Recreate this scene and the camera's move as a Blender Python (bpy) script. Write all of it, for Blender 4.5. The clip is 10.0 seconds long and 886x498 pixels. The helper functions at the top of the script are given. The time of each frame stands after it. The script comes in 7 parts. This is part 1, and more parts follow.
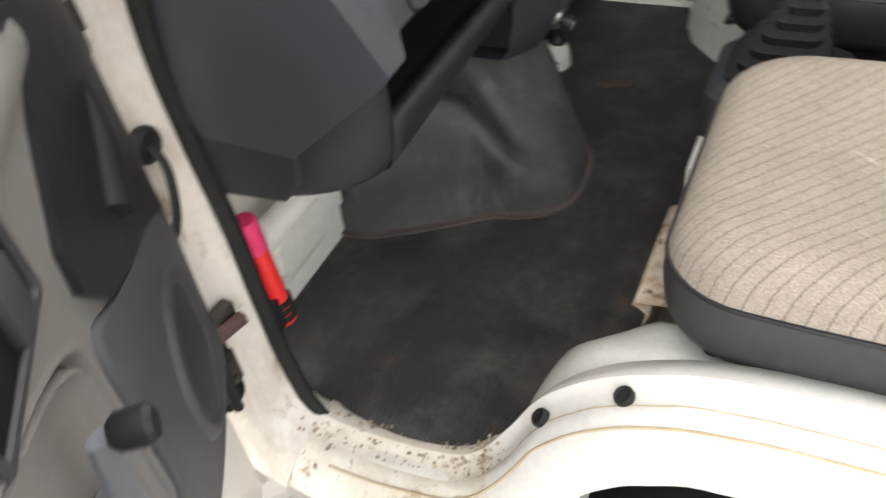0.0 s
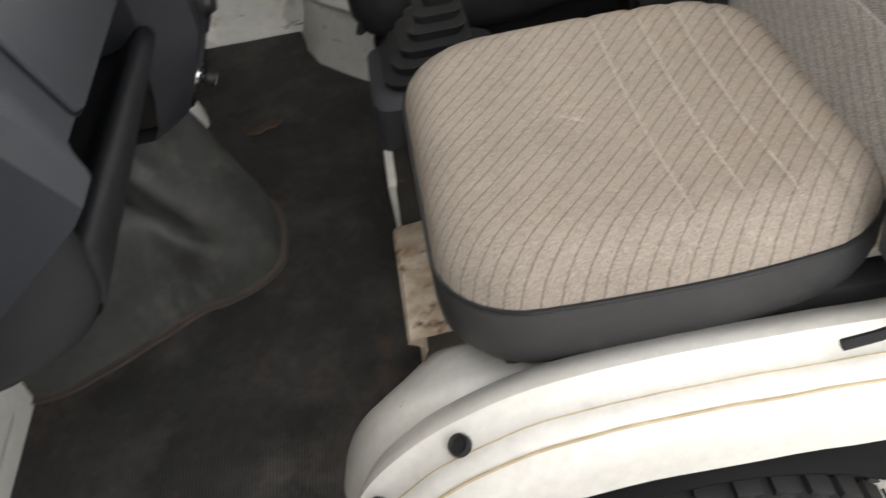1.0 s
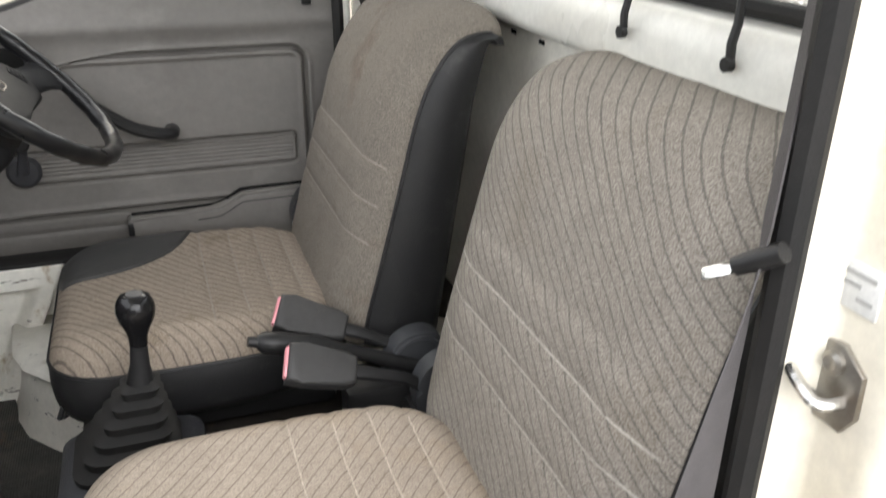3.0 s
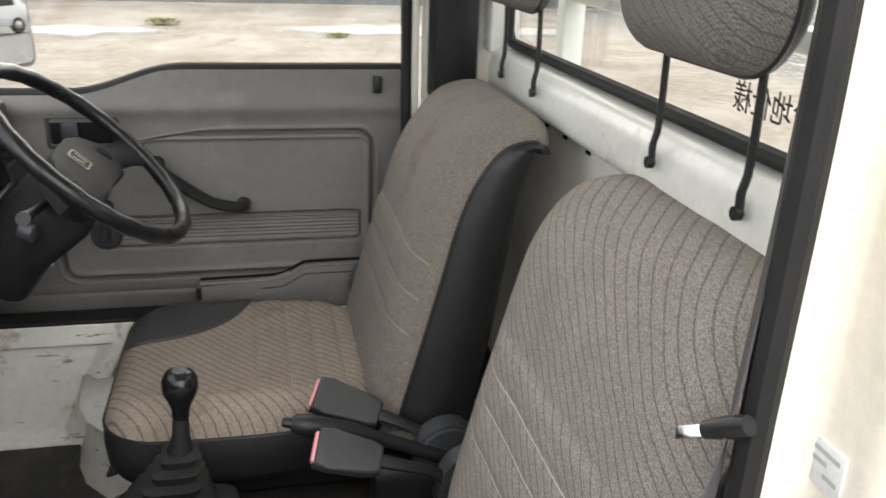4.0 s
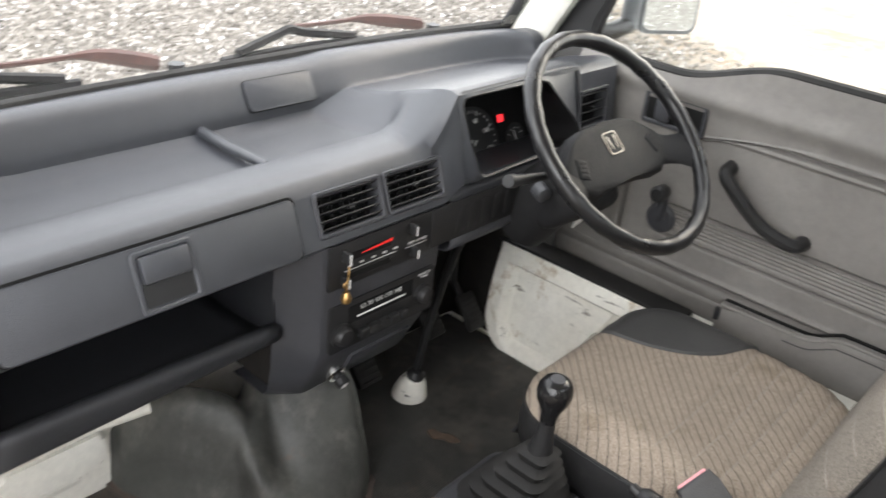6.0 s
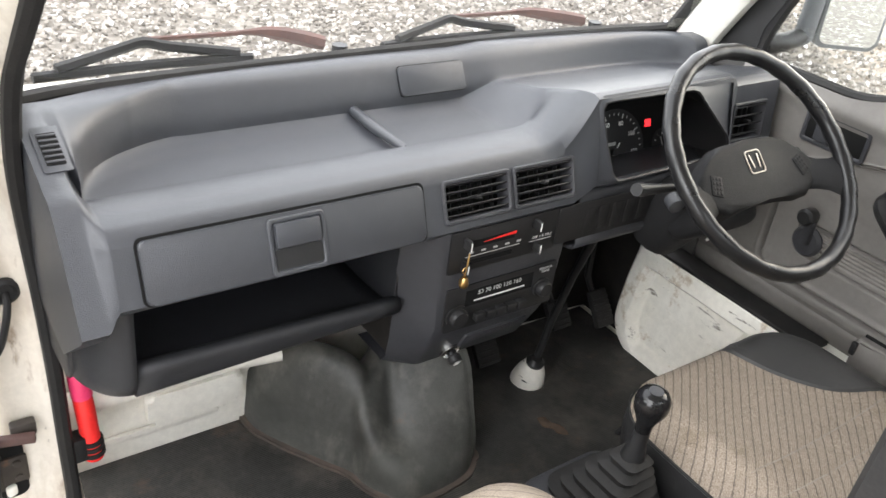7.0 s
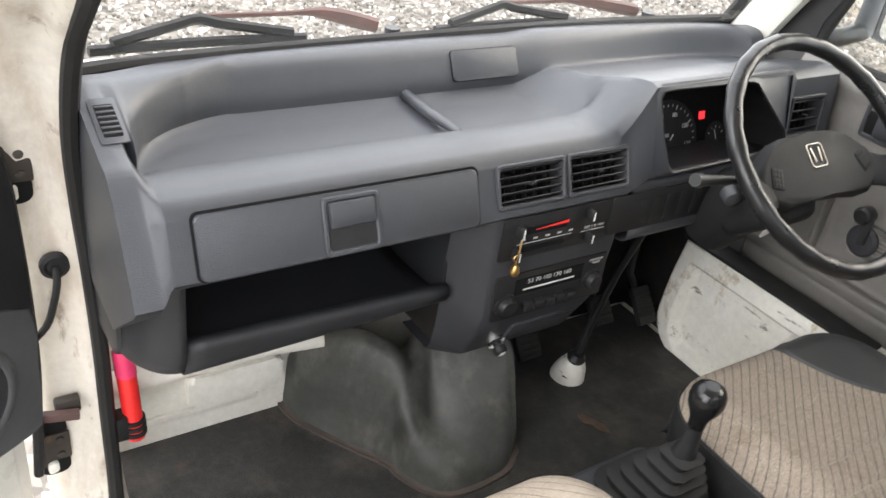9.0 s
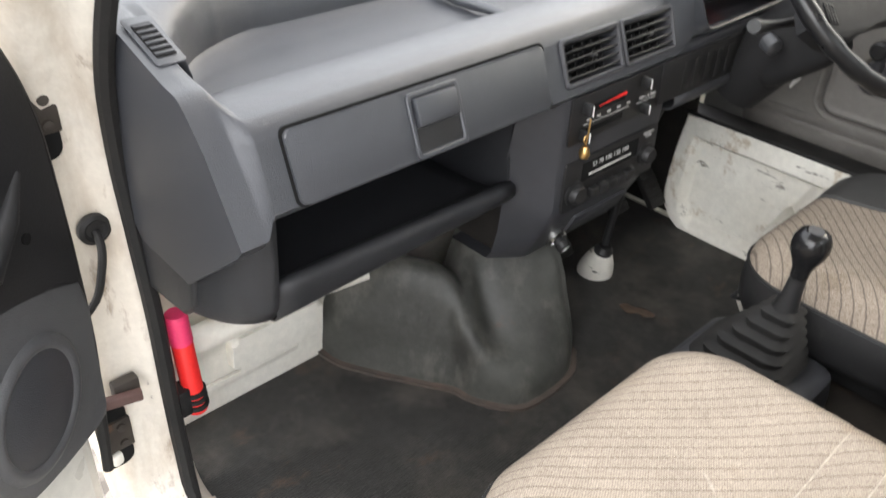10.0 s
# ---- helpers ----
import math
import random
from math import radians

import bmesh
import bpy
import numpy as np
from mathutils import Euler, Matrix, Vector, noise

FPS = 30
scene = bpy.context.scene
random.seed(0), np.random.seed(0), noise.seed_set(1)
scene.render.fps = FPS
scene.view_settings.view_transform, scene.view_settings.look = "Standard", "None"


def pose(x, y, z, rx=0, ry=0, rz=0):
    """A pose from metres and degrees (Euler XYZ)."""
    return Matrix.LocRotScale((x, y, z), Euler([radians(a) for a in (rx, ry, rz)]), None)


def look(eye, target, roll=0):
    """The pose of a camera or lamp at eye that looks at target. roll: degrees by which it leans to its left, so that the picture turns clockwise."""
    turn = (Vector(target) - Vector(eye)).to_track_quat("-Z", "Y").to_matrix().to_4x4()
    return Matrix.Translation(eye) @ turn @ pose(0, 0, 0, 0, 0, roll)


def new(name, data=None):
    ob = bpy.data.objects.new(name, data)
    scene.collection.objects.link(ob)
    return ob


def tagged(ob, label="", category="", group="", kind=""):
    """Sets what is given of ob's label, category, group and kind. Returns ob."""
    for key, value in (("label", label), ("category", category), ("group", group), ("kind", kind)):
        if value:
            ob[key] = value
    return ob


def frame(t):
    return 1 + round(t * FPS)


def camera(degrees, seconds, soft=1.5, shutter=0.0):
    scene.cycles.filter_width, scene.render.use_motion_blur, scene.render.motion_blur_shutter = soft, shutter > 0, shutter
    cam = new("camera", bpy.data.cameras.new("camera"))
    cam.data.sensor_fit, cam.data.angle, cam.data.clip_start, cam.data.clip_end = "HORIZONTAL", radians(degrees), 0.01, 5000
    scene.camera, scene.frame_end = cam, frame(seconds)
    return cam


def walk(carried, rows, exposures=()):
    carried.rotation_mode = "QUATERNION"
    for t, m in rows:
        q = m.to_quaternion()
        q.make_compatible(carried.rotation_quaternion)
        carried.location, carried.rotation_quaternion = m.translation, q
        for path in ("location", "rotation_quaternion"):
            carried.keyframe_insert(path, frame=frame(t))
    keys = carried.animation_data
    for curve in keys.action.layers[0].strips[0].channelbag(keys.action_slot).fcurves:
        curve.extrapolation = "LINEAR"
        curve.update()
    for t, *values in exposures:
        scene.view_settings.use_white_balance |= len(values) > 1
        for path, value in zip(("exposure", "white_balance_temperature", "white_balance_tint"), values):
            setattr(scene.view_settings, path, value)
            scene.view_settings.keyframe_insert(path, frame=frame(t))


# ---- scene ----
cam = camera(55.4, 10.0, shutter=0.4)
PATH = [
    (0, (0.346, -1.099, 1.35), (-0.422, 0.172, 0.011), -10.0),
    (0.5, (0.25, -1.05, 1.332), (-0.084, 0.358, -0.048), -11.7),
    (1, (0.227, -1.008, 1.308), (0.236, 0.432, -0.08), -10.7),
    (1.5, (0.253, -0.977, 1.306), (0.54, 0.532, 0.026), -7.1),
    (2, (0.293, -0.966, 1.308), (0.775, 0.618, 0.186), -4.0),
    (2.5, (0.325, -0.96, 1.342), (0.924, 0.684, 0.374), -1.4),
    (3, (0.354, -0.974, 1.378), (0.959, 0.754, 0.574), 0.3),
    (3.2, (0.363, -0.984, 1.394), (0.967, 0.768, 0.642), 0.8),
    (4.3, (0.464, -1.007, 1.469), (0.692, 0.852, 0.768), 2.1),
    (4.5, (0.503, -0.978, 1.471), (0.568, 0.892, 0.766), 2.1),
    (5, (0.625, -0.888, 1.493), (0.236, 0.932, 0.761), 3.0),
    (5.5, (0.695, -0.836, 1.513), (-0.123, 0.798, 0.7), 4.7),
    (6, (0.74, -0.77, 1.546), (-0.377, 0.607, 0.62), 6.5),
    (7.5, (0.817, -0.745, 1.606), (-0.56, 0.277, 0.577), 8.0),
    (8, (0.819, -0.742, 1.607), (-0.568, 0.258, 0.569), 8.5),
    (8.5, (0.814, -0.741, 1.601), (-0.582, 0.248, 0.564), 9.9),
    (9, (0.778, -0.772, 1.564), (-0.603, 0.25, 0.539), 8.3),
    (9.5, (0.684, -0.876, 1.509), (-0.623, 0.226, 0.471), 5.0),
    (10, (0.607, -0.924, 1.449), (-0.568, 0.253, 0.338), 2.7),
]
walk(cam, [(t, look(eye, target, roll)) for t, eye, target, roll in PATH],
     exposures=[(0, 2.1), (0.6, 1.65), (1.2, 1.55), (1.6, 1.45), (2.0, 1.92), (2.4, 2.0), (3.2, 2.02), (4.3, 1.62), (4.6, 1.58), (5.0, 1.75), (6.0, 2.5), (7.3, 2.6), (9.0, 2.55), (9.5, 2.5), (10, 2.55)])

# ---- light ----
world = bpy.data.worlds.new("sky")
scene.world = world
world.use_nodes = True
wn = world.node_tree
sky = wn.nodes.new("ShaderNodeTexSky")
sky.sky_type, sky.sun_disc = "NISHITA", False
sky.sun_elevation, sky.sun_rotation = radians(33), radians(1)
sky.dust_density, sky.ozone_density = 4.0, 1.0
soften = wn.nodes.new("ShaderNodeMixRGB")
soften.inputs[0].default_value = 0.75
soften.inputs[2].default_value = (6.25, 6.12, 6.2, 1)
wn.links.new(sky.outputs[0], soften.inputs[1])
wn.links.new(soften.outputs[0], wn.nodes["Background"].inputs[0])
wn.nodes["Background"].inputs[1].default_value = 0.15
sun = new("sun", bpy.data.lights.new("sun", "SUN"))
sun.data.energy, sun.data.angle, sun.data.color = 0.8, radians(60), (1.0, 0.98, 0.96)
sun.matrix_world = look((0.1, -5.0, 3.3), (0, 0, 0))


# ---- materials ----
def mat(name, color, rough=0.6, metal=0.0, second=None, scale=30.0, amount=0.5, grain=0.0, grain_scale=400.0, stain=None,
        stain_scale=4.0, stain_at=0.6, coat=0.0, spec=0.5, mottle=0.08):
    """A surface with two colours mixed by noise, fine relief, and stains with shapes of their own."""
    m = bpy.data.materials.new(name)
    m.use_nodes = True
    t, b = m.node_tree, m.node_tree.nodes["Principled BSDF"]
    b.inputs["Roughness"].default_value, b.inputs["Metallic"].default_value = rough, metal
    b.inputs["Coat Weight"].default_value = coat
    b.inputs["Specular IOR Level"].default_value = spec
    co = t.nodes.new("ShaderNodeTexCoord")
    second = second or tuple(c * 0.8 for c in color)
    n = t.nodes.new("ShaderNodeTexNoise")
    n.inputs["Scale"].default_value, n.inputs["Detail"].default_value = scale, 6
    t.links.new(co.outputs["Object"], n.inputs["Vector"])
    ramp = t.nodes.new("ShaderNodeValToRGB")
    ramp.color_ramp.elements[0].position, ramp.color_ramp.elements[1].position = 0.5 - amount / 2, 0.5 + amount / 2
    ramp.color_ramp.elements[0].color, ramp.color_ramp.elements[1].color = (*second, 1), (*color, 1)
    t.links.new(n.outputs["Fac"], ramp.inputs[0])
    out = ramp.outputs[0]
    fn = t.nodes.new("ShaderNodeTexNoise")
    fn.inputs["Scale"].default_value, fn.inputs["Detail"].default_value, fn.inputs["Roughness"].default_value = max(60, scale * 7), 5, 0.7
    t.links.new(co.outputs["Object"], fn.inputs["Vector"])
    fr_ = t.nodes.new("ShaderNodeMapRange")
    fr_.inputs["From Min"].default_value, fr_.inputs["From Max"].default_value = 0.3, 0.7
    fr_.inputs["To Min"].default_value, fr_.inputs["To Max"].default_value = 1 - mottle, 1 + mottle
    t.links.new(fn.outputs["Fac"], fr_.inputs["Value"])
    mm = t.nodes.new("ShaderNodeVectorMath")
    mm.operation = "SCALE"
    t.links.new(out, mm.inputs[0])
    t.links.new(fr_.outputs[0], mm.inputs["Scale"])
    out = mm.outputs[0]
    if stain:
        n2 = t.nodes.new("ShaderNodeTexNoise")
        n2.inputs["Scale"].default_value, n2.inputs["Detail"].default_value, n2.inputs["Roughness"].default_value = stain_scale, 8, 0.65
        t.links.new(co.outputs["Object"], n2.inputs["Vector"])
        r2 = t.nodes.new("ShaderNodeValToRGB")
        r2.color_ramp.elements[0].position, r2.color_ramp.elements[1].position = stain_at, stain_at + 0.12
        t.links.new(n2.outputs["Fac"], r2.inputs[0])
        mx = t.nodes.new("ShaderNodeMixRGB")
        mx.inputs[2].default_value = (*stain, 1)
        t.links.new(r2.outputs[0], mx.inputs[0])
        t.links.new(out, mx.inputs[1])
        out = mx.outputs[0]
    t.links.new(out, b.inputs["Base Color"])
    rr = t.nodes.new("ShaderNodeMapRange")
    rr.inputs["To Min"].default_value, rr.inputs["To Max"].default_value = max(0.03, rough - 0.1), min(1, rough + 0.1)
    t.links.new(n.outputs["Fac"], rr.inputs["Value"])
    t.links.new(rr.outputs[0], b.inputs["Roughness"])
    if grain:
        g = t.nodes.new("ShaderNodeTexNoise")
        g.inputs["Scale"].default_value, g.inputs["Detail"].default_value = grain_scale, 3
        t.links.new(co.outputs["Object"], g.inputs["Vector"])
        bp = t.nodes.new("ShaderNodeBump")
        bp.inputs["Strength"].default_value, bp.inputs["Distance"].default_value = grain, 0.002
        t.links.new(g.outputs["Fac"], bp.inputs["Height"])
        t.links.new(bp.outputs[0], b.inputs["Normal"])
    return m


def dirt(m, color, scale, at, width=0.12, stretch=(1, 1, 1), strength=1.0):
    """Lays one more kind of stain over a surface: ragged patches, drawn out by stretch."""
    t, b = m.node_tree, m.node_tree.nodes["Principled BSDF"]
    co, mp = t.nodes.new("ShaderNodeTexCoord"), t.nodes.new("ShaderNodeMapping")
    mp.inputs["Scale"].default_value = stretch
    mp.inputs["Location"].default_value = (scale * 0.37, scale * 0.11, 0.7)
    n, r, k, mx = (t.nodes.new(q) for q in ("ShaderNodeTexNoise", "ShaderNodeMapRange", "ShaderNodeMath", "ShaderNodeMixRGB"))
    n.inputs["Scale"].default_value, n.inputs["Detail"].default_value, n.inputs["Roughness"].default_value = scale, 9, 0.68
    r.inputs["From Min"].default_value, r.inputs["From Max"].default_value = at, at + width
    k.operation, k.inputs[1].default_value = "MULTIPLY", strength
    mx.inputs[2].default_value = (*color, 1)
    t.links.new(co.outputs["Object"], mp.inputs[0])
    t.links.new(mp.outputs[0], n.inputs["Vector"])
    t.links.new(n.outputs["Fac"], r.inputs["Value"])
    t.links.new(r.outputs[0], k.inputs[0])
    t.links.new(k.outputs[0], mx.inputs[0])
    t.links.new(b.inputs["Base Color"].links[0].from_socket, mx.inputs[1])
    t.links.new(mx.outputs[0], b.inputs["Base Color"])
    return m


def ribbed(m, axis, pitch, depth):
    """Adds fine moulded ridges across one axis to the relief."""
    t, b = m.node_tree, m.node_tree.nodes["Principled BSDF"]
    co, sp, sn, bp = (t.nodes.new(q) for q in ("ShaderNodeTexCoord", "ShaderNodeSeparateXYZ", "ShaderNodeMath", "ShaderNodeBump"))
    ml = t.nodes.new("ShaderNodeMath")
    ml.operation, ml.inputs[1].default_value, sn.operation = "MULTIPLY", 2 * math.pi / pitch, "SINE"
    bp.inputs["Strength"].default_value, bp.inputs["Distance"].default_value = 0.8, depth
    t.links.new(co.outputs["Object"], sp.inputs[0])
    t.links.new(sp.outputs[axis], ml.inputs[0])
    t.links.new(ml.outputs[0], sn.inputs[0])
    t.links.new(sn.outputs[0], bp.inputs["Height"])
    if b.inputs["Normal"].links:
        t.links.new(b.inputs["Normal"].links[0].from_socket, bp.inputs["Normal"])
    t.links.new(bp.outputs[0], b.inputs["Normal"])
    return m


def cloth(name, base, dark, worn, pitch=0.0143, line=0.11, across=(-0.65, 0.76), strong=0.5, salty=0.8):
    """Seat cloth: fine weave, thin dark stripes on the slant, worn patches."""
    m = mat(name, base, 0.95, second=tuple(c * 0.86 for c in base), scale=14, amount=0.5, stain=worn, stain_scale=7, stain_at=0.56, spec=0.15)
    t, b = m.node_tree, m.node_tree.nodes["Principled BSDF"]
    co = t.nodes.new("ShaderNodeTexCoord")
    sp = t.nodes.new("ShaderNodeSeparateXYZ")
    t.links.new(co.outputs["Object"], sp.inputs[0])

    def node(op, a, c=None):
        q = t.nodes.new("ShaderNodeMath")
        q.operation = op
        for i, v in enumerate((a, c)):
            if v is None:
                continue
            if isinstance(v, (int, float)):
                q.inputs[i].default_value = v
            else:
                t.links.new(v, q.inputs[i])
        return q.outputs[0]
    # stripes wander a little with the weave
    w = t.nodes.new("ShaderNodeTexNoise")
    w.inputs["Scale"].default_value = 260
    t.links.new(co.outputs["Object"], w.inputs["Vector"])
    flat = t.nodes.new("ShaderNodeUVMap")
    su = t.nodes.new("ShaderNodeSeparateXYZ")
    t.links.new(flat.outputs[0], su.inputs[0])
    y = node("ADD", node("ADD", node("MULTIPLY", su.outputs[0], across[0]), node("MULTIPLY", su.outputs[1], across[1])), node("MULTIPLY", w.outputs["Fac"], 0.0030))
    f = node("FRACT", node("DIVIDE", y, pitch))
    stripe = node("LESS_THAN", f, line)
    # twill: short slanted ticks
    u = node("ADD", sp.outputs[0], sp.outputs[2])
    tick = node("LESS_THAN", node("FRACT", node("MULTIPLY", node("ADD", u, node("MULTIPLY", sp.outputs[1], 0.6)), 330)), 0.5)
    vo = t.nodes.new("ShaderNodeTexVoronoi")
    vo.inputs["Scale"].default_value = 420
    t.links.new(co.outputs["Object"], vo.inputs["Vector"])
    salt = t.nodes.new("ShaderNodeTexNoise")
    salt.inputs["Scale"].default_value, salt.inputs["Detail"].default_value = 540, 2
    t.links.new(co.outputs["Object"], salt.inputs["Vector"])
    weave = node("ADD", node("MULTIPLY", node("SUBTRACT", salt.outputs["Fac"], 0.40), salty), node("MULTIPLY", node("ADD", tick, vo.outputs["Distance"]), 0.09))
    src = b.inputs["Base Color"].links[0].from_socket
    dk = t.nodes.new("ShaderNodeMixRGB")
    dk.blend_type = "MULTIPLY"
    dk.inputs[2].default_value = (0.45, 0.43, 0.42, 1)
    t.links.new(node("MULTIPLY", weave, 3.0), dk.inputs[0])
    t.links.new(src, dk.inputs[1])
    mx = t.nodes.new("ShaderNodeMixRGB")
    mx.inputs[2].default_value = (*dark, 1)
    fleck = t.nodes.new("ShaderNodeTexNoise")
    fleck.inputs["Scale"].default_value, fleck.inputs["Detail"].default_value, fleck.inputs["Roughness"].default_value = 520, 2, 0.8
    t.links.new(co.outputs["Object"], fleck.inputs["Vector"])
    dash = node("MULTIPLY", node("SUBTRACT", fleck.outputs["Fac"], 0.10), 2.4)
    t.links.new(node("MULTIPLY", node("MULTIPLY", stripe, strong), dash), mx.inputs[0])
    t.links.new(dk.outputs[0], mx.inputs[1])
    t.links.new(mx.outputs[0], b.inputs["Base Color"])
    bp = t.nodes.new("ShaderNodeBump")
    bp.inputs["Strength"].default_value, bp.inputs["Distance"].default_value = 0.35, 0.0015
    t.links.new(node("SUBTRACT", weave, node("MULTIPLY", stripe, 0.3)), bp.inputs["Height"])
    t.links.new(bp.outputs[0], b.inputs["Normal"])
    return m


def glass(name):
    m = bpy.data.materials.new(name)
    m.use_nodes = True
    t = m.node_tree
    t.nodes.remove(t.nodes["Principled BSDF"])
    tr, gl, mx, lw, pw = (t.nodes.new(k) for k in ("ShaderNodeBsdfTransparent", "ShaderNodeBsdfGlossy", "ShaderNodeMixShader", "ShaderNodeLayerWeight", "ShaderNodeMath"))
    gl.inputs["Roughness"].default_value = 0.02
    tr.inputs[0].default_value = (0.95, 0.97, 0.96, 1)
    lw.inputs[0].default_value = 0.5
    pw.operation = "MULTIPLY_ADD"
    sq = t.nodes.new("ShaderNodeMath")
    sq.operation = "POWER"
    sq.inputs[1].default_value = 5.0
    t.links.new(lw.outputs["Facing"], sq.inputs[0])
    t.links.new(sq.outputs[0], pw.inputs[0])
    pw.inputs[1].default_value, pw.inputs[2].default_value = 0.8, 0.045
    t.links.new(pw.outputs[0], mx.inputs[0])
    t.links.new(tr.outputs[0], mx.inputs[1])
    t.links.new(gl.outputs[0], mx.inputs[2])
    t.links.new(mx.outputs[0], t.nodes["Material Output"].inputs[0])
    return m


PAINT = mat("white_paint", (0.80, 0.785, 0.735), 0.34, second=(0.70, 0.665, 0.58), scale=5, amount=0.7, stain=(0.42, 0.33, 0.22), stain_scale=9, stain_at=0.70, coat=0.2)
dirt(PAINT, (0.20, 0.13, 0.08), 55, 0.70, 0.06)
PAINT_CLEAN = mat("white_body_paint", (0.78, 0.78, 0.735), 0.30, second=(0.68, 0.665, 0.60), scale=4, amount=0.8, coat=0.25, stain=(0.50, 0.45, 0.36), stain_scale=7, stain_at=0.68)
dirt(PAINT_CLEAN, (0.30, 0.25, 0.19), 70, 0.71, 0.05)
POST_PAINT = mat("grimy_post_paint", (0.70, 0.665, 0.59), 0.40, second=(0.55, 0.50, 0.42), scale=7, amount=0.6, coat=0.15)
dirt(POST_PAINT, (0.38, 0.31, 0.23), 11, 0.46, 0.2, (1, 1, 0.3), 0.75)
dirt(POST_PAINT, (0.20, 0.135, 0.085), 19, 0.59, 0.10, (1, 1, 0.35), 0.85)
dirt(POST_PAINT, (0.07, 0.05, 0.035), 48, 0.66, 0.06, (1, 1, 0.6), 0.9)
SILL_PAINT = mat("rust_speckled_sill_paint", (0.80, 0.77, 0.68), 0.5, second=(0.60, 0.52, 0.39), scale=14, amount=0.5, grain=0.25, grain_scale=160)
dirt(SILL_PAINT, (0.30, 0.19, 0.10), 26, 0.56, 0.10)
dirt(SILL_PAINT, (0.13, 0.07, 0.04), 60, 0.60, 0.06)
WELL_PAINT = mat("grimy_wheel_arch_paint", (0.80, 0.79, 0.74), 0.34, second=(0.70, 0.67, 0.59), scale=5, amount=0.7, coat=0.2)
dirt(WELL_PAINT, (0.40, 0.32, 0.22), 8, 0.56, 0.15, (1, 1, 1), 0.75)
dirt(WELL_PAINT, (0.17, 0.11, 0.07), 40, 0.66, 0.06)
REAR_PAINT = mat("yellowed_post_paint", (0.82, 0.79, 0.70), 0.33, second=(0.74, 0.66, 0.50), scale=5, amount=0.6, coat=0.2, stain=(0.50, 0.36, 0.20), stain_scale=10, stain_at=0.68)
PAINT_INNER = mat("cream_cab_paint", (0.80, 0.78, 0.71), 0.42, second=(0.68, 0.65, 0.57), scale=6, amount=0.6, stain=(0.30, 0.23, 0.15), stain_scale=10, stain_at=0.66)
dirt(PAINT_INNER, (0.20, 0.14, 0.09), 38, 0.68, 0.06)
dirt(PAINT_INNER, (0.46, 0.40, 0.31), 8, 0.57, 0.2, (1, 1, 0.4), 0.55)
RUST = mat("rusty_paint", (0.58, 0.51, 0.40), 0.75, second=(0.30, 0.20, 0.12), scale=38, amount=0.4, grain=0.4, grain_scale=120, stain=(0.12, 0.06, 0.03), stain_scale=40, stain_at=0.54)
DASH = mat("grey_dash_plastic", (0.041, 0.0435, 0.050), 0.37, second=(0.034, 0.0365, 0.042), scale=6, amount=0.8, grain=0.3, grain_scale=700, spec=0.55, mottle=0.06)
dirt(DASH, (0.075, 0.075, 0.074), 9, 0.58, 0.2, (1, 1, 1), 0.35)
dirt(DASH, (0.15, 0.148, 0.142), 85, 0.72, 0.04, (1, 0.6, 1), 0.5)
DASH_DARK = mat("dark_dash_plastic", (0.042, 0.043, 0.048), 0.44, second=(0.033, 0.034, 0.038), scale=9, amount=0.7, grain=0.3, grain_scale=700, spec=0.4)
BLACK = mat("black_plastic", (0.018, 0.018, 0.019), 0.42, second=(0.013, 0.013, 0.013), scale=25, grain=0.15, spec=0.32)
# near-black; on flat plates it puts a recess's darkness into the colour
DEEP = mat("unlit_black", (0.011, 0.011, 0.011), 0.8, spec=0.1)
RUBBER = mat("black_rubber", (0.014, 0.014, 0.014), 0.6, second=(0.020, 0.019, 0.018), scale=20, grain=0.2, spec=0.25)
MAT = ribbed(mat("floor_rubber", (0.044, 0.043, 0.041), 0.55, second=(0.028, 0.027, 0.026), scale=9, amount=0.4, grain=0.3, grain_scale=260, spec=0.35, mottle=0.25), 0, 0.0042, 0.0008)
dirt(MAT, (0.105, 0.096, 0.084), 7, 0.49, 0.18, (1, 1, 1), 0.75)
dirt(MAT, (0.13, 0.085, 0.055), 15, 0.58, 0.12, (1, 0.6, 1), 0.55)
dirt(MAT, (0.13, 0.118, 0.10), 9, 0.55, 0.16, (1, 1, 1), 0.6)
dirt(MAT, (0.15, 0.135, 0.115), 120, 0.68, 0.05, (1, 1, 1), 0.8)
COVER = mat("grey_rubber_cover", (0.082, 0.083, 0.075), 0.46, second=(0.045, 0.046, 0.042), scale=8, amount=0.5, grain=0.3, grain_scale=500, spec=0.35, mottle=0.15)
dirt(COVER, (0.13, 0.126, 0.112), 14, 0.53, 0.15, (1, 1, 0.5), 0.7)
dirt(COVER, (0.028, 0.027, 0.025), 10, 0.54, 0.14, (1, 1, 0.6), 0.7)
FLANGE = mat("dirt_edged_rubber", (0.058, 0.054, 0.048), 0.6, second=(0.105, 0.076, 0.062), scale=30, amount=0.6, grain=0.3, grain_scale=400)
dirt(COVER, (0.10, 0.062, 0.04), 11, 0.64, 0.10, (1, 1, 1), 0.6)
dirt(COVER, (0.22, 0.21, 0.19), 90, 0.71, 0.05)
KICK_PAINT = mat("scuffed_white_paint", (0.86, 0.85, 0.79), 0.35, second=(0.80, 0.77, 0.69), scale=6, amount=0.6)
dirt(KICK_PAINT, (0.42, 0.32, 0.20), 11, 0.57, 0.08, (1, 1, 0.8), 0.85)
dirt(KICK_PAINT, (0.12, 0.095, 0.07), 30, 0.61, 0.05, (0.4, 1, 1.6), 0.8)
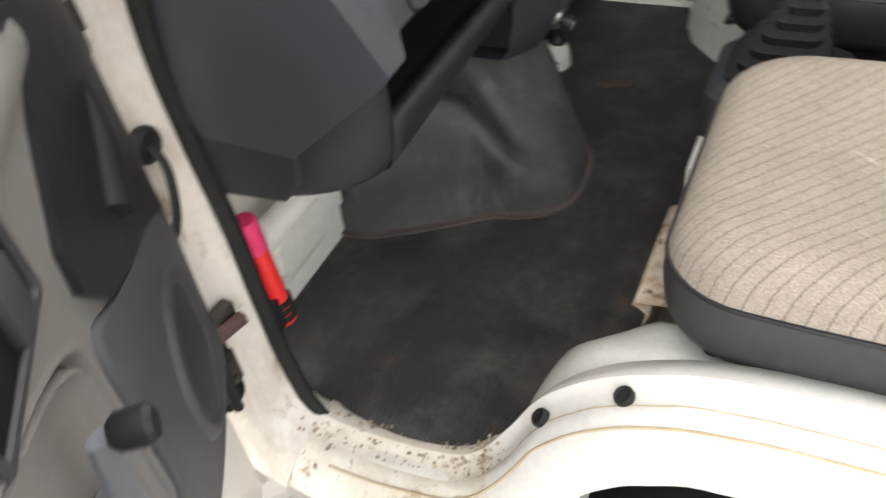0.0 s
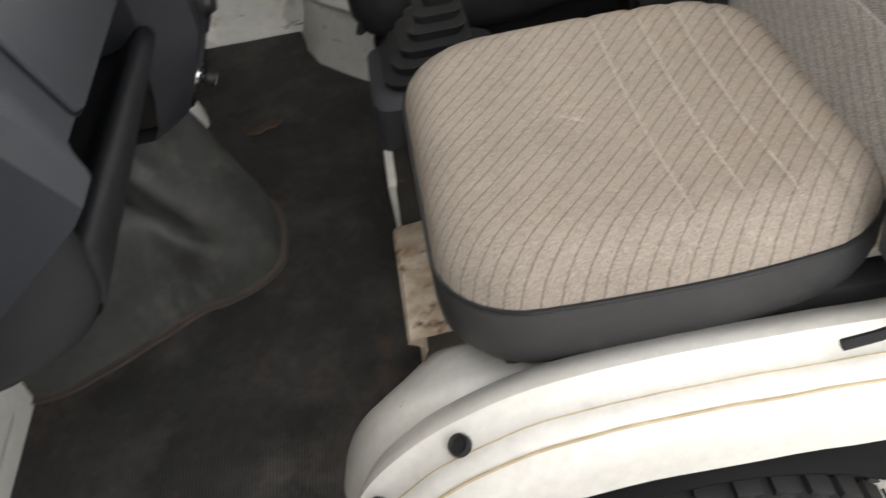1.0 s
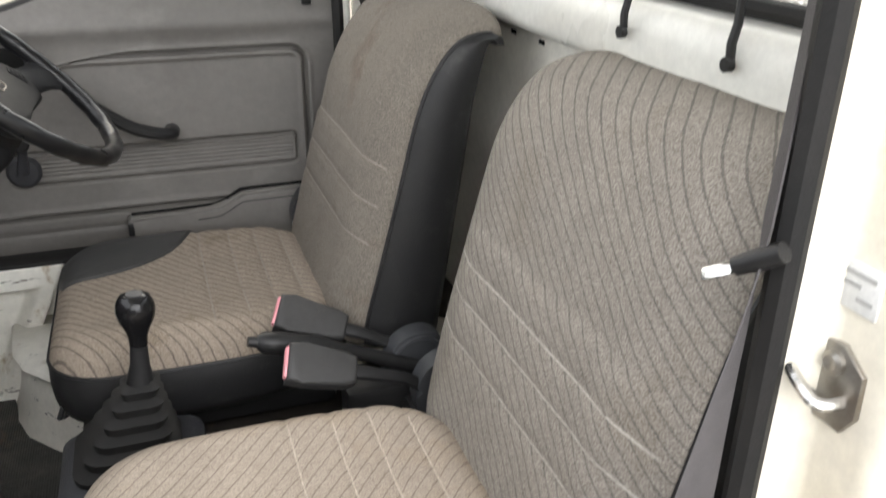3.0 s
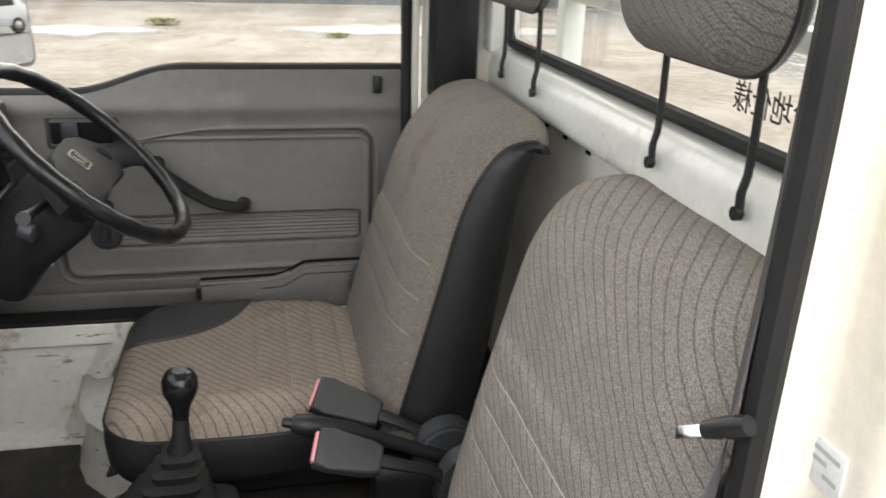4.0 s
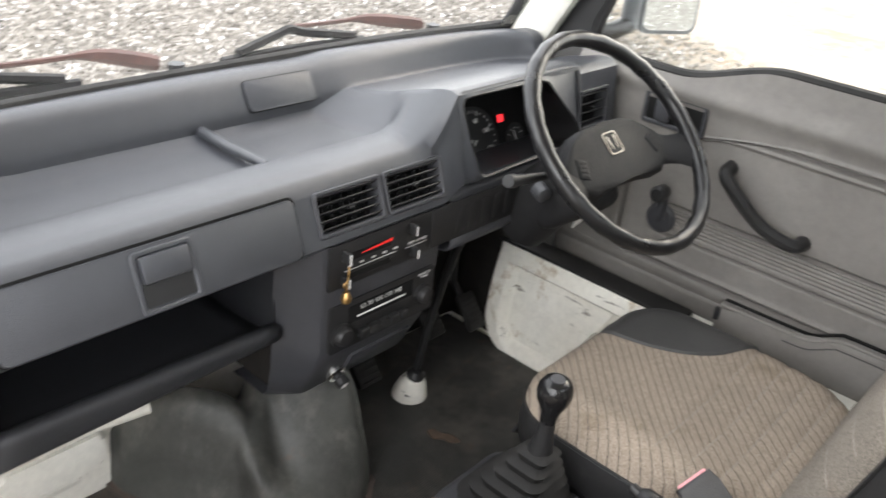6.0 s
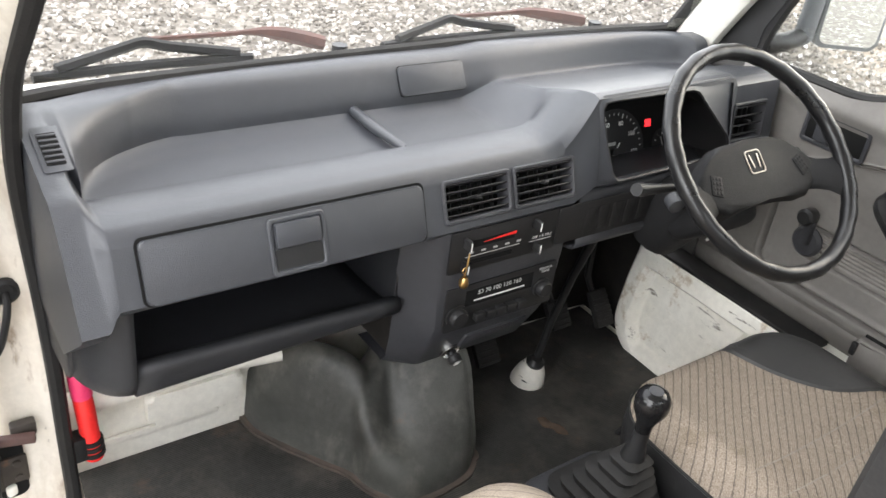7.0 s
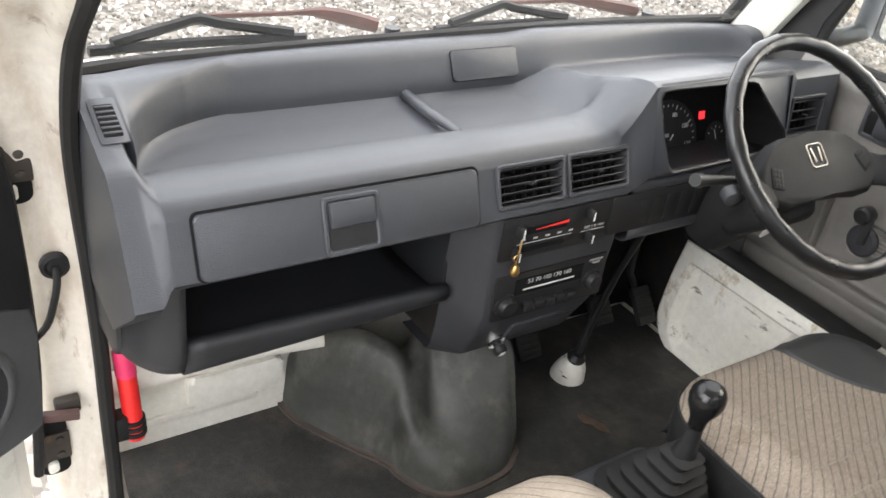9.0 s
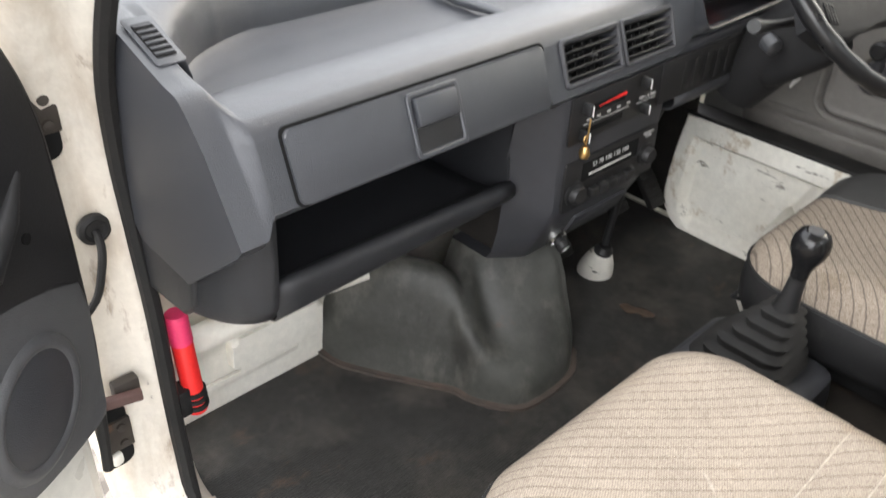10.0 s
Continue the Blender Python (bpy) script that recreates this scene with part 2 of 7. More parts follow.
CHIPPED = mat("chipped_white_paint", (0.80, 0.79, 0.73), 0.4, second=(0.70, 0.67, 0.60), scale=8, amount=0.6)
dirt(CHIPPED, (0.03, 0.028, 0.026), 24, 0.62, 0.02, (0.5, 1, 2.2), 1.0)
dirt(CHIPPED, (0.30, 0.22, 0.14), 16, 0.62, 0.12, (1, 1, 1), 0.7)
GRIME = mat("grimy_black_paint", (0.022, 0.020, 0.018), 0.7, second=(0.04, 0.034, 0.028), scale=20, amount=0.5, grain=0.3, grain_scale=150, stain=(0.12, 0.055, 0.025), stain_scale=26, stain_at=0.64, spec=0.2)
TRIM = mat("grey_door_trim", (0.182, 0.173, 0.161), 0.58, second=(0.138, 0.130, 0.120), scale=5, amount=0.6, grain=0.35, grain_scale=600, spec=0.4)
dirt(TRIM, (0.23, 0.22, 0.205), 7, 0.55, 0.2, (1, 1, 1.6), 0.6)
dirt(TRIM, (0.11, 0.10, 0.09), 14, 0.60, 0.16, (0.4, 1, 1), 0.5)
TRIM_DARK = mat("dark_grey_door_trim", (0.058, 0.057, 0.055), 0.58, second=(0.044, 0.043, 0.042), scale=8, amount=0.6, grain=0.35, grain_scale=600, spec=0.4)
SPEAKER_GREY = mat("speaker_panel_grey", (0.078, 0.079, 0.082), 0.5, second=(0.06, 0.061, 0.064), scale=10, amount=0.6, grain=0.3, grain_scale=600, spec=0.35)
VINYL = mat("black_seat_vinyl", (0.015, 0.015, 0.016), 0.45, second=(0.020, 0.020, 0.020), scale=18, grain=0.3, grain_scale=500, spec=0.35)
dirt(VINYL, (0.045, 0.044, 0.042), 30, 0.58, 0.15, (1, 1, 1), 0.6)
VINYL_GREY = mat("charcoal_seat_vinyl", (0.048, 0.047, 0.046), 0.5, second=(0.036, 0.036, 0.036), scale=12, grain=0.3, grain_scale=500, spec=0.35)
dirt(VINYL_GREY, (0.085, 0.082, 0.076), 30, 0.60, 0.15, (1, 1, 1), 0.5)
BACK_SLANT = (-0.514, 0.857)
SEAT_CLOTH = cloth("beige_striped_cloth", (0.42, 0.362, 0.298), (0.12, 0.095, 0.08), (0.37, 0.305, 0.235), 0.0143, 0.12, (-0.65, 0.76), 0.62, 0.5)
BACK_CLOTH = cloth("grey_beige_striped_cloth", (0.375, 0.345, 0.302), (0.095, 0.088, 0.082), (0.32, 0.29, 0.247), 0.0152, 0.14, BACK_SLANT, 0.66, 0.85)
HEAD_CLOTH = cloth("grey_striped_cloth", (0.29, 0.28, 0.26), (0.09, 0.088, 0.085), (0.25, 0.24, 0.22), 0.0152, 0.14, BACK_SLANT, 0.6)
WORN_CLOTH = cloth("worn_brown_grey_cloth", (0.37, 0.315, 0.255), (0.10, 0.082, 0.07), (0.23, 0.185, 0.135), 0.0135, 0.15, (0.65, 0.76), 0.78, 0.7)
WORN_BACK = cloth("worn_brown_grey_back_cloth", (0.265, 0.240, 0.205), (0.16, 0.14, 0.12), (0.20, 0.165, 0.13), 0.0125, 0.14, BACK_SLANT, 0.4, 0.85)
SEAM = mat("pale_seam_thread", (0.43, 0.375, 0.312), 0.95, mottle=0.3, spec=0.1)
BACK_SEAM = mat("grey_beige_seam_thread", (0.42, 0.39, 0.345), 0.95, mottle=0.3, spec=0.1)
WORN_SEAM = mat("worn_grey_seam_thread", (0.28, 0.25, 0.215), 0.95, mottle=0.3, spec=0.1)
HINGE_STEEL = mat("grimy_hinge_steel", (0.055, 0.046, 0.038), 0.65, 0.2, second=(0.025, 0.02, 0.016), scale=40, stain=(0.13, 0.06, 0.03), stain_scale=30)
SEALANT = mat("yellowed_sealant", (0.60, 0.50, 0.33), 0.6, second=(0.42, 0.33, 0.2), scale=30)
PLASTIC_GREY = mat("blue_grey_plastic", (0.14, 0.148, 0.16), 0.45, second=(0.11, 0.115, 0.125), scale=15, grain=0.15)
HINGE_GREY = mat("dark_grey_hinge_plastic", (0.048, 0.050, 0.055), 0.42, second=(0.038, 0.040, 0.043), scale=15, grain=0.2)
BELT = mat("belt_webbing", (0.085, 0.078, 0.080), 0.75, second=(0.06, 0.056, 0.057), scale=60, grain=0.5, grain_scale=900)
CHROME = mat("chrome", (0.75, 0.75, 0.73), 0.18, 1.0, second=(0.6, 0.6, 0.58), scale=20)
STEEL = mat("dull_steel", (0.42, 0.41, 0.38), 0.4, 1.0, second=(0.28, 0.24, 0.2), scale=40)
BRASS = mat("brass", (0.62, 0.40, 0.16), 0.3, 1.0)
RED = mat("red_plastic", (0.80, 0.03, 0.025), 0.4, second=(0.72, 0.02, 0.02), scale=20)
PINK = mat("faded_red_cap", (0.85, 0.05, 0.16), 0.45)
RED_BUTTON = mat("faded_red_button", (0.72, 0.30, 0.33), 0.45)
WHITE = mat("white_print", (0.8, 0.8, 0.78), 0.6)
DULL_PRINT = mat("grey_print", (0.48, 0.48, 0.47), 0.6)
PAPER = mat("tan_paper_tag", (0.62, 0.47, 0.29), 0.85, second=(0.5, 0.36, 0.21), scale=60)
TYRE = mat("tyre_rubber", (0.018, 0.018, 0.018), 0.75, second=(0.035, 0.033, 0.03), scale=25, grain=0.3)
WIPER_RUST = mat("faded_brown_arm", (0.11, 0.055, 0.045), 0.7, second=(0.07, 0.04, 0.035), scale=40)
GLASS = glass("clear_glass")
MIRROR = bpy.data.materials.new("mirror_glass")
MIRROR.use_nodes = True
for key, val in (("Base Color", (0.80, 0.82, 0.82, 1)), ("Metallic", 1.0), ("Roughness", 0.01)):
    MIRROR.node_tree.nodes["Principled BSDF"].inputs[key].default_value = val
LEAF = mat("weed_leaf", (0.30, 0.32, 0.14), 0.7, second=(0.38, 0.33, 0.18), scale=20)
FENCE = mat("grey_sheet_metal", (0.36, 0.38, 0.40), 0.5, 0.3, second=(0.28, 0.30, 0.31), scale=2)
LAMP_RED = bpy.data.materials.new("lit_red_lamp")
LAMP_RED.use_nodes = True
LAMP_RED.node_tree.nodes["Principled BSDF"].inputs["Base Color"].default_value = (0.9, 0.02, 0.02, 1)
LAMP_RED.node_tree.nodes["Principled BSDF"].inputs["Emission Color"].default_value = (1, 0.03, 0.04, 1)
LAMP_RED.node_tree.nodes["Principled BSDF"].inputs["Emission Strength"].default_value = 0.32


# ---- shapes ----
def part(name, bm, material, parent=None, label="", sharp=38, thick=0.0):
    """One mesh object; edges steeper than sharp stay hard."""
    bmesh.ops.recalc_face_normals(bm, faces=bm.faces) if bm.faces else None
    for f in bm.faces:
        f.smooth = True
    for e in bm.edges:
        e.smooth = len(e.link_faces) != 2 or e.calc_face_angle(0) < radians(sharp)
    me = bpy.data.meshes.new(name)
    bm.to_mesh(me)
    bm.free()
    me.materials.append(material)
    ob = new(name, me)
    if parent:
        ob.parent = parent
        ob.matrix_parent_inverse = pose(*base_of(parent)).inverted()
    if label:
        ob["label"] = label
    if thick:
        s = ob.modifiers.new("thickness", "SOLIDIFY")
        s.thickness, s.offset = thick, -1
    return ob


BASES = {}


def base_of(ob):
    return BASES.get(ob.name, (0, 0, 0))


def thing(name, x, y, z, label, category, group="", kind=""):
    ob = new(name)
    ob.empty_display_size = 0.05
    ob.location = (x, y, z)
    BASES[ob.name] = (x, y, z)
    return tagged(ob, label, category, group, kind)


def single(name, bm, material, label, category, group="", kind="", **kw):
    return tagged(part(name, bm, material, **kw), label, category, group, kind)


def box(c, size, bev=0.003, rot=(0, 0, 0), seg=2, bm=None):
    bm = bm or bmesh.new()
    r = bmesh.ops.create_cube(bm, size=1)
    vs = r["verts"]
    m = pose(*c, *rot) @ Matrix.Diagonal((*size, 1))
    bmesh.ops.transform(bm, matrix=m, verts=vs)
    if bev:
        es = list({e for v in vs for e in v.link_edges})
        bmesh.ops.bevel(bm, geom=es, offset=min(bev, min(size) * 0.45), segments=seg, profile=0.5, affect="EDGES")
    return bm


def loft(rings, closed=True, caps=True, bm=None):
    bm = bm or bmesh.new()
    vs = [[bm.verts.new(p) for p in r] for r in rings]
    n = len(rings[0])
    for a, b in zip(vs, vs[1:]):
        for i in range(n if closed else n - 1):
            j = (i + 1) % n
            try:
                bm.faces.new((a[i], a[j], b[j], b[i]))
            except ValueError:
                pass
    if caps and closed:
        bm.faces.new(vs[0])
        bm.faces.new(vs[-1])
    return bm


def tube(pts, r, n=8, bm=None, flat=1.0, caps=True):
    """A round bar along points; r one radius or one for each point; flat squeezes it along its second axis."""
    pts = [Vector(p) for p in pts]
    rs = r if isinstance(r, (list, tuple)) else [r] * len(pts)
    rings, side = [], None
    for i, p in enumerate(pts):
        d = (pts[min(i + 1, len(pts) - 1)] - pts[max(i - 1, 0)]).normalized()
        if side is None:
            side = d.orthogonal().normalized()
        side = (side - d * side.dot(d)).normalized()
        up = d.cross(side)
        rings.append([p + (side * math.cos(a) + up * math.sin(a) * flat) * rs[i] for a in [2 * math.pi * k / n for k in range(n)]])
    return loft(rings, True, caps, bm)


def lathe(profile, m, n=24, bm=None):
    """Turns (radius, height) pairs round the z axis of m."""
    rings = [[m @ Vector((r * math.cos(2 * math.pi * k / n), r * math.sin(2 * math.pi * k / n), h)) for k in range(n)] for r, h in profile]
    return loft(rings, True, True, bm)


def smooth_path(pts, per=6):
    """A smooth curve through points of any dimension."""
    p = [np.array(q, float) for q in pts]
    out = []
    for i in range(len(p) - 1):
        a, b, c, d = p[max(i - 1, 0)], p[i], p[i + 1], p[min(i + 2, len(p) - 1)]
        for k in range(per):
            t = k / per
            out.append(tuple(0.5 * (2 * b + (c - a) * t + (2 * a - 5 * b + 4 * c - d) * t * t + (3 * b - a - 3 * c + d) * t ** 3)))
    out.append(tuple(p[-1]))
    return out


def plate(poly, m, depth, bev=0.002, seg=2, bm=None):
    """A flat outline (x, y) drawn in the plane of m, grown by depth along its z, with rounded rim."""
    bm = bm or bmesh.new()
    lo = [bm.verts.new(m @ Vector((x, y, 0))) for x, y in poly]
    hi = [bm.verts.new(m @ Vector((x, y, depth))) for x, y in poly]
    n = len(poly)
    bm.faces.new(lo[::-1])
    top = bm.faces.new(hi)
    for i in range(n):
        bm.faces.new((lo[i], lo[(i + 1) % n], hi[(i + 1) % n], hi[i]))
    if bev:
        bmesh.ops.bevel(bm, geom=list(top.edges), offset=bev, segments=seg, profile=0.5, affect="EDGES")
    return bm


def round_rect(x0, y0, x1, y1, r, n=5):
    out = []
    for cx, cy, a0 in ((x1 - r, y1 - r, 0), (x0 + r, y1 - r, 90), (x0 + r, y0 + r, 180), (x1 - r, y0 + r, 270)):
        for k in range(n + 1):
            a = radians(a0 + 90 * k / n)
            out.append((cx + r * math.cos(a), cy + r * math.sin(a)))
    return out


def basis(o, x, y):
    """The pose with its origin at o and its x and y axes along x and y."""
    x, y = Vector(x).normalized(), Vector(y)
    z = x.cross(y).normalized()
    y = z.cross(x)
    m = Matrix((x, y, z)).transposed().to_4x4()
    return Matrix.Translation(o) @ m


def grid(f, us, vs, bm=None, skip=None, flat=None):
    """A sheet over us x vs; flat gives the cloth's own (side, along) lengths for its pattern."""
    bm = bm or bmesh.new()
    g = [[bm.verts.new(f(u, v)) for v in vs] for u in us]
    lay = bm.loops.layers.uv.new("UVMap") if flat else None
    for i in range(len(us) - 1):
        for j in range(len(vs) - 1):
            if not (skip and skip(us[i], us[i + 1], j)):
                fc = bm.faces.new((g[i][j], g[i + 1][j], g[i + 1][j + 1], g[i][j + 1]))
                if flat:
                    for lp, (a, b) in zip(fc.loops, ((i, j), (i + 1, j), (i + 1, j + 1), (i, j + 1))):
                        lp[lay].uv = flat(us[a], vs[b])
    return bm


def span(a, b, n):
    return [a + (b - a) * i / n for i in range(n + 1)]


def rim_point(u, v, w, d, r):
    """Maps the square (-1..1) onto a rounded rectangle w x d (halves) with corner radius r; also gives the nearness to the rim."""
    s = max(abs(u), abs(v))
    if s < 1e-6:
        return 0.0, 0.0, 0.0
    qx, qy = u / s * w, v / s * d
    cx, cy = max(-(w - r), min(w - r, qx)), max(-(d - r), min(d - r, qy))
    dx, dy = qx - cx, qy - cy
    k = math.hypot(dx, dy)
    if k > 1e-9:
        qx, qy = cx + dx / k * r, cy + dy / k * r
    return qx * s, qy * s, s


def text(name, body, size, m, material, parent, depth=0.0003, align="CENTER"):
    cu = bpy.data.curves.new(name, "FONT")
    cu.body, cu.size, cu.extrude, cu.align_x, cu.align_y = body, size, depth, align, "CENTER"
    cu.materials.append(material)
    ob = new(name, cu)
    ob.parent = parent
    ob.matrix_parent_inverse = pose(*base_of(parent)).inverted()
    ob.matrix_basis = m
    return ob


# ---- ground and distance ----
def ground_material():
    m = mat("gravel_and_sand", (0.30, 0.29, 0.27), 0.95, second=(0.20, 0.195, 0.185), scale=30, amount=0.3, grain=0.6, grain_scale=60, spec=0.2)
    t, b = m.node_tree, m.node_tree.nodes["Principled BSDF"]
    co = t.nodes.new("ShaderNodeTexCoord")
    vo = t.nodes.new("ShaderNodeTexVoronoi")
    vo.inputs["Scale"].default_value = 26
    t.links.new(co.outputs["Object"], vo.inputs["Vector"])
    pebble = t.nodes.new("ShaderNodeValToRGB")
    for pos, c in ((0.0, (0.10, 0.09, 0.08)), (0.45, (0.175, 0.16, 0.14)), (0.8, (0.26, 0.242, 0.215))):
        e = pebble.color_ramp.elements.new(pos)
        e.color = (*c, 1)
    t.links.new(vo.outputs["Color"], pebble.inputs[0])
    sand = t.nodes.new("ShaderNodeTexNoise")
    sand.inputs["Scale"].default_value, sand.inputs["Detail"].default_value = 0.9, 8
    t.links.new(co.outputs["Object"], sand.inputs["Vector"])
    sr = t.nodes.new("ShaderNodeValToRGB")
    for i, (pos, c) in enumerate(((0.40, (0.215, 0.172, 0.130)), (0.58, (0.335, 0.30, 0.252)))):
        sr.color_ramp.elements[i].position, sr.color_ramp.elements[i].color = pos, (*c, 1)
    fine = t.nodes.new("ShaderNodeTexNoise")
    fine.inputs["Scale"].default_value, fine.inputs["Detail"].default_value, fine.inputs["Roughness"].default_value = 7.0, 8, 0.75
    t.links.new(co.outputs["Object"], fine.inputs["Vector"])
    blend = t.nodes.new("ShaderNodeMixRGB")
    blend.inputs[0].default_value = 0.6
    t.links.new(sand.outputs["Fac"], blend.inputs[1])
    t.links.new(fine.outputs["Fac"], blend.inputs[2])
    t.links.new(blend.outputs[0], sr.inputs[0])
    sp = t.nodes.new("ShaderNodeSeparateXYZ")
    t.links.new(co.outputs["Object"], sp.inputs[0])
    # sand begins past a ragged line that runs away to the front right
    line = t.nodes.new("ShaderNodeMath")
    line.operation = "MULTIPLY_ADD"
    line.inputs[1].default_value = 0.75
    t.links.new(sp.outputs[0], line.inputs[0])
    t.links.new(sp.outputs[1], line.inputs[2])
    rag = t.nodes.new("ShaderNodeMath")
    rag.operation = "MULTIPLY_ADD"
    rag.inputs[1].default_value = 2.5
    t.links.new(sand.outputs["Fac"], rag.inputs[0])
    t.links.new(line.outputs[0], rag.inputs[2])
    mr = t.nodes.new("ShaderNodeMapRange")
    mr.inputs["From Min"].default_value, mr.inputs["From Max"].default_value = 4.0, 5.0
    t.links.new(rag.outputs[0], mr.inputs["Value"])
    rear = t.nodes.new("ShaderNodeMapRange")
    rear.inputs["From Min"].default_value, rear.inputs["From Max"].default_value = 7.5, 6.0
    t.links.new(sp.outputs[0], rear.inputs["Value"])
    both = t.nodes.new("ShaderNodeMath")
    both.operation = "MULTIPLY"
    t.links.new(mr.outputs[0], both.inputs[0])
    t.links.new(rear.outputs[0], both.inputs[1])
    mx = t.nodes.new("ShaderNodeMixRGB")
    t.links.new(both.outputs[0], mx.inputs[0])
    t.links.new(pebble.outputs[0], mx.inputs[1])
    t.links.new(sr.outputs[0], mx.inputs[2])
    t.links.new(mx.outputs[0], b.inputs["Base Color"])
    return m


GROUND = ground_material()
gb = grid(lambda u, v: (u, v, 0.02 * noise.noise(Vector((u * 0.4, v * 0.4, 0))) - 0.02), [s * 2.0 ** k for s, k in [(-1, j / 2) for j in range(22, -3, -1)]] + [0.0] + [2.0 ** (j / 2) for j in range(-2, 23)],
          [s * 2.0 ** k for s, k in [(-1, j / 2) for j in range(22, -3, -1)]] + [0.0] + [2.0 ** (j / 2) for j in range(-2, 23)])
single("ground", gb, GROUND, "yard of grey gravel turning to pale sandy dirt", "ground", kind="structure")

STONE = mat("gravel_stone", (0.50, 0.49, 0.47), 0.9, second=(0.28, 0.27, 0.26), scale=3)
tn = STONE.node_tree
gi = tn.nodes.new("ShaderNodeNewGeometry")
gr = tn.nodes.new("ShaderNodeValToRGB")
for pos, c in ((0.0, (0.12, 0.108, 0.096)), (0.5, (0.22, 0.202, 0.178)), (0.95, (0.39, 0.365, 0.33))):
    gr.color_ramp.elements.new(pos).color = (*c, 1)
tn.links.new(gi.outputs["Random Per Island"], gr.inputs[0])
tn.links.new(gr.outputs[0], tn.nodes["Principled BSDF"].inputs["Base Color"])


def gravel():
    rnd = random.Random(4)
    verts, faces = [], []
    shape = [(1, 0, 0), (-1, 0, 0), (0, 1, 0), (0, -1, 0), (0, 0, 1), (0, 0, -1)]
    tri = [(0, 2, 4), (2, 1, 4), (1, 3, 4), (3, 0, 4), (2, 0, 5), (1, 2, 5), (3, 1, 5), (0, 3, 5)]
    for _ in range(30000):
        x = -1.2 - 5.8 * rnd.random() ** 1.3
        y = -2.0 + 9.0 * rnd.random()
        edge = min((x + 7.0) / 1.2, (y + 2.0) / 1.2, (7.0 - y) / 1.2, (-1.2 - x) / 0.5, (4.6 - y - 0.75 * x) / 1.0)
        if edge < rnd.random():
            continue
        r = rnd.uniform(0.009, 0.024)
        m = pose(x, y, r * 0.3, rnd.uniform(0, 360), rnd.uniform(0, 360), rnd.uniform(0, 360))
        k = len(verts)
        verts += [tuple(m @ (Vector(p) * r * rnd.uniform(0.6, 1.2))) for p in shape]
        faces += [tuple(k + i for i in f) for f in tri]
    me = bpy.data.meshes.new("gravel")
    me.from_pydata(verts, [], faces)
    me.materials.append(STONE)
    tagged(new("gravel", me), "loose pale and grey gravel stones on the yard", "gravel", kind="stuff")


gravel()


def corrugated_fence(y, x0, x1, h):
    bm = grid(lambda u, v: (u, y + 0.03 * math.sin(u * 2 * math.pi / 0.32), v), span(x0, x1, int((x1 - x0) / 0.08)), [0.0, h])
    fence = thing("fence", (x0 + x1) / 2, y, 0, "grey corrugated sheet-metal fence at the edge of the yard", "fence")
    part("sheet", bm, FENCE, fence, thick=0.003)
    for i in range(int((x1 - x0) / 3) + 1):
        part("post", tube([(x0 + i * 3, y + 0.08, 0), (x0 + i * 3, y + 0.08, h)], 0.03), STEEL, fence)


corrugated_fence(17.5, -22, 12, 1.6)
SLAB = mat("pale_concrete", (0.44, 0.42, 0.39), 0.9, second=(0.33, 0.31, 0.275), scale=3, grain=0.3, grain_scale=80)
rs = random.Random(3)
for sx, sy, sl, sw in ((-3.4, 12.2, 5.2, 1.3), (3.2, 12.6, 4.6, 1.6), (-9.5, 13.5, 6.0, 1.4)):
    pts = [(math.cos(a) * sl / 2 * rs.uniform(0.85, 1.1), math.sin(a) * sw / 2 * rs.uniform(0.55, 1.25)) for a in [k * math.pi / 24 for k in range(48)]]
    single("concrete_slab", plate(pts, pose(sx, sy, -0.03), 0.045, 0.0), SLAB, "pale weathered concrete slab lying in the dirt", "slab")


def weed(x, y, s, seed):
    rnd = random.Random(seed)
    bm = bmesh.new()
    for _ in range(260):
        a, l = rnd.uniform(0, 6.283), s * rnd.uniform(0.4, 1.0)
        bx, by = x + rnd.gauss(0, s * 0.5), y + rnd.gauss(0, s * 0.35)
        d = Vector((math.cos(a), math.sin(a), 0))
        w = Vector((-d.y, d.x, 0)) * 0.008
        p0 = Vector((bx, by, 0))
        p1, p2 = p0 + d * l * 0.35 + Vector((0, 0, l * 0.40)), p0 + d * l * 0.8 + Vector((0, 0, l * 0.45))
        v = [bm.verts.new(q) for q in (p0 - w, p0 + w, p1 + w, p2, p1 - w)]
        bm.faces.new(v)
    return single("weed", bm, LEAF, "low green weed clump growing in the sand", "weed", group="weeds in the yard", kind="stuff")


for i, (wx, wy, ws) in enumerate(((-1.05, 13.4, 0.24), (-2.6, 11.3, 0.10), (1.6, 11.8, 0.13))):
    weed(wx, wy, ws, i)

# ---- cab shell ----
FLOOR_Z = 0.462
floor = single("floor", box((0.2, 0, FLOOR_Z - 0.03), (1.3, 1.27, 0.05), 0.004), PAINT_INNER, "painted steel cab floor under the rubber mat", "floor", kind="structure")
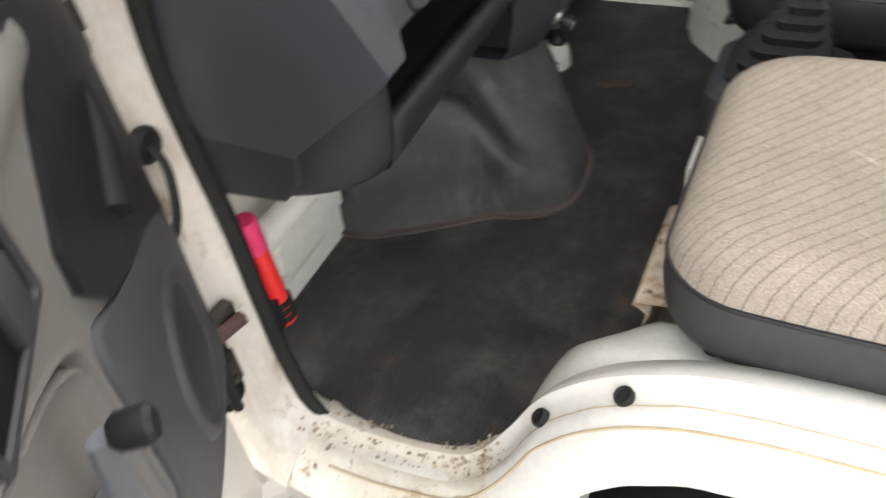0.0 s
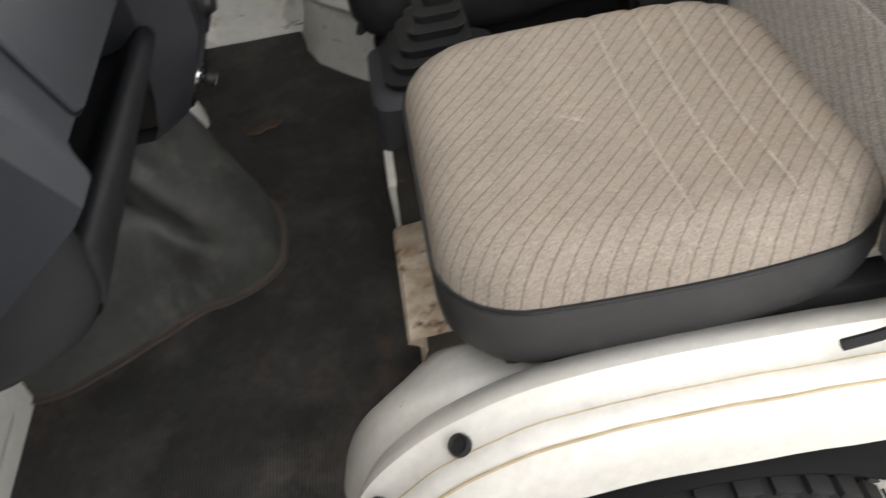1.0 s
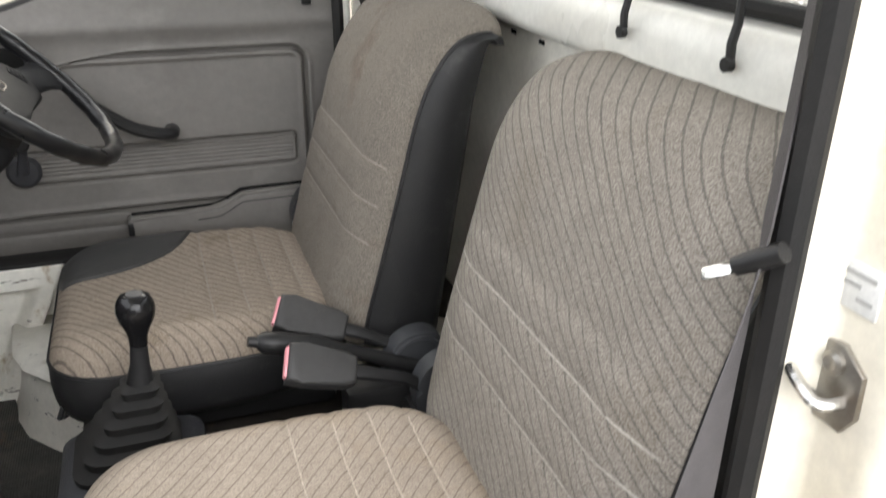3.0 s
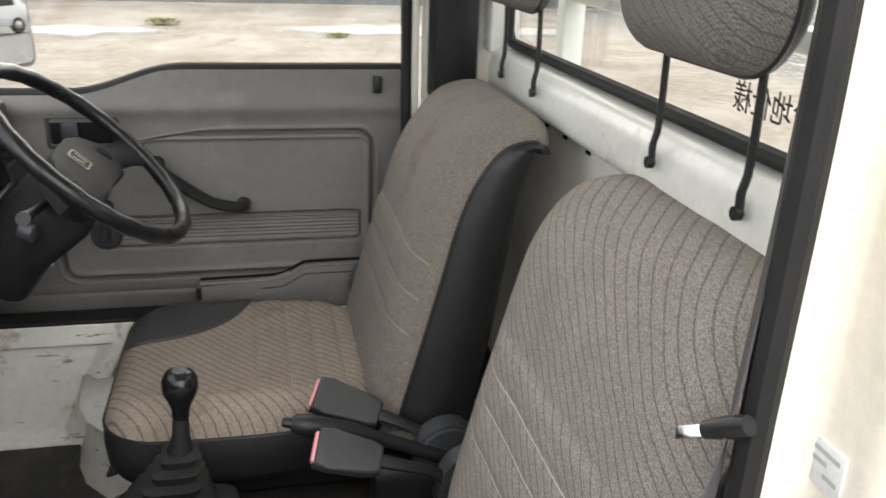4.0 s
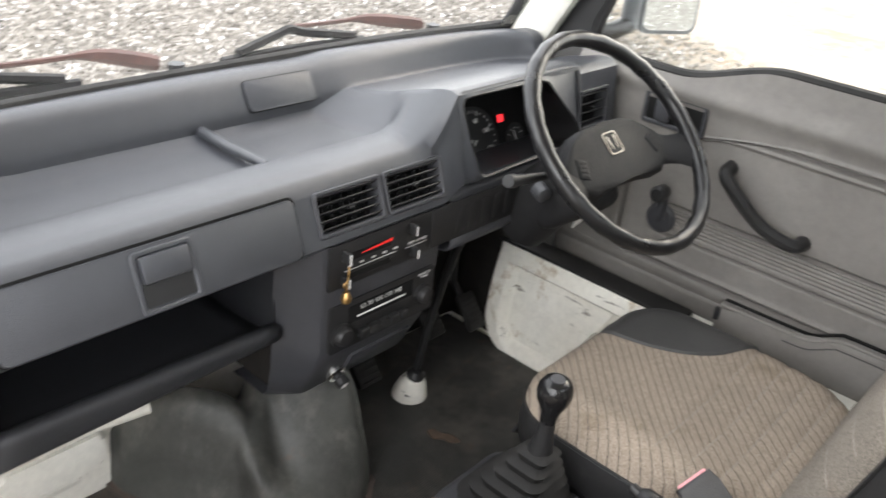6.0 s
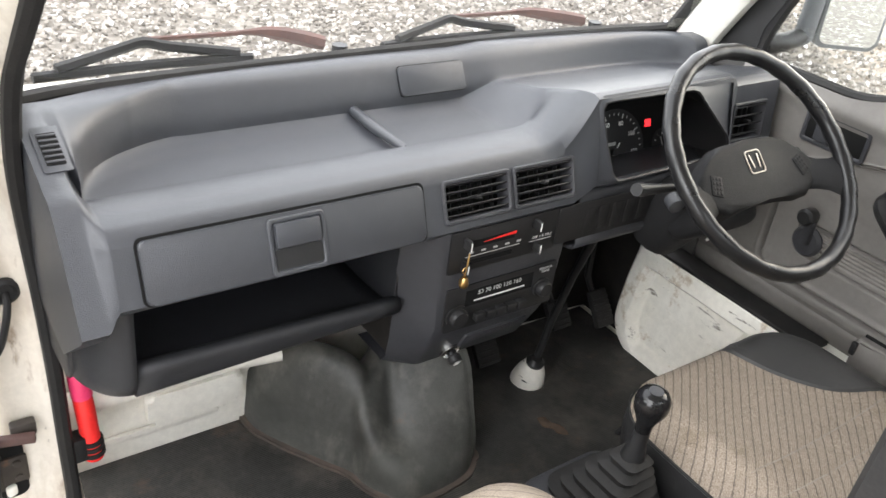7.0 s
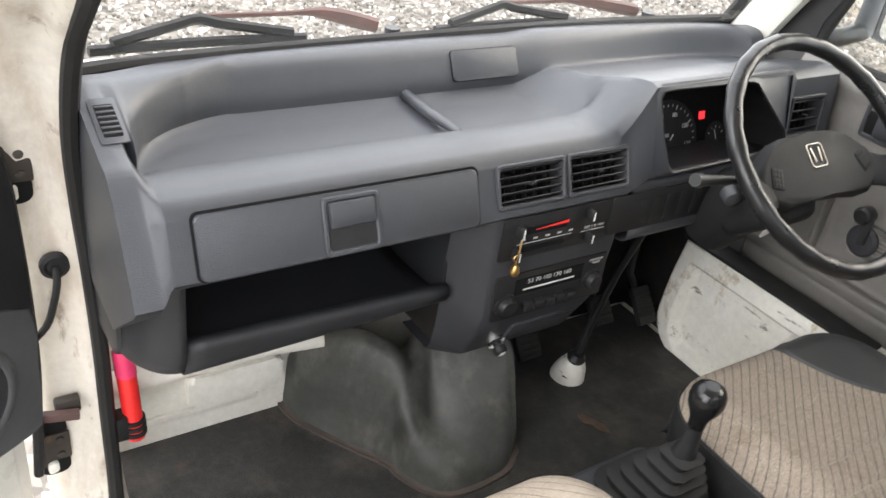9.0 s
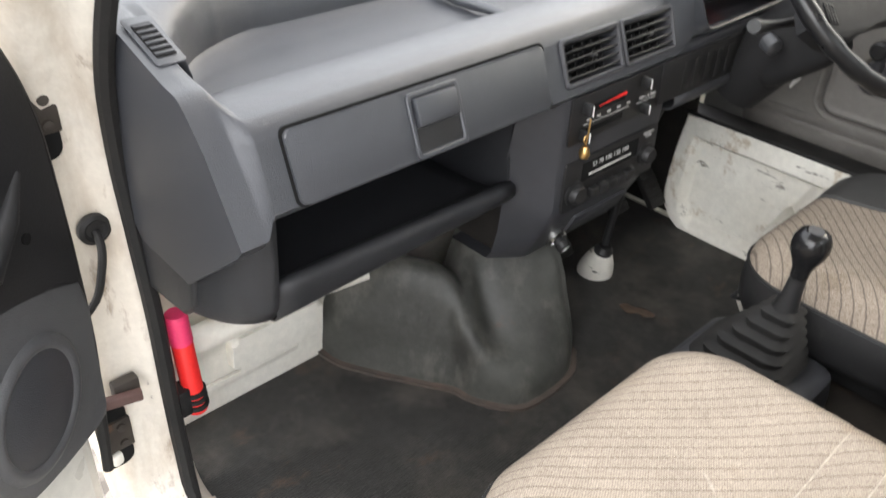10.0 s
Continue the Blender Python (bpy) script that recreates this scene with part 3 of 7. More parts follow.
# the opening of the passenger door: front post, sill, wheel arch and rear post in one sweep (x, z, inner edge y)
OPENING = [(0.30, 1.72, -0.56), (-0.03, 1.352, -0.605), (-0.135, 1.25, -0.612), (-0.203, 1.13, -0.613), (-0.232, 1.02, -0.608), (-0.238, 0.90, -0.602), (-0.232, 0.78, -0.60),
           (-0.231, 0.66, -0.60), (-0.226, 0.56, -0.60), (-0.195, 0.477, -0.605), (-0.10, 0.458, -0.605), (0.0, 0.458, -0.60), (0.045, 0.470, -0.59), (0.085, 0.515, -0.575),
           (0.122, 0.572, -0.562), (0.165, 0.610, -0.556), (0.214, 0.638, -0.553), (0.29, 0.662, -0.55), (0.40, 0.672, -0.55), (0.54, 0.672, -0.552), (0.655, 0.675, -0.556),
           (0.725, 0.71, -0.556), (0.760, 0.80, -0.553), (0.766, 0.95, -0.553), (0.768, 1.15, -0.555), (0.772, 1.40, -0.555), (0.775, 1.72, -0.545)]
PATHP = smooth_path(OPENING, 5)


def sweep_opening(section, i0=0, i1=None, other=None, c0=0, c1=1):
    """Rings of the section (n into the opening, dy outward) along the door opening."""
    pts = PATHP
    out = []
    for i, (x, z, y) in enumerate(pts):
        a, b = pts[max(i - 1, 0)], pts[min(i + 1, len(pts) - 1)]
        tx, tz = b[0] - a[0], b[1] - a[1]
        k = math.hypot(tx, tz)
        nx, nz = -tz / k, tx / k
        sec = section
        if other:
            k = min(1, max(0, (i - c0) / (c1 - c0)))
            sec = [(n + (n2 - n) * k, dy + (d2 - dy) * k) for (n, dy), (n2, d2) in zip(section, other)]
        wob = [0.0025 * noise.noise(Vector((x * 22, z * 22, j * 0.45))) * (1 if j > 4 else 0.1) for j in range(len(sec))]
        out.append([(x + nx * (n + wb), y - dy, z + nz * (n + wb)) for (n, dy), wb in zip(sec, wob)])
    return out[i0:i1]


FRAME_SECTION = [(-0.030, -0.035), (0.000, -0.030), (0.012, -0.004), (0.013, 0.003), (0.006, 0.008), (0.000, 0.014), (-0.002, 0.030), (0.000, 0.040), (-0.010, 0.052), (-0.015, 0.058), (-0.020, 0.063),
                 (-0.036, 0.069), (-0.056, 0.071), (-0.076, 0.072)]
FRONT_SECTION = [(-0.020, -0.014), (0.000, -0.012), (0.012, -0.004), (0.013, 0.003), (0.011, 0.010), (0.005, 0.018), (-0.004, 0.024), (-0.009, 0.032), (-0.009, 0.044), (-0.010, 0.056), (-0.014, 0.066), (-0.023, 0.078), (-0.055, 0.086), (-0.080, 0.087)]
REAR_SECTION = [(-0.030, -0.035), (0.000, -0.030), (0.012, -0.004), (0.013, 0.003), (0.006, 0.008), (-0.010, 0.013), (-0.020, 0.018), (-0.022, 0.024), (-0.022, 0.045), (-0.022, 0.060), (-0.023, 0.072), (-0.032, 0.082), (-0.055, 0.086), (-0.080, 0.087)]
single("door_frame_front", loft(sweep_opening(FRONT_SECTION, 0, 47, FRAME_SECTION, 38, 48), False, False), POST_PAINT, "cream-white front door post streaked with brown grime", "door frame", kind="structure", sharp=60)
single("door_frame_sill", loft(sweep_opening(FRAME_SECTION, 46, 63), False, False), SILL_PAINT, "rust-speckled cream door sill", "door frame", kind="structure", sharp=60)
single("door_frame_arch", loft(sweep_opening(FRAME_SECTION, 62, 108, REAR_SECTION, 104, 112), False, False), PAINT, "white steel door opening over the front wheel", "door frame", kind="structure", sharp=60)
single("door_frame_rear", loft(sweep_opening(FRAME_SECTION, 107, None, REAR_SECTION, 104, 112), False, False), REAR_PAINT, "yellowed white rear door post", "door frame", kind="structure", sharp=60)
bead = [r[8] for r in sweep_opening(FRAME_SECTION, 48, 106)]
single("sealant_bead", tube([(x, y - 0.001, z + 0.0012) for x, y, z in bead], 0.0017, 5), SEALANT, "thin yellowed sealant bead along the sill seam", "sealant", kind="structure")
groove = [r[6] for r in sweep_opening(FRAME_SECTION, 60, 104)]
single("seam_line", tube([(x, y, z + 0.0004) for x, y, z in groove], 0.0009, 5), SEALANT, "thin yellowed seam over the wheel arch", "sealant", kind="structure")


def crumbs():
    """Flaked rust and grit along the inner edge of the sill."""
    rnd = random.Random(8)
    bm = bmesh.new()
    line = [(x, y, z) for x, z, y in PATHP[45:64]]
    for _ in range(170):
        x, y, z = line[rnd.randrange(len(line))]
        s = rnd.uniform(0.0012, 0.0045)
        n = 0.12 + 0.88 * rnd.random()
        box((x + rnd.uniform(-0.012, 0.012), y + 0.02 - 0.05 * n + rnd.uniform(-0.004, 0.004), z + 0.0135 - 0.008 * n), (s, s * rnd.uniform(0.5, 1.4), s * 0.5), 0, (rnd.uniform(-20, 20), rnd.uniform(-20, 20), rnd.uniform(0, 180)), bm=bm)
    single("dirt_crumbs", bm, RUST, "flakes of rust and grit along the door sill", "dirt", kind="stuff")


crumbs()
# rubber seals on the posts
front_end, rear_start = 47, 96
SEAL_F = [(x + 0.004, y + 0.004, z) for x, z, y in PATHP[0:front_end]]
single("front_door_seal", tube([(x + 0.012, y - 0.002, z) for x, y, z in SEAL_F], [0.011] * 44 + [0.010, 0.008, 0.005], 8), RUBBER, "black rubber door seal on the front post", "door seal", kind="structure")
SEAL_R = [(0.552, -0.588, 0.700), (0.60, -0.585, 0.703), (0.655, -0.577, 0.715)] + [(x - 0.016, y + 0.002, z) for x, z, y in PATHP[106:]]
single("rear_door_seal", tube(smooth_path(SEAL_R, 3), [0.0055] * 4 + [0.0125] * (len(smooth_path(SEAL_R, 3)) - 4), 8), RUBBER, "black ribbed rubber door seal on the rear post", "door seal", kind="structure")

# rubber plugs on the wheel arch
for px, py, pz in ((0.211, -0.575, 0.641), (0.121, -0.585, 0.577)):
    m = Matrix.Translation((px, py, pz)) @ Vector((-0.35 if px > 0.2 else -0.75, -0.25, 0.9)).to_track_quat("Z", "Y").to_matrix().to_4x4()
    plug = single("body_plug", lathe([(0.0112, -0.004), (0.0112, 0.002), (0.0095, 0.0045), (0.006, 0.003), (0.0055, 0.001), (0.001, 0.001)], m, 20), RUBBER, "black rubber plug in the white wheel arch", "plug", group="plugs in the wheel arch")

# floor mat and riser below the seats
MAT_EDGE = [(-0.335, -0.60), (0.03, -0.60), (0.075, -0.50), (0.108, -0.41), (0.178, -0.36), (0.186, 0.33), (0.135, 0.370), (0.075, 0.43), (0.050, 0.50), (0.03, 0.60), (-0.335, 0.60)]
single("floor_mat", plate(MAT_EDGE, pose(0, 0, FLOOR_Z - 0.004), 0.008, 0.003), MAT, "dirty black ribbed rubber floor mat with worn brown patches", "floor mat", kind="structure")


def riser():
    prof = [(0.182, FLOOR_Z - 0.01), (0.184, 0.53), (0.192, 0.572), (0.225, 0.598), (0.80, 0.60)]
    return loft([[(x, y, z) for x, z in smooth_path(prof, 4)] for y in (-0.40, -0.30, -0.212)], False, False)


single("seat_riser", riser(), RUST, "rust-speckled beige steel riser below the passenger seat", "riser", kind="structure", thick=0.002)
single("seat_riser_middle", box((0.50, 0.04, 0.525), (0.63, 0.50, 0.14), 0.012), GRIME, "grimy black steel box with rust between the seats", "riser", kind="structure")
single("seat_riser_driver", loft([[(x + dx, y, z) for x, z in smooth_path([(0.10, FLOOR_Z - 0.01), (0.118, 0.50), (0.135, 0.58), (0.18, 0.61), (0.80, 0.61)], 4)]
       for y, dx in ((0.300, 0.12), (0.325, 0.070), (0.350, 0.042), (0.385, 0.008), (0.435, -0.035), (0.495, -0.058), (0.64, -0.075))], False, False), CHIPPED, "chipped white steel riser below the driver's seat", "riser", kind="structure", thick=0.002)


def wheel_house():
    """The rounded inner arch between the sill and the riser: steep where it leaves the floor, level under the seat."""
    foot = smooth_path([(0.030, -0.600), (0.058, -0.565), (0.067, -0.52), (0.067, -0.485), (0.077, -0.43), (0.102, -0.404), (0.137, -0.376), (0.182, -0.342), (0.24, -0.335)], 5)
    goal = smooth_path([(0.66, -0.585), (0.66, -0.575), (0.66, -0.56), (0.65, -0.54), (0.62, -0.51), (0.60, -0.48), (0.58, -0.44), (0.56, -0.39), (0.55, -0.34)], 5)
    rings = []
    for k in [(q / 22) ** 2.2 for q in range(23)]:
        ring = []
        for (ax, ay), (bx, by) in zip(foot, goal):
            x, y = ax + (bx - ax) * k, ay + (by - ay) * k
            d = min(math.hypot(x - px, y - py) for px, py in foot)
            z = FLOOR_Z - 0.004 + 0.182 * (1 - math.exp(-d / 0.068)) + 0.004 * noise.noise(Vector((x * 9, y * 9, 0))) * min(1, d / 0.03)
            ring.append((x, y, z - 0.022 * max(0, min(1, (-0.49 - y) / 0.06))))
        rings.append(ring)
    return loft(rings, False, False)


single("wheel_house", wheel_house(), WELL_PAINT, "white rounded inner wheel arch with grime in the seam", "wheel arch", kind="structure", thick=0.002)


def tyre(cx, cy, cz):
    m = pose(cx, cy, cz, 90, 0, 0)
    t = thing("wheel", cx, cy, 0, "worn black front tyre under the wheel arch", "wheel")
    part("tyre", lathe([(0.165, -0.065), (0.21, -0.072), (0.25, -0.068), (0.266, -0.055), (0.270, -0.03), (0.270, 0.03), (0.266, 0.055), (0.25, 0.068), (0.21, 0.072), (0.165, 0.065)], m, 56), TYRE, t)
    bm = bmesh.new()
    for k in range(44):
        a = 2 * math.pi * k / 44
        for w in (-0.045, -0.015, 0.015, 0.045):
            aa = a + (0.04 if w in (-0.045, 0.015) else -0.02)
            box((cx + 0.272 * math.cos(aa), cy + w, cz + 0.272 * math.sin(aa)), (0.010, 0.022, 0.026), 0, (0, -math.degrees(aa), 0), bm=bm)
    part("tread", bm, TYRE, t)
    part("rim", lathe([(0.02, 0.02), (0.08, 0.03), (0.12, 0.02), (0.155, 0.05), (0.168, 0.062), (0.165, 0.0)], pose(cx, cy, cz, 90, 0, 0), 32), STEEL, t)


tyre(0.43, -0.602, 0.272)
single("wheel_well", loft([[(0.43 + 0.315 * math.cos(a), y, 0.27 + 0.315 * math.sin(a)) for a in span(-0.3, math.pi + 0.3, 24)] for y in (-0.630, -0.40)], False, False), DEEP, "dark inside of the front wheel well", "wheel well", kind="structure", thick=0.003)

# outer skin below the opening, with the round wheel cut-out
skin = bmesh.new()
low = [(x, z) for x, z, y in PATHP if z < 0.9 and x > -0.21]
for i in range(len(low) - 1):
    quad = []
    for x, z in (low[i], low[i + 1]):
        d = abs(x - 0.43)
        zb = 0.28 + math.sqrt(0.315 ** 2 - d * d) if d < 0.30 else 0.36
        quad.append((x, z, max(zb, 0.30)))
    (xa, za, ba), (xb, zb_, bb) = quad
    if abs((xa + xb) / 2 - 0.43) > 0.30 and (za - 0.078 > ba + 0.002 or zb_ - 0.078 > bb + 0.002):
        skin.faces.new([skin.verts.new(p) for p in ((xa, -0.626, za - 0.074), (xb, -0.626, zb_ - 0.074), (xb, -0.627, min(bb, zb_ - 0.078)), (xa, -0.627, min(ba, za - 0.078)))])
single("rocker_panel", skin, PAINT_CLEAN, "white outer body side above the front wheel", "body panel", kind="structure", thick=0.003)

# front wall and sides below the dash
fw = grid(lambda u, v: (-0.345 + 0.012 * max(0, math.cos((v - 0.62) * 40)) * (1 if 0.56 < v < 0.68 else 0) + 0.10 * max(0, (v - 0.64)) * (1 if v > 0.64 else 0), u, v), span(-0.62, 0.64, 42), span(0.45, 1.12, 48))
single("wall_front", fw, PAINT_INNER, "cream-painted steel front wall below the dashboard", "wall", kind="structure", thick=0.01)
single("firewall_ledge", tube([(-0.285, -0.60, 0.655), (-0.285, -0.50, 0.66), (-0.275, -0.32, 0.664), (-0.25, -0.235, 0.668)], [0.022, 0.022, 0.018, 0.013], 10), PAINT_INNER, "cream-painted ledge along the front wall", "ledge", kind="structure")
for z0 in (0.515,):
    single("stamped_rib", plate(round_rect(-0.20, -0.009, 0.10, 0.009, 0.008), basis((-0.333, -0.42, z0), (0, 1, 0), (0.1, 0, 1)), 0.006, 0.004), PAINT_INNER, "stamped rib in the cream front wall", "rib", kind="structure", group="ribs of the front wall")

single("stamped_boss", plate(round_rect(-0.085, -0.034, 0.085, 0.034, 0.012), basis((-0.335, -0.365, 0.568), (0, 1, 0), (0.06, 0, 1)), 0.022, 0.010, 3), PAINT_INNER, "raised rectangle stamped into the cream front wall", "boss", kind="structure")


def side_dish():
    """The pale panel beside the driver's feet: a rounded lower front corner and a pressed hollow with soft edges."""
    front = smooth_path([(0.0, -0.135), (0.10, -0.180), (0.25, -0.207), (0.45, -0.210), (0.70, -0.206), (1.0, -0.196)], 8)

    def f(u, v):
        xl = min(front, key=lambda q: abs(q[0] - v))[1]
        xr = 0.035 + 0.125 * v
        x, z = xl + (xr - xl) * u, 0.452 + v * 0.272
        e = min((x - xl - 0.030) / 0.016, (xr - 0.020 - x) / 0.030, (0.684 - z) / 0.013, (z - 0.468) / 0.020)
        e = max(0, min(1, e))
        e = e * e * (3 - 2 * e)
        return (x, 0.578 + 0.014 * v + 0.030 * e + 0.002 * noise.noise(Vector((x * 14, 0, z * 14))), z)
    return grid(f, span(0, 1, 70), span(0, 1, 70))


single("footwell_panel", side_dish(), KICK_PAINT, "scuffed cream-white pressed panel beside the driver's footwell", "panel", kind="structure", thick=0.004)
single("wall_side", box((0.30, 0.635, 0.57), (1.30, 0.03, 0.28), 0.004), PAINT_INNER, "cream steel side below the driver's door", "wall", kind="structure")
# dark strip added over the pale ledge, in place of shaded door trim
single("sill_rubber", box((0.01, 0.618, 0.727), (0.44, 0.056, 0.010), 0.003), RUBBER, "dark strip added over the pale ledge above the footwell panel", "strip", kind="structure")
single("driver_sill", box((0.52, 0.605, 0.705), (0.42, 0.05, 0.03), 0.008), PAINT_CLEAN, "white door sill beside the driver's seat", "sill", kind="structure")

# rear wall with its window
lower = grid(lambda u, v: (0.905 - 0.015 * math.exp(-((v - 0.98) / 0.05) ** 2), u, v), span(-0.60, 0.66, 20), span(0.58, 1.20, 24))
single("wall_rear", lower, PAINT_INNER, "dull cream steel rear wall behind the seats", "wall", kind="structure", thick=0.012)
for hy, hz in ((0.115, 0.985), (0.50, 0.985), (-0.48, 0.985)):
    single("access_hole", lathe([(0.026, 0.0), (0.03, 0.003), (0.024, 0.006), (0.022, 0.001), (0.001, 0.001)], basis((0.8875, hy, hz), (0, 0, 1), (0, 1, 0)), 20), DEEP, "round dark hole in the rear wall", "hole", kind="structure", group="holes in the rear wall")
# unseen panel added to close a gap that let light up from below
single("rear_shelf", box((0.83, 0.02, 0.59), (0.19, 1.22, 0.03), 0.004), GRIME, "unseen panel added behind the seats to stop light from below", "shelf", kind="structure")
LEDGE = [(0.905, 1.178), (0.872, 1.180), (0.858, 1.190), (0.855, 1.21), (0.857, 1.234), (0.863, 1.250), (0.876, 1.258), (0.905, 1.261)]
single("rear_ledge", loft([[(x + dx, y, z) for x, z in smooth_path(LEDGE, 3)] for y, dx in ((-0.58, 0.0), (-0.3, 0), (0, 0), (0.3, 0), (0.585, 0.0), (0.605, 0.02), (0.612, 0.05))], False, False), PAINT_CLEAN, "white painted steel ledge below the rear window", "ledge", kind="structure", sharp=50)
for hy in (0.33, 0.24, 0.14, -0.02):
    single("clip_hole", box((0.8935, hy, 1.163), (0.004, 0.018, 0.007), 0.001), DEEP, "small slot in the rear wall", "slot", kind="structure", group="slots in the rear wall")
rw = thing("window_rear", 0.90, 0, 1.28, "rear cab window in a black rubber gasket", "window", kind="structure")
part("pane", box((0.902, 0.0, 1.46), (0.004, 1.14, 0.39), 0), GLASS, rw).visible_shadow = False
gasket = bmesh.new()
tube([(0.893, y, z) for y, z in [(-0.59, 1.270), (0.56, 1.270), (0.585, 1.29), (0.585, 1.64), (0.55, 1.66), (-0.59, 1.66)]], 0.010, 8, gasket)
part("gasket", gasket, RUBBER, rw)
for sy in (0.62, -0.60):
    single("rear_post", box((0.885, sy, 1.47), (0.06, 0.07, 0.45), 0.012), PAINT_CLEAN, "white cab post beside the rear window", "post", kind="structure", group="rear posts")

# driver's side: posts, roof, windscreen
single("ceiling", box((0.48, 0.01, 1.755), (0.95, 1.22, 0.05), 0.02), PAINT_INNER, "pale cab roof lining", "ceiling", kind="structure")
single("wall_rear_top", box((0.905, 0.01, 1.70), (0.03, 1.2, 0.08), 0.004), PAINT_CLEAN, "white cab back above the rear window", "wall", kind="structure")
single("driver_rear_post", box((0.718, 0.642, 1.25), (0.016, 0.045, 1.0), 0.005), PAINT_CLEAN, "white door post behind the driver's door", "post", kind="structure")
single("driver_door_seal", tube([(0.703, 0.628, 0.76), (0.704, 0.628, 1.10), (0.700, 0.626, 1.40), (0.694, 0.61, 1.70)], 0.0115, 8), RUBBER, "black rubber seal round the driver's door", "door seal", kind="structure")
single("driver_post_panel", box((0.81, 0.645, 1.20), (0.15, 0.03, 1.08), 0.008), PAINT_CLEAN, "white inner side panel behind the driver's door", "panel", kind="structure")
POST_IN = smooth_path([(-0.315, 0.640, 1.125), (-0.274, 0.632, 1.194), (-0.184, 0.620, 1.329), (-0.04, 0.595, 1.48), (0.26, 0.535, 1.72)], 4)
POST_OUT = smooth_path([(-0.225, 0.648, 1.115), (-0.203, 0.640, 1.160), (-0.092, 0.628, 1.332), (0.05, 0.603, 1.48), (0.33, 0.543, 1.72)], 4)
single("front_post", loft([[a, tuple(Vector(a) * 0.7 + Vector(b) * 0.3 + Vector((0, -0.010, 0))), tuple(Vector(a) * 0.2 + Vector(b) * 0.8 + Vector((0, -0.010, 0))), b, (b[0], b[1] + 0.022, b[2]), (a[0], a[1] + 0.03, a[2])] for a, b in zip(POST_IN, POST_OUT)]), PAINT_CLEAN, "white windscreen post with black seal", "post", kind="structure", sharp=50)
single("screen_seal_driver", tube([(x - 0.004, y - 0.004, z + 0.004) for x, y, z in POST_IN], 0.013, 8), RUBBER, "black rubber windscreen seal", "seal", kind="structure")
APL = [(-0.262, -0.605, 1.185), (-0.16, -0.60, 1.30), (0.03, -0.565, 1.49), (0.30, -0.53, 1.74)]
single("screen_seal_passenger", tube([(x - 0.004, y + 0.016, z) for x, y, z in smooth_path(APL, 4)], 0.012, 8), RUBBER, "black rubber windscreen seal", "seal", kind="structure")
single("front_post_passenger", tube([(x - 0.02, y - 0.045, z - 0.01) for x, y, z in smooth_path(APL, 4)], 0.036, 10), PAINT, "cream-white windscreen post with yellowed paint", "post", kind="structure")
base_seal = smooth_path([(-0.262, -0.60, 1.168), (-0.292, -0.50, 1.165), (-0.312, -0.25, 1.164), (-0.318, 0.0, 1.165), (-0.312, 0.28, 1.170), (-0.292, 0.50, 1.172), (-0.272, 0.60, 1.176)], 5)
single("screen_base_seal", tube(base_seal, 0.0105, 8), RUBBER, "black rubber strip along the foot of the windscreen", "seal", kind="structure")


def screen():
    def f(u, v):
        y = -0.60 + 1.20 * u
        bow = 0.055 * (1 - (2 * u - 1) ** 2)
        return (-0.262 - bow * (1 - 0.4 * v) + 0.56 * v, y * (1 - 0.1 * v), 1.178 - 0.012 * (1 - (2 * u - 1) ** 2) + 0.55 * v)
    return grid(f, span(0, 1, 20), span(0, 1, 8))


ws = thing("windscreen", -0.3, 0, 1.17, "clear raked windscreen", "windscreen", kind="structure")
part("pane", screen(), GLASS, ws).visible_shadow = False
single("cowl", loft([[(-0.345, y, 1.140), (-0.37, y, 1.136), (-0.44, y, 1.12), (-0.50, y, 1.05), (-0.53, y, 0.75), (-0.52, y, 0.40)] for y in span(-0.64, 0.66, 8)], False, False), PAINT_CLEAN, "white front panel of the cab", "body panel", kind="structure", thick=0.004)


# ---- seats ----


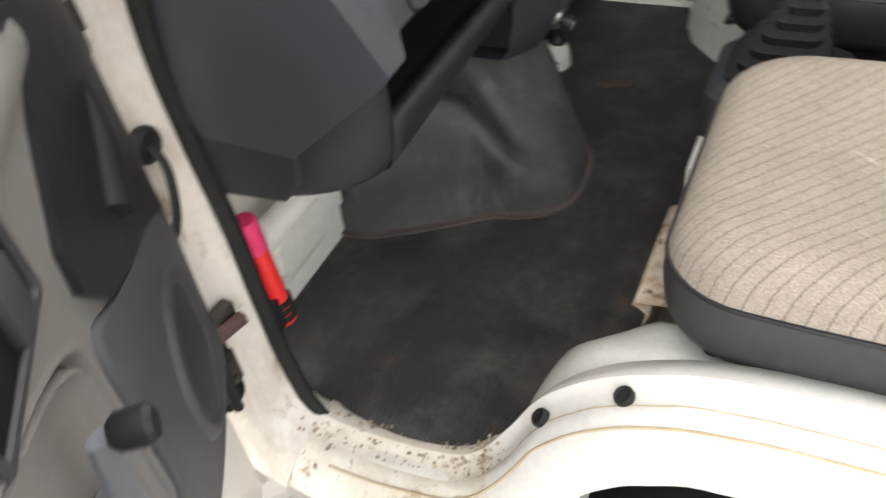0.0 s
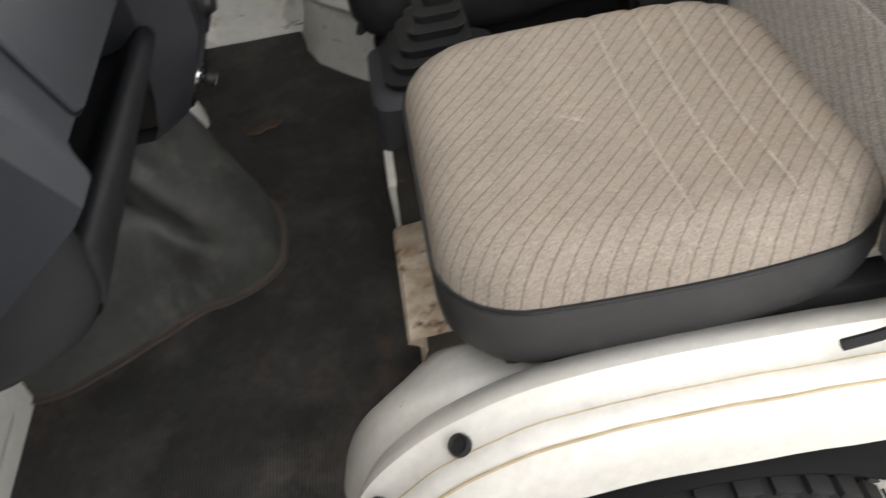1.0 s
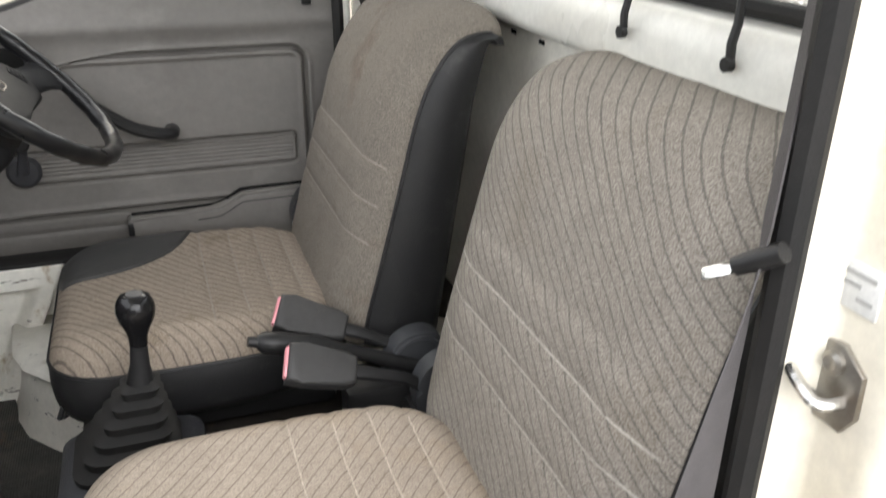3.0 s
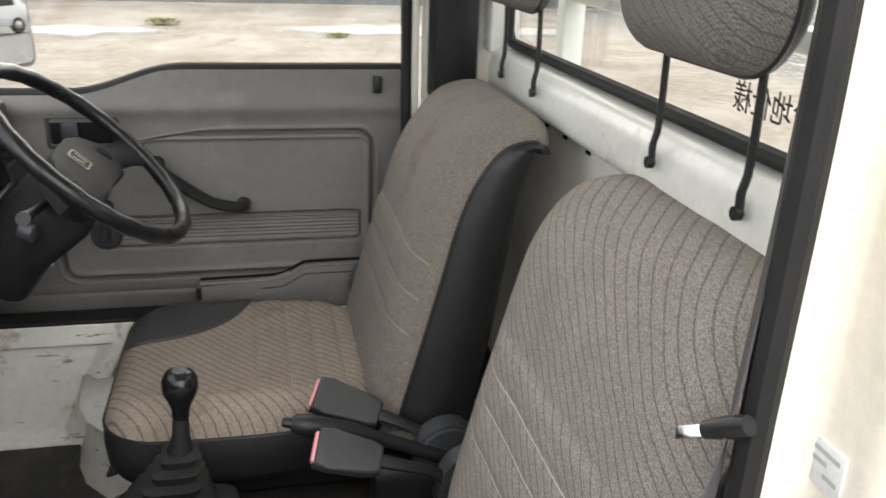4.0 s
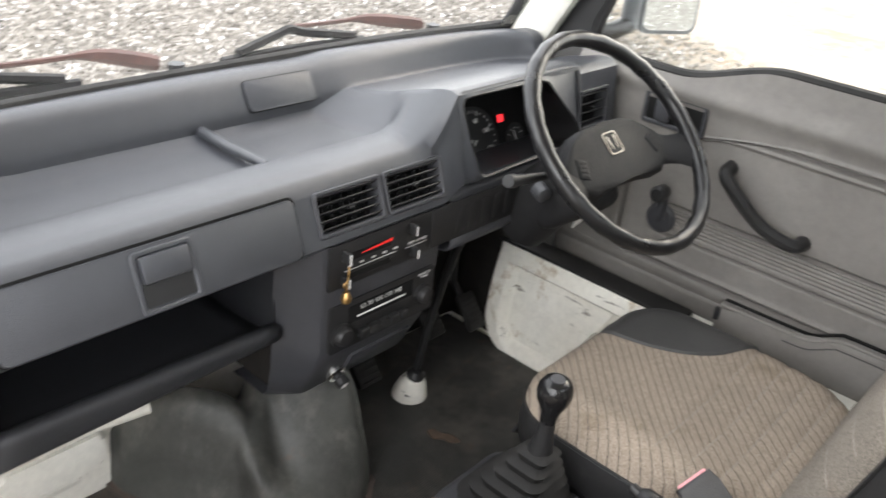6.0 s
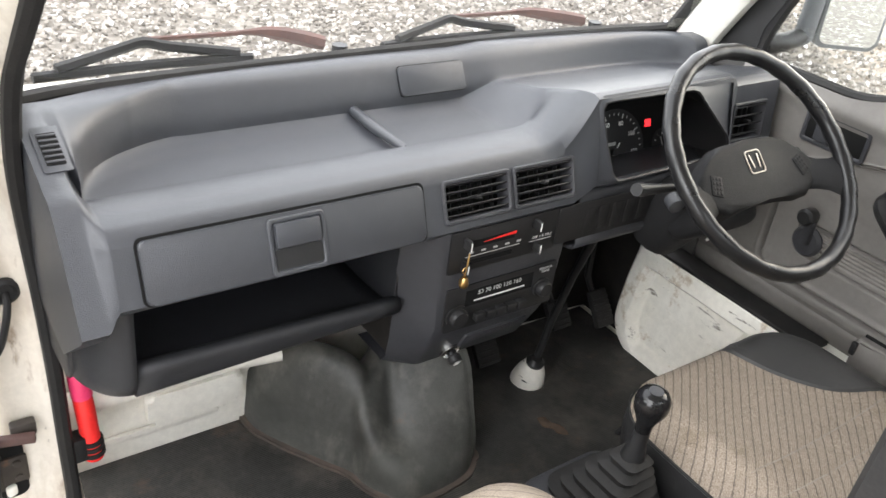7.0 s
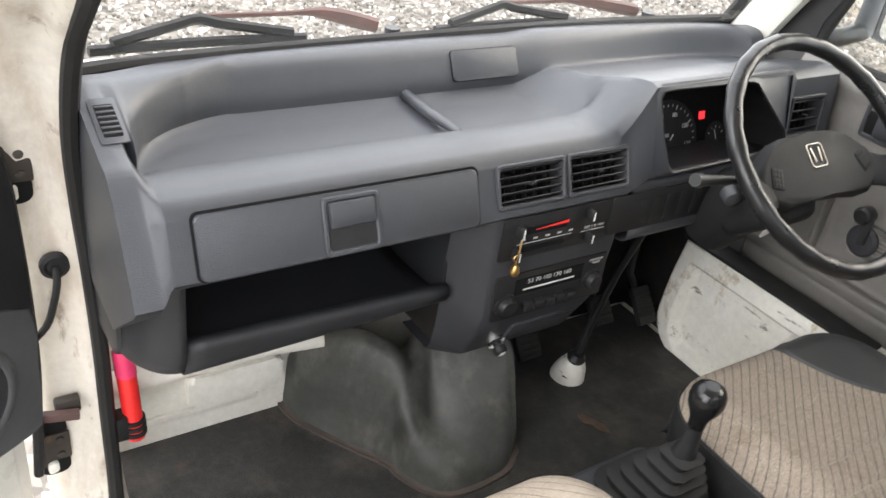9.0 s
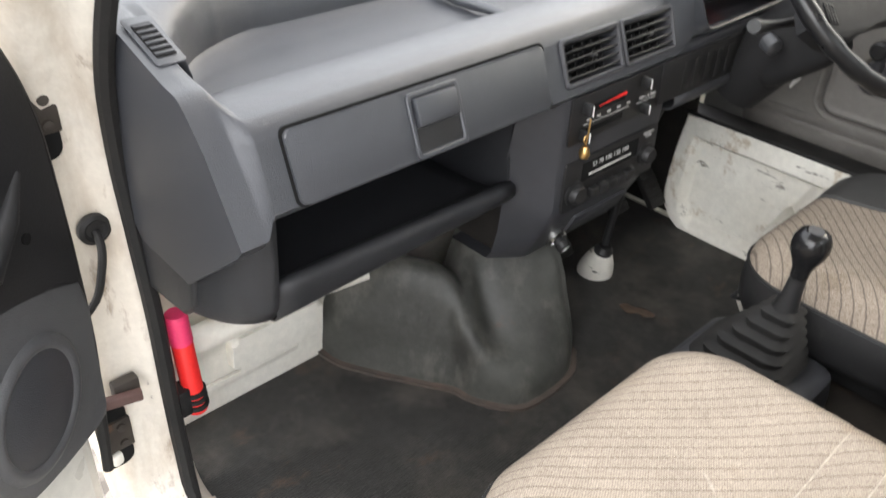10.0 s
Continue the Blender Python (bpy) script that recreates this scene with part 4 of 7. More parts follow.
def backrest(st, driver):
    """A leaning cloth slab that rolls over the top, between two vinyl sides."""
    if driver:
        x0, z0, lean, cy, W, front_bulge, top_bulge, T, tall, taper, seams = 0.6157, 0.765, radians(15.2), 0.3456, 0.2266, 0.0436, 0.0312, 0.082, 1.0156, 0.05, (0.235, 0.178, 0.12)
    else:
        x0, z0, lean, cy, W, front_bulge, top_bulge, T, tall, taper, seams = 0.668, 0.744, radians(14.8), -0.275, 0.243, 0.024, 0.043, 0.093, 1.0, 0.0, (0.252, 0.205, 0.158, 0.110)
    side = smooth_path([(0.006, -0.035), (0.0, 0.0), (0.0, 0.11 * tall), (0.0, 0.21 * tall), (0.0, 0.31 * tall), (0.010, 0.375 * tall), (0.035, 0.425 * tall), (0.075, 0.446 * tall), (0.088, 0.435 * tall)], 14)
    n = len(side)
    normals, along = [], [0.0]
    for i in range(n):
        a, b = side[max(i - 1, 0)], side[min(i + 1, n - 1)]
        da, db = b[0] - a[0], b[1] - a[1]
        k = math.hypot(da, db)
        normals.append((-db / k, da / k))
        if i:
            along.append(along[-1] + math.hypot(side[i][0] - side[i - 1][0], side[i][1] - side[i - 1][1]))

    def world(a, b, y):
        return Vector((x0 + a * math.cos(lean) + b * math.sin(lean), cy + y, z0 - a * math.sin(lean) + b * math.cos(lean)))

    def half(b):
        low = 0.035 * max(0, (0.16 - b) / 0.2) ** 2 if not driver else 0.0
        return W * (1 - taper * max(0, min(1, b / 0.45)) ** 2 - low * 2.2)

    def cloth_at(v, i):
        (a, b), (na, nb) = side[i], normals[i]
        g = max(0.0, 1 - abs(v) ** 4) ** (1 / 2.2)
        k = max(0, min(1, (b / tall - 0.30) / 0.14))
        off = (front_bulge + (top_bulge - front_bulge) * k) * g
        mid = min(1, 3 * (1 - abs(v)))
        off += (0.004 * math.exp(-((abs(v) - 0.72) / 0.2) ** 2) - 0.004 * math.exp(-((b - 0.33) / 0.10) ** 2 - (v / 0.45) ** 2)) * mid
        if i < n * 0.7:
            off += 0.005 / (1 + math.exp(min(60, (b - seams[0]) / 0.003))) * mid
            for sh in seams:
                off -= 0.0032 * math.exp(-((b - sh) / 0.005) ** 2) * mid
        off += 0.0016 * noise.noise(Vector((v * 5, b * 18, cy))) * mid
        return world(a + na * off, b + nb * off, v * half(b))
    vs = [math.copysign(1 - (1 - abs(q)) ** 1.6, q) for q in span(-1, 1, 56)]
    part("backrest", grid(lambda v, i: tuple(cloth_at(v, i)), vs, list(range(n)), flat=lambda v, i: (v * W * 1.05, along[i] * 1.05)), WORN_BACK if driver else BACK_CLOTH, st, "upright cloth backrest with cross seams", sharp=80)
    rings = []
    for i, (a, b) in enumerate(side):
        w, bb = half(b), min(b, 0.432 * tall)
        t = max(T + (0.038 * max(0, 1 - b / 0.36) if driver else 0), a)
        left = [world(a, b, -w), world(a + 0.012, b, -w - 0.006), world(a + (t - a) * 0.45, b + (bb - b) * 0.45, -w - 0.011), world(a + (t - a) * 0.85, bb, -w - 0.006), world(t, bb, -w + 0.012)]
        rings.append([tuple(p) for p in left] + [(p.x, 2 * cy - p.y, p.z) for p in reversed(left)])
    part("backrest_side", loft(rings, False, False), VINYL, st, "black vinyl sides and back of the backrest", sharp=60)
    for sg in (-1, 1):
        part("backrest_piping", tube([tuple(world(a, b, sg * (half(b) + 0.0012))) for a, b in side[::3]], 0.0027, 6), VINYL, st)
    for sh in seams[1:] if not driver else seams:
        i = min(range(int(n * 0.6)), key=lambda q: abs(side[q][1] - sh))
        na, nb = normals[i]
        part("backrest_seam", tube([tuple(cloth_at(v, i) - (world(na, nb, 0) - world(0, 0, 0)) * 0.0026) for v in span(-0.94, 0.94, 30)], 0.0033, 8), WORN_SEAM if driver else BACK_SEAM, st)


def seat(cy, driver):
    st = thing("seat", 0.44, cy, 0.60, ("worn brown-grey striped cloth driver's seat with a black patch" if driver else "beige striped cloth passenger seat with charcoal vinyl sides"), "seat", group="seats of the cab")
    W, D, R = 0.221, 0.2195, 0.085
    dx = -0.055 if driver else 0.0
    seams = [0.455, 0.508, 0.553, 0.598]

    def top(u, v):
        y, x, s = rim_point(v, u, W, D, R)
        y *= 1 - (0.20 if driver and y > 0 else 0.11) * max(0, x / D) ** 2 - 0.05 * max(0, -x / D) ** 2
        k = min((1 - s) / 0.22, 1)
        z = 0.735 + 0.044 * math.sqrt(max(0, 1 - (1 - k) ** 2))
        z += 0.006 * math.exp(-((abs(y) - 0.17) / 0.05) ** 2) * min(k, 1) - 0.006 * math.exp(-((x - 0.03) / 0.12) ** 2 - (y / 0.12) ** 2)
        wx = x + 0.438 + dx
        for sx in seams:
            z -= 0.0032 * math.exp(-((wx - dx - sx) / 0.006) ** 2) * min(k * 1.5, 1)
        return (wx, cy + y, z)
    part("cushion", grid(top, span(-1, 1, 96), span(-1, 1, 60), flat=lambda u, v: (rim_point(v, u, W, D, R)[0], rim_point(v, u, W, D, R)[1])), WORN_CLOTH if driver else SEAT_CLOTH, st, "cloth cushion with stitched seams" , sharp=80)

    def rim(k, zz, grow):
        out = []
        for i in range(96):
            a = 2 * math.pi * i / 96
            u, v = math.cos(a), math.sin(a)
            q = max(abs(u), abs(v))
            y, x, s = rim_point(v / q, u / q, W, D, R)
            y *= 1 - (0.20 if driver and y > 0 else 0.11) * max(0, x / D) ** 2 - 0.05 * max(0, -x / D) ** 2
            lift = 0.022 * max(0, x / D) ** 2 if zz < 0.70 else 0
            out.append((x * grow + 0.438 + dx, cy + y * grow, zz + lift))
        return out
    vinyl = VINYL if driver else VINYL_GREY
    if not driver:
        part("scratch", tube([top_xy(top, 0.376, -0.292, 0.0006), top_xy(top, 0.388, -0.299, 0.0008), top_xy(top, 0.400, -0.308, 0.0006)], [0.0006, 0.0024, 0.0008], 6, flat=0.3), SEAM, st, "small pale scratch in the cloth")
    part("cushion_side", loft([rim(0, 0.7365, 1.0), rim(0, 0.733, 1.008), rim(0, 0.70, 1.016), rim(0, 0.672, 1.006), rim(0, 0.655, 0.975), rim(0, 0.648, 0.90)]), vinyl, st, "smooth vinyl side of the cushion", sharp=70)
    part("piping", tube(rim(0, 0.7365, 1.004) + rim(0, 0.7365, 1.004)[:1], 0.0028, 6), VINYL, st)
    for sx in seams:
        pts = [tuple(Vector(top_at(top, sx + dx, v)) + Vector((0, 0, -0.0027))) for v in span(-0.80, 0.80, 30)]
        part("seam", tube(pts, 0.0034, 8), WORN_SEAM if driver else SEAM, st)
    backrest(st, driver)
    # hinge covers on both sides
    outline = [(-0.050, -0.052), (-0.053, -0.010), (-0.038, 0.026), (-0.010, 0.046), (0.024, 0.049), (0.050, 0.034), (0.060, 0.002), (0.052, -0.050), (0.0, -0.058)]
    for sgn in (-1, 1):
        outer = (sgn < 0) != driver
        yy = cy + (sgn * 0.240 if outer else sgn * 0.284)
        cx_, cz_, g = (0.655, 0.788, 0.95) if outer else (0.690, 0.735, 0.82)
        m = basis((cx_ + dx * 0.4, yy + 0.016, cz_), (1, 0, 0), (0, 0, 1))
        cover = part("hinge_cover", plate([(p[0] * g, p[1] * g) for p in smooth_path(outline + outline[:1], 4)[:-1]], m, 0.032, 0.009, 3), HINGE_GREY, st, "blue-grey plastic hinge cover")
        part("ridge", tube([(cx_ + dx * 0.4 + p[0] * g * 0.80, yy + sgn * 0.0165, cz_ + p[1] * g * 0.80) for p in smooth_path(outline[1:7], 5)], 0.003, 6), HINGE_GREY, cover)
        part("screw", lathe([(0.006, 0.0), (0.006, 0.003), (0.001, 0.003)], basis((cx_ + dx * 0.4, yy + sgn * 0.0175, cz_ - 0.030), (1, 0, 0), (0, 0, sgn * -1)), 12), BLACK, cover)
    part("base_frame", box((0.45 + dx, cy, 0.628), (0.36, 0.36, 0.045), 0.01), BLACK, st, "black steel seat frame")
    if not driver:
        # black box added to give the gap below the cushion its shade
        part("seat_rail", box((0.56, cy - 0.196, 0.645), (0.26, 0.035, 0.075), 0.008), BLACK, st, "black box added for the dark gap under the seat edge")
    if driver:
        hook = tube([(0.175 + 0.0, cy - 0.17, 0.675), (0.168, cy - 0.175, 0.660), (0.170, cy - 0.155, 0.648), (0.185, cy - 0.15, 0.655)], 0.004, 6)
        part("release_hook", hook, BLACK, st)
        outline = [(-0.205, 0.03), (-0.222, 0.10), (-0.20, 0.17), (-0.10, 0.215), (0.0, 0.205), (0.012, 0.19), (-0.03, 0.11), (-0.10, 0.055), (-0.17, 0.03)]
        bm = bmesh.new()
        poly = smooth_path(outline + outline[:1], 4)[:-1]
        c = bm.verts.new(top_xy(top, 0.438 + dx - 0.11, cy + 0.125, 0.003))
        loops = [c]
        ring_v = []
        for fct in (0.25, 0.5, 0.75, 0.95, 1.0):
            ring_v.append([bm.verts.new(top_xy(top, 0.438 + dx + (-0.11 + (px + 0.11) * fct), cy + 0.125 + (py - 0.125) * fct, 0.0045 if fct < 1 else 0.0005)) for px, py in poly])
        n = len(poly)
        for i in range(n):
            bm.faces.new((c, ring_v[0][i], ring_v[0][(i + 1) % n]))
        for a, b in zip(ring_v, ring_v[1:]):
            for i in range(n):
                bm.faces.new((a[i], b[i], b[(i + 1) % n], a[(i + 1) % n]))
        part("patch", bm, VINYL_GREY, st, "stitched black vinyl wear patch")
    return st


def top_at(f, x, v):
    """The point of a cushion surface at the given x and side-to-side share."""
    best = min(span(-0.999, 0.999, 200), key=lambda u: abs(f(u, v)[0] - x))
    return f(best, v)


def top_xy(f, x, y, lift):
    u, v = 0.0, 0.0
    for _ in range(25):
        px, py, pz = f(u, v)
        a, b = f(u + 1e-3, v), f(u, v + 1e-3)
        jx, jy = (a[0] - px) / 1e-3, (b[1] - py) / 1e-3
        u = max(-0.998, min(0.998, u + 0.7 * (x - px) / max(jx, 0.02)))
        v = max(-0.998, min(0.998, v + 0.7 * (y - py) / max(jy, 0.02)))
    px, py, pz = f(u, v)
    return (px, py, pz + lift)


seat(-0.300, False)
seat(0.345, True)


def head_restraint(cy):
    h = thing("headrest", 0.83, cy, 1.26, "grey striped cloth head restraint on thin black rods", "headrest", group="head restraints")

    def f(u, v):
        y, z, s = rim_point(u, v, 0.141, 0.112, 0.07)
        k = min((1 - s) / 0.45, 1)
        return (0.842 - 0.055 * math.sqrt(max(0, 1 - (1 - k) ** 2)), cy + y, 1.460 + z)
    part("pad", grid(f, span(-1, 1, 40), span(-1, 1, 40), flat=lambda u, v: (u * 0.17, v * 0.13 * (1 - 0.25 * u * u))), HEAD_CLOTH, h, sharp=80)
    rim = []
    for i in range(64):
        a = 2 * math.pi * i / 64
        u, v = math.cos(a), math.sin(a)
        q = max(abs(u), abs(v))
        y, z, s = rim_point(u / q, v / q, 0.141, 0.112, 0.07)
        rim.append((y, z))
    part("back_shell", loft([[(x, cy + y * g, 1.460 + z * g) for y, z in rim] for x, g in ((0.843, 1.0), (0.852, 1.0), (0.862, 0.94))]), VINYL, h, sharp=70)
    part("piping", tube([(0.843, cy + y, 1.460 + z) for y, z in rim + rim[:1]], 0.003, 6), VINYL, h)
    for s in (-1, 1):
        y = cy + s * 0.093
        rod = part("rod", tube([(0.850, y, 1.40), (0.852, y, 1.30), (0.851, y, 1.262), (0.847, y, 1.245), (0.848, y, 1.222)], [0.0042, 0.0042, 0.0042, 0.0045, 0.0045], 8), BLACK, h)
        part("rod_screw", lathe([(0.007, -0.004), (0.007, 0.003), (0.005, 0.005), (0.001, 0.005)], basis((0.846, y, 1.226), (0, 0, 1), (0, -1, 0)), 12), BLACK, rod)


head_restraint(-0.247)
head_restraint(0.373)


# ---- between the seats ----
def gear_lever():
    g = thing("gear_lever", 0.27, 0.045, 0.47, "black gear lever with ball knob and pleated rubber gaiter", "gear lever")
    part("console_box", loft([[(x, y, z) for x, y in round_rect(0.17 - e, -0.055 - e, 0.37 + e, 0.135 + e, 0.03, 4)] for z, e in ((0.475, 0.0), (0.62, -0.002), (0.655, -0.006), (0.665, -0.018))]), DASH_DARK, g, "dark grey plastic lever surround")
    rings = []
    for i in range(13):
        k = i / 12
        z = 0.662 + 0.115 * k
        w = 0.052 * (1 - k) ** 1.1 + 0.016
        w += 0.006 if i % 2 else -0.003
        cx, cy = 0.262 + 0.032 * k, 0.044
        rings.append([(cx + x, cy + y, z + (0.004 if i % 2 else 0)) for x, y in round_rect(-w, -w, w, w, w * 0.45, 4)])
    part("gaiter", loft(rings), RUBBER, g, "pleated rubber gaiter", sharp=25)
    part("shaft", tube([(0.292, 0.044, 0.775), (0.295, 0.043, 0.80), (0.298, 0.041, 0.845)], [0.018, 0.0125, 0.010], 14), BLACK, g)
    m = Matrix.Translation((0.298, 0.040, 0.845)) @ Vector((0.05, -0.02, 1)).to_track_quat("Z", "Y").to_matrix().to_4x4()
    gloss = mat("glossy_black_knob", (0.008, 0.008, 0.009), 0.2, second=(0.010, 0.010, 0.010), coat=0.1, spec=0.3)
    knob = part("knob", lathe([(0.0115, -0.014), (0.0125, 0.0), (0.017, 0.012), (0.0225, 0.024), (0.0245, 0.034), (0.0235, 0.045), (0.019, 0.0535), (0.012, 0.057), (0.001, 0.058)], m, 28), gloss, g, "glossy black ball knob", sharp=60)
    part("shift_mark", lathe([(0.010, 0.0565), (0.010, 0.0583), (0.001, 0.0588)], m, 20), DASH_DARK, knob)
    return g


gear_lever()
single("console_foot", box((0.20, -0.075, 0.535), (0.05, 0.10, 0.11), 0.006), PAINT_INNER, "scratched white bracket beside the lever box", "bracket", kind="structure")


def handbrake():
    h = thing("handbrake", 0.62, 0.04, 0.60, "black handbrake lever between the seats", "handbrake")
    part("lever", tube([(0.445, 0.040, 0.806), (0.452, 0.040, 0.8045), (0.47, 0.040, 0.80), (0.53, 0.041, 0.782), (0.56, 0.042, 0.772), (0.72, 0.045, 0.70)], [0.009, 0.0145, 0.0165, 0.0155, 0.010, 0.012], 14), BLACK, h)
    part("button", tube([(0.433, 0.040, 0.8095), (0.447, 0.040, 0.8055)], [0.007, 0.008], 12), BLACK, h)
    part("bracket", box((0.66, 0.045, 0.655), (0.20, 0.05, 0.11), 0.01), BLACK, h)


handbrake()


def buckle(tip, end, foot, name_label):
    tip, end, foot = Vector(tip), Vector(end), Vector(foot)
    b = thing("belt_buckle", *foot, name_label, "belt buckle", group="belt buckles between the seats")
    d = (end - tip).normalized()
    m = basis(tip, d, Vector((-0.1, -0.6, 0.8)).cross(d))
    L = (end - tip).length
    body = part("housing", plate([(0.0, -0.026), (0.0, 0.026), (0.02, 0.028), (L - 0.015, 0.024), (L, 0.018), (L, -0.018), (L - 0.015, -0.024), (0.02, -0.028)], m @ pose(0, 0, -0.012), 0.024, 0.006, 3), VINYL_GREY, b)
    part("release_button", box((0.000, 0, 0.000), (0.008, 0.044, 0.013), 0.003), RED_BUTTON, b, "faded red release button")
    btn = b.children[-1]
    btn.data.transform(m)
    part("stalk", tube([end - d * 0.01, end + d * 0.03, (end + foot) / 2 + Vector((0.01, 0, 0.005)), foot], [0.011, 0.009, 0.009, 0.012], 8, flat=0.6), BLACK, b)
    return b


buckle((0.483, 0.108, 0.812), (0.576, 0.084, 0.780), (0.70, 0.065, 0.70), "dark grey belt buckle with faded red button on the driver's side")
buckle((0.475, -0.019, 0.802), (0.563, -0.030, 0.778), (0.68, -0.02, 0.715), "dark grey belt buckle with faded red button on the passenger side")
single("buckle_foot", box((0.70, 0.03, 0.67), (0.12, 0.13, 0.05), 0.015), BLACK, "black plastic foot of the belt buckles", "bracket")


def passenger_belt():
    b = thing("seat_belt", 0.74, -0.545, 0.60, "grey-brown seat belt with a metal tongue beside the rear post", "seat belt")

    def strap(pts, ws, name):
        rings = []
        for (p, w) in zip(pts, ws):
            p = Vector(p)
            rings.append([tuple(p + Vector(w) * 0.5 + Vector((0.001, 0, 0))), tuple(p - Vector(w) * 0.5 + Vector((0.001, 0, 0))), tuple(p - Vector(w) * 0.5 - Vector((0.001, 0, 0))), tuple(p + Vector(w) * 0.5 - Vector((0.001, 0, 0)))])
        return part(name, loft(rings), BELT, b)
    line = smooth_path([(0.765, -0.528, 1.55), (0.752, -0.536, 1.30), (0.733, -0.548, 1.13), (0.708, -0.562, 1.04), (0.692, -0.567, 0.95), (0.688, -0.568, 0.85), (0.682, -0.568, 0.76), (0.680, -0.566, 0.68), (0.69, -0.562, 0.62)], 4)
    wid = [(0.006, 0.018, 0)] * 10 + [(0.040, 0.012, 0.012)] * 8 + [(0.045, 0.008, 0.010)] * (len(line) - 18)
    wid = [tuple(np.array((0.010, 0.020, 0.0)) * (1 - k) + np.array((0.046, 0.010, 0.012)) * k) for k in [min(1, max(0, (1.16 - p[2]) / 0.2)) for p in line]]
    strap(line, wid, "webbing")
    part("tag", box((0.692, -0.574, 0.750), (0.038, 0.006, 0.030), 0.001, (0, -20, 0)), PAPER, b, "torn tan paper tag")
    tongue = part("tongue_grip", tube([(0.737, -0.566, 1.152), (0.732, -0.553, 1.143), (0.724, -0.536, 1.131)], [0.0075, 0.0085, 0.007], 10), BLACK, b)
    tm = basis((0.7185, -0.5245, 1.1225), (-0.35, 0.78, -0.53), (0.3, 0.5, 0.6))
    part("tongue_plate", box((0, 0, 0), (0.026, 0.010, 0.003), 0.001), CHROME, tongue, "bright metal tongue plate").data.transform(tm)
    part("anchor", tube([(0.685, -0.565, 0.69), (0.69, -0.56, 0.62)], [0.022, 0.026], 12, flat=0.5), BLACK, b)


passenger_belt()


def driver_belt():
    b = thing("seat_belt", 0.80, 0.60, 1.20, "black seat belt hanging at the driver's door post", "seat belt")
    part("webbing", box((0.782, 0.586, 1.40), (0.046, 0.004, 0.56), 0.001, (0, 3, 0)), BLACK, b)
    part("reel_cover", box((0.790, 0.612, 1.40), (0.098, 0.045, 0.50), 0.02), BLACK, b)


driver_belt()


# striker and sticker on the rear post
def striker():
    s = thing("door_striker", 0.785, -0.574, 1.02, "bolted steel door striker on the white rear post", "door striker")
    m = basis((0.7895, -0.574, 1.050), (0, -1, 0), (0, 0, 1))
    part("plate", plate([(-0.030, -0.020), (-0.012, -0.033), (0.022, -0.033), (0.033, -0.016), (0.033, 0.018), (0.012, 0.033), (-0.020, 0.030), (-0.032, 0.012)], m, 0.005, 0.0015), STEEL, s)
    part("loop", tube(smooth_path([(0.786, -0.556, 1.062), (0.770, -0.558, 1.060), (0.763, -0.566, 1.056), (0.763, -0.584, 1.046), (0.768, -0.592, 1.042), (0.786, -0.594, 1.041)], 3), 0.005, 8), CHROME, s)
    for y, z in ((-0.582, 1.068), (-0.563, 1.032)):
        part("bolt", lathe([(0.0095, 0.0), (0.0095, 0.004), (0.006, 0.006), (0.001, 0.004)], basis((0.7845, y, z), (0, 0, 1), (0, 1, 0)), 12), STEEL, s)
    st = thing("paint_sticker", 0.787, -0.58, 1.11, "small white printed sticker on the rear post", "sticker")
    part("label_face", box((0.7885, -0.580, 1.126), (0.003, 0.046, 0.034), 0.0003), WHITE, st)
    for k, (w, z) in enumerate(((0.034, 1.136), (0.026, 1.128), (0.014, 1.119))):
        part("print_bar", box((0.7868, -0.580 + (0.038 - w) / 2 * (1 if k % 2 else -1), z), (0.0008, w, 0.0036), 0), DULL_PRINT, st)


striker()


# ---- dashboard ----
TRAY = [(-0.300, 1.163), (-0.272, 1.167), (-0.258, 1.156), (-0.252, 1.118), (-0.236, 1.093), (-0.106, 1.091), (-0.098, 1.108), (-0.055, 1.111), (-0.026, 1.105), (-0.012, 1.092), (0.014, 1.024), (0.006, 1.014), (-0.20, 1.010)]
LEFT = [(-0.248, 1.170), (-0.222, 1.170), (-0.195, 1.166), (-0.165, 1.160), (-0.135, 1.150), (-0.105, 1.140), (-0.085, 1.134), (-0.064, 1.129), (-0.048, 1.115), (-0.025, 1.088), (0.024, 1.006), (0.014, 0.994), (-0.097, 0.903)]
HOOD = [(-0.300, 1.168), (-0.272, 1.172), (-0.258, 1.160), (-0.250, 1.130), (-0.235, 1.125), (-0.160, 1.140), (-0.110, 1.157), (-0.060, 1.172), (-0.035, 1.176), (-0.022, 1.172), (0.010, 1.042), (0.002, 1.034), (-0.20, 1.010)]
RIGHT = [(-0.270, 1.174), (-0.240, 1.172), (-0.222, 1.160), (-0.212, 1.136), (-0.195, 1.128), (-0.150, 1.138), (-0.105, 1.151), (-0.065, 1.162), (-0.040, 1.163), (-0.026, 1.154), (-0.010, 1.030), (-0.014, 1.020), (-0.20, 1.010)]
SECTIONS = [(-0.602, LEFT), (-0.574, LEFT), (-0.556, None), (-0.40, TRAY), (0.070, TRAY), (0.164, HOOD), (0.482, HOOD), (0.505, RIGHT), (0.625, RIGHT)]


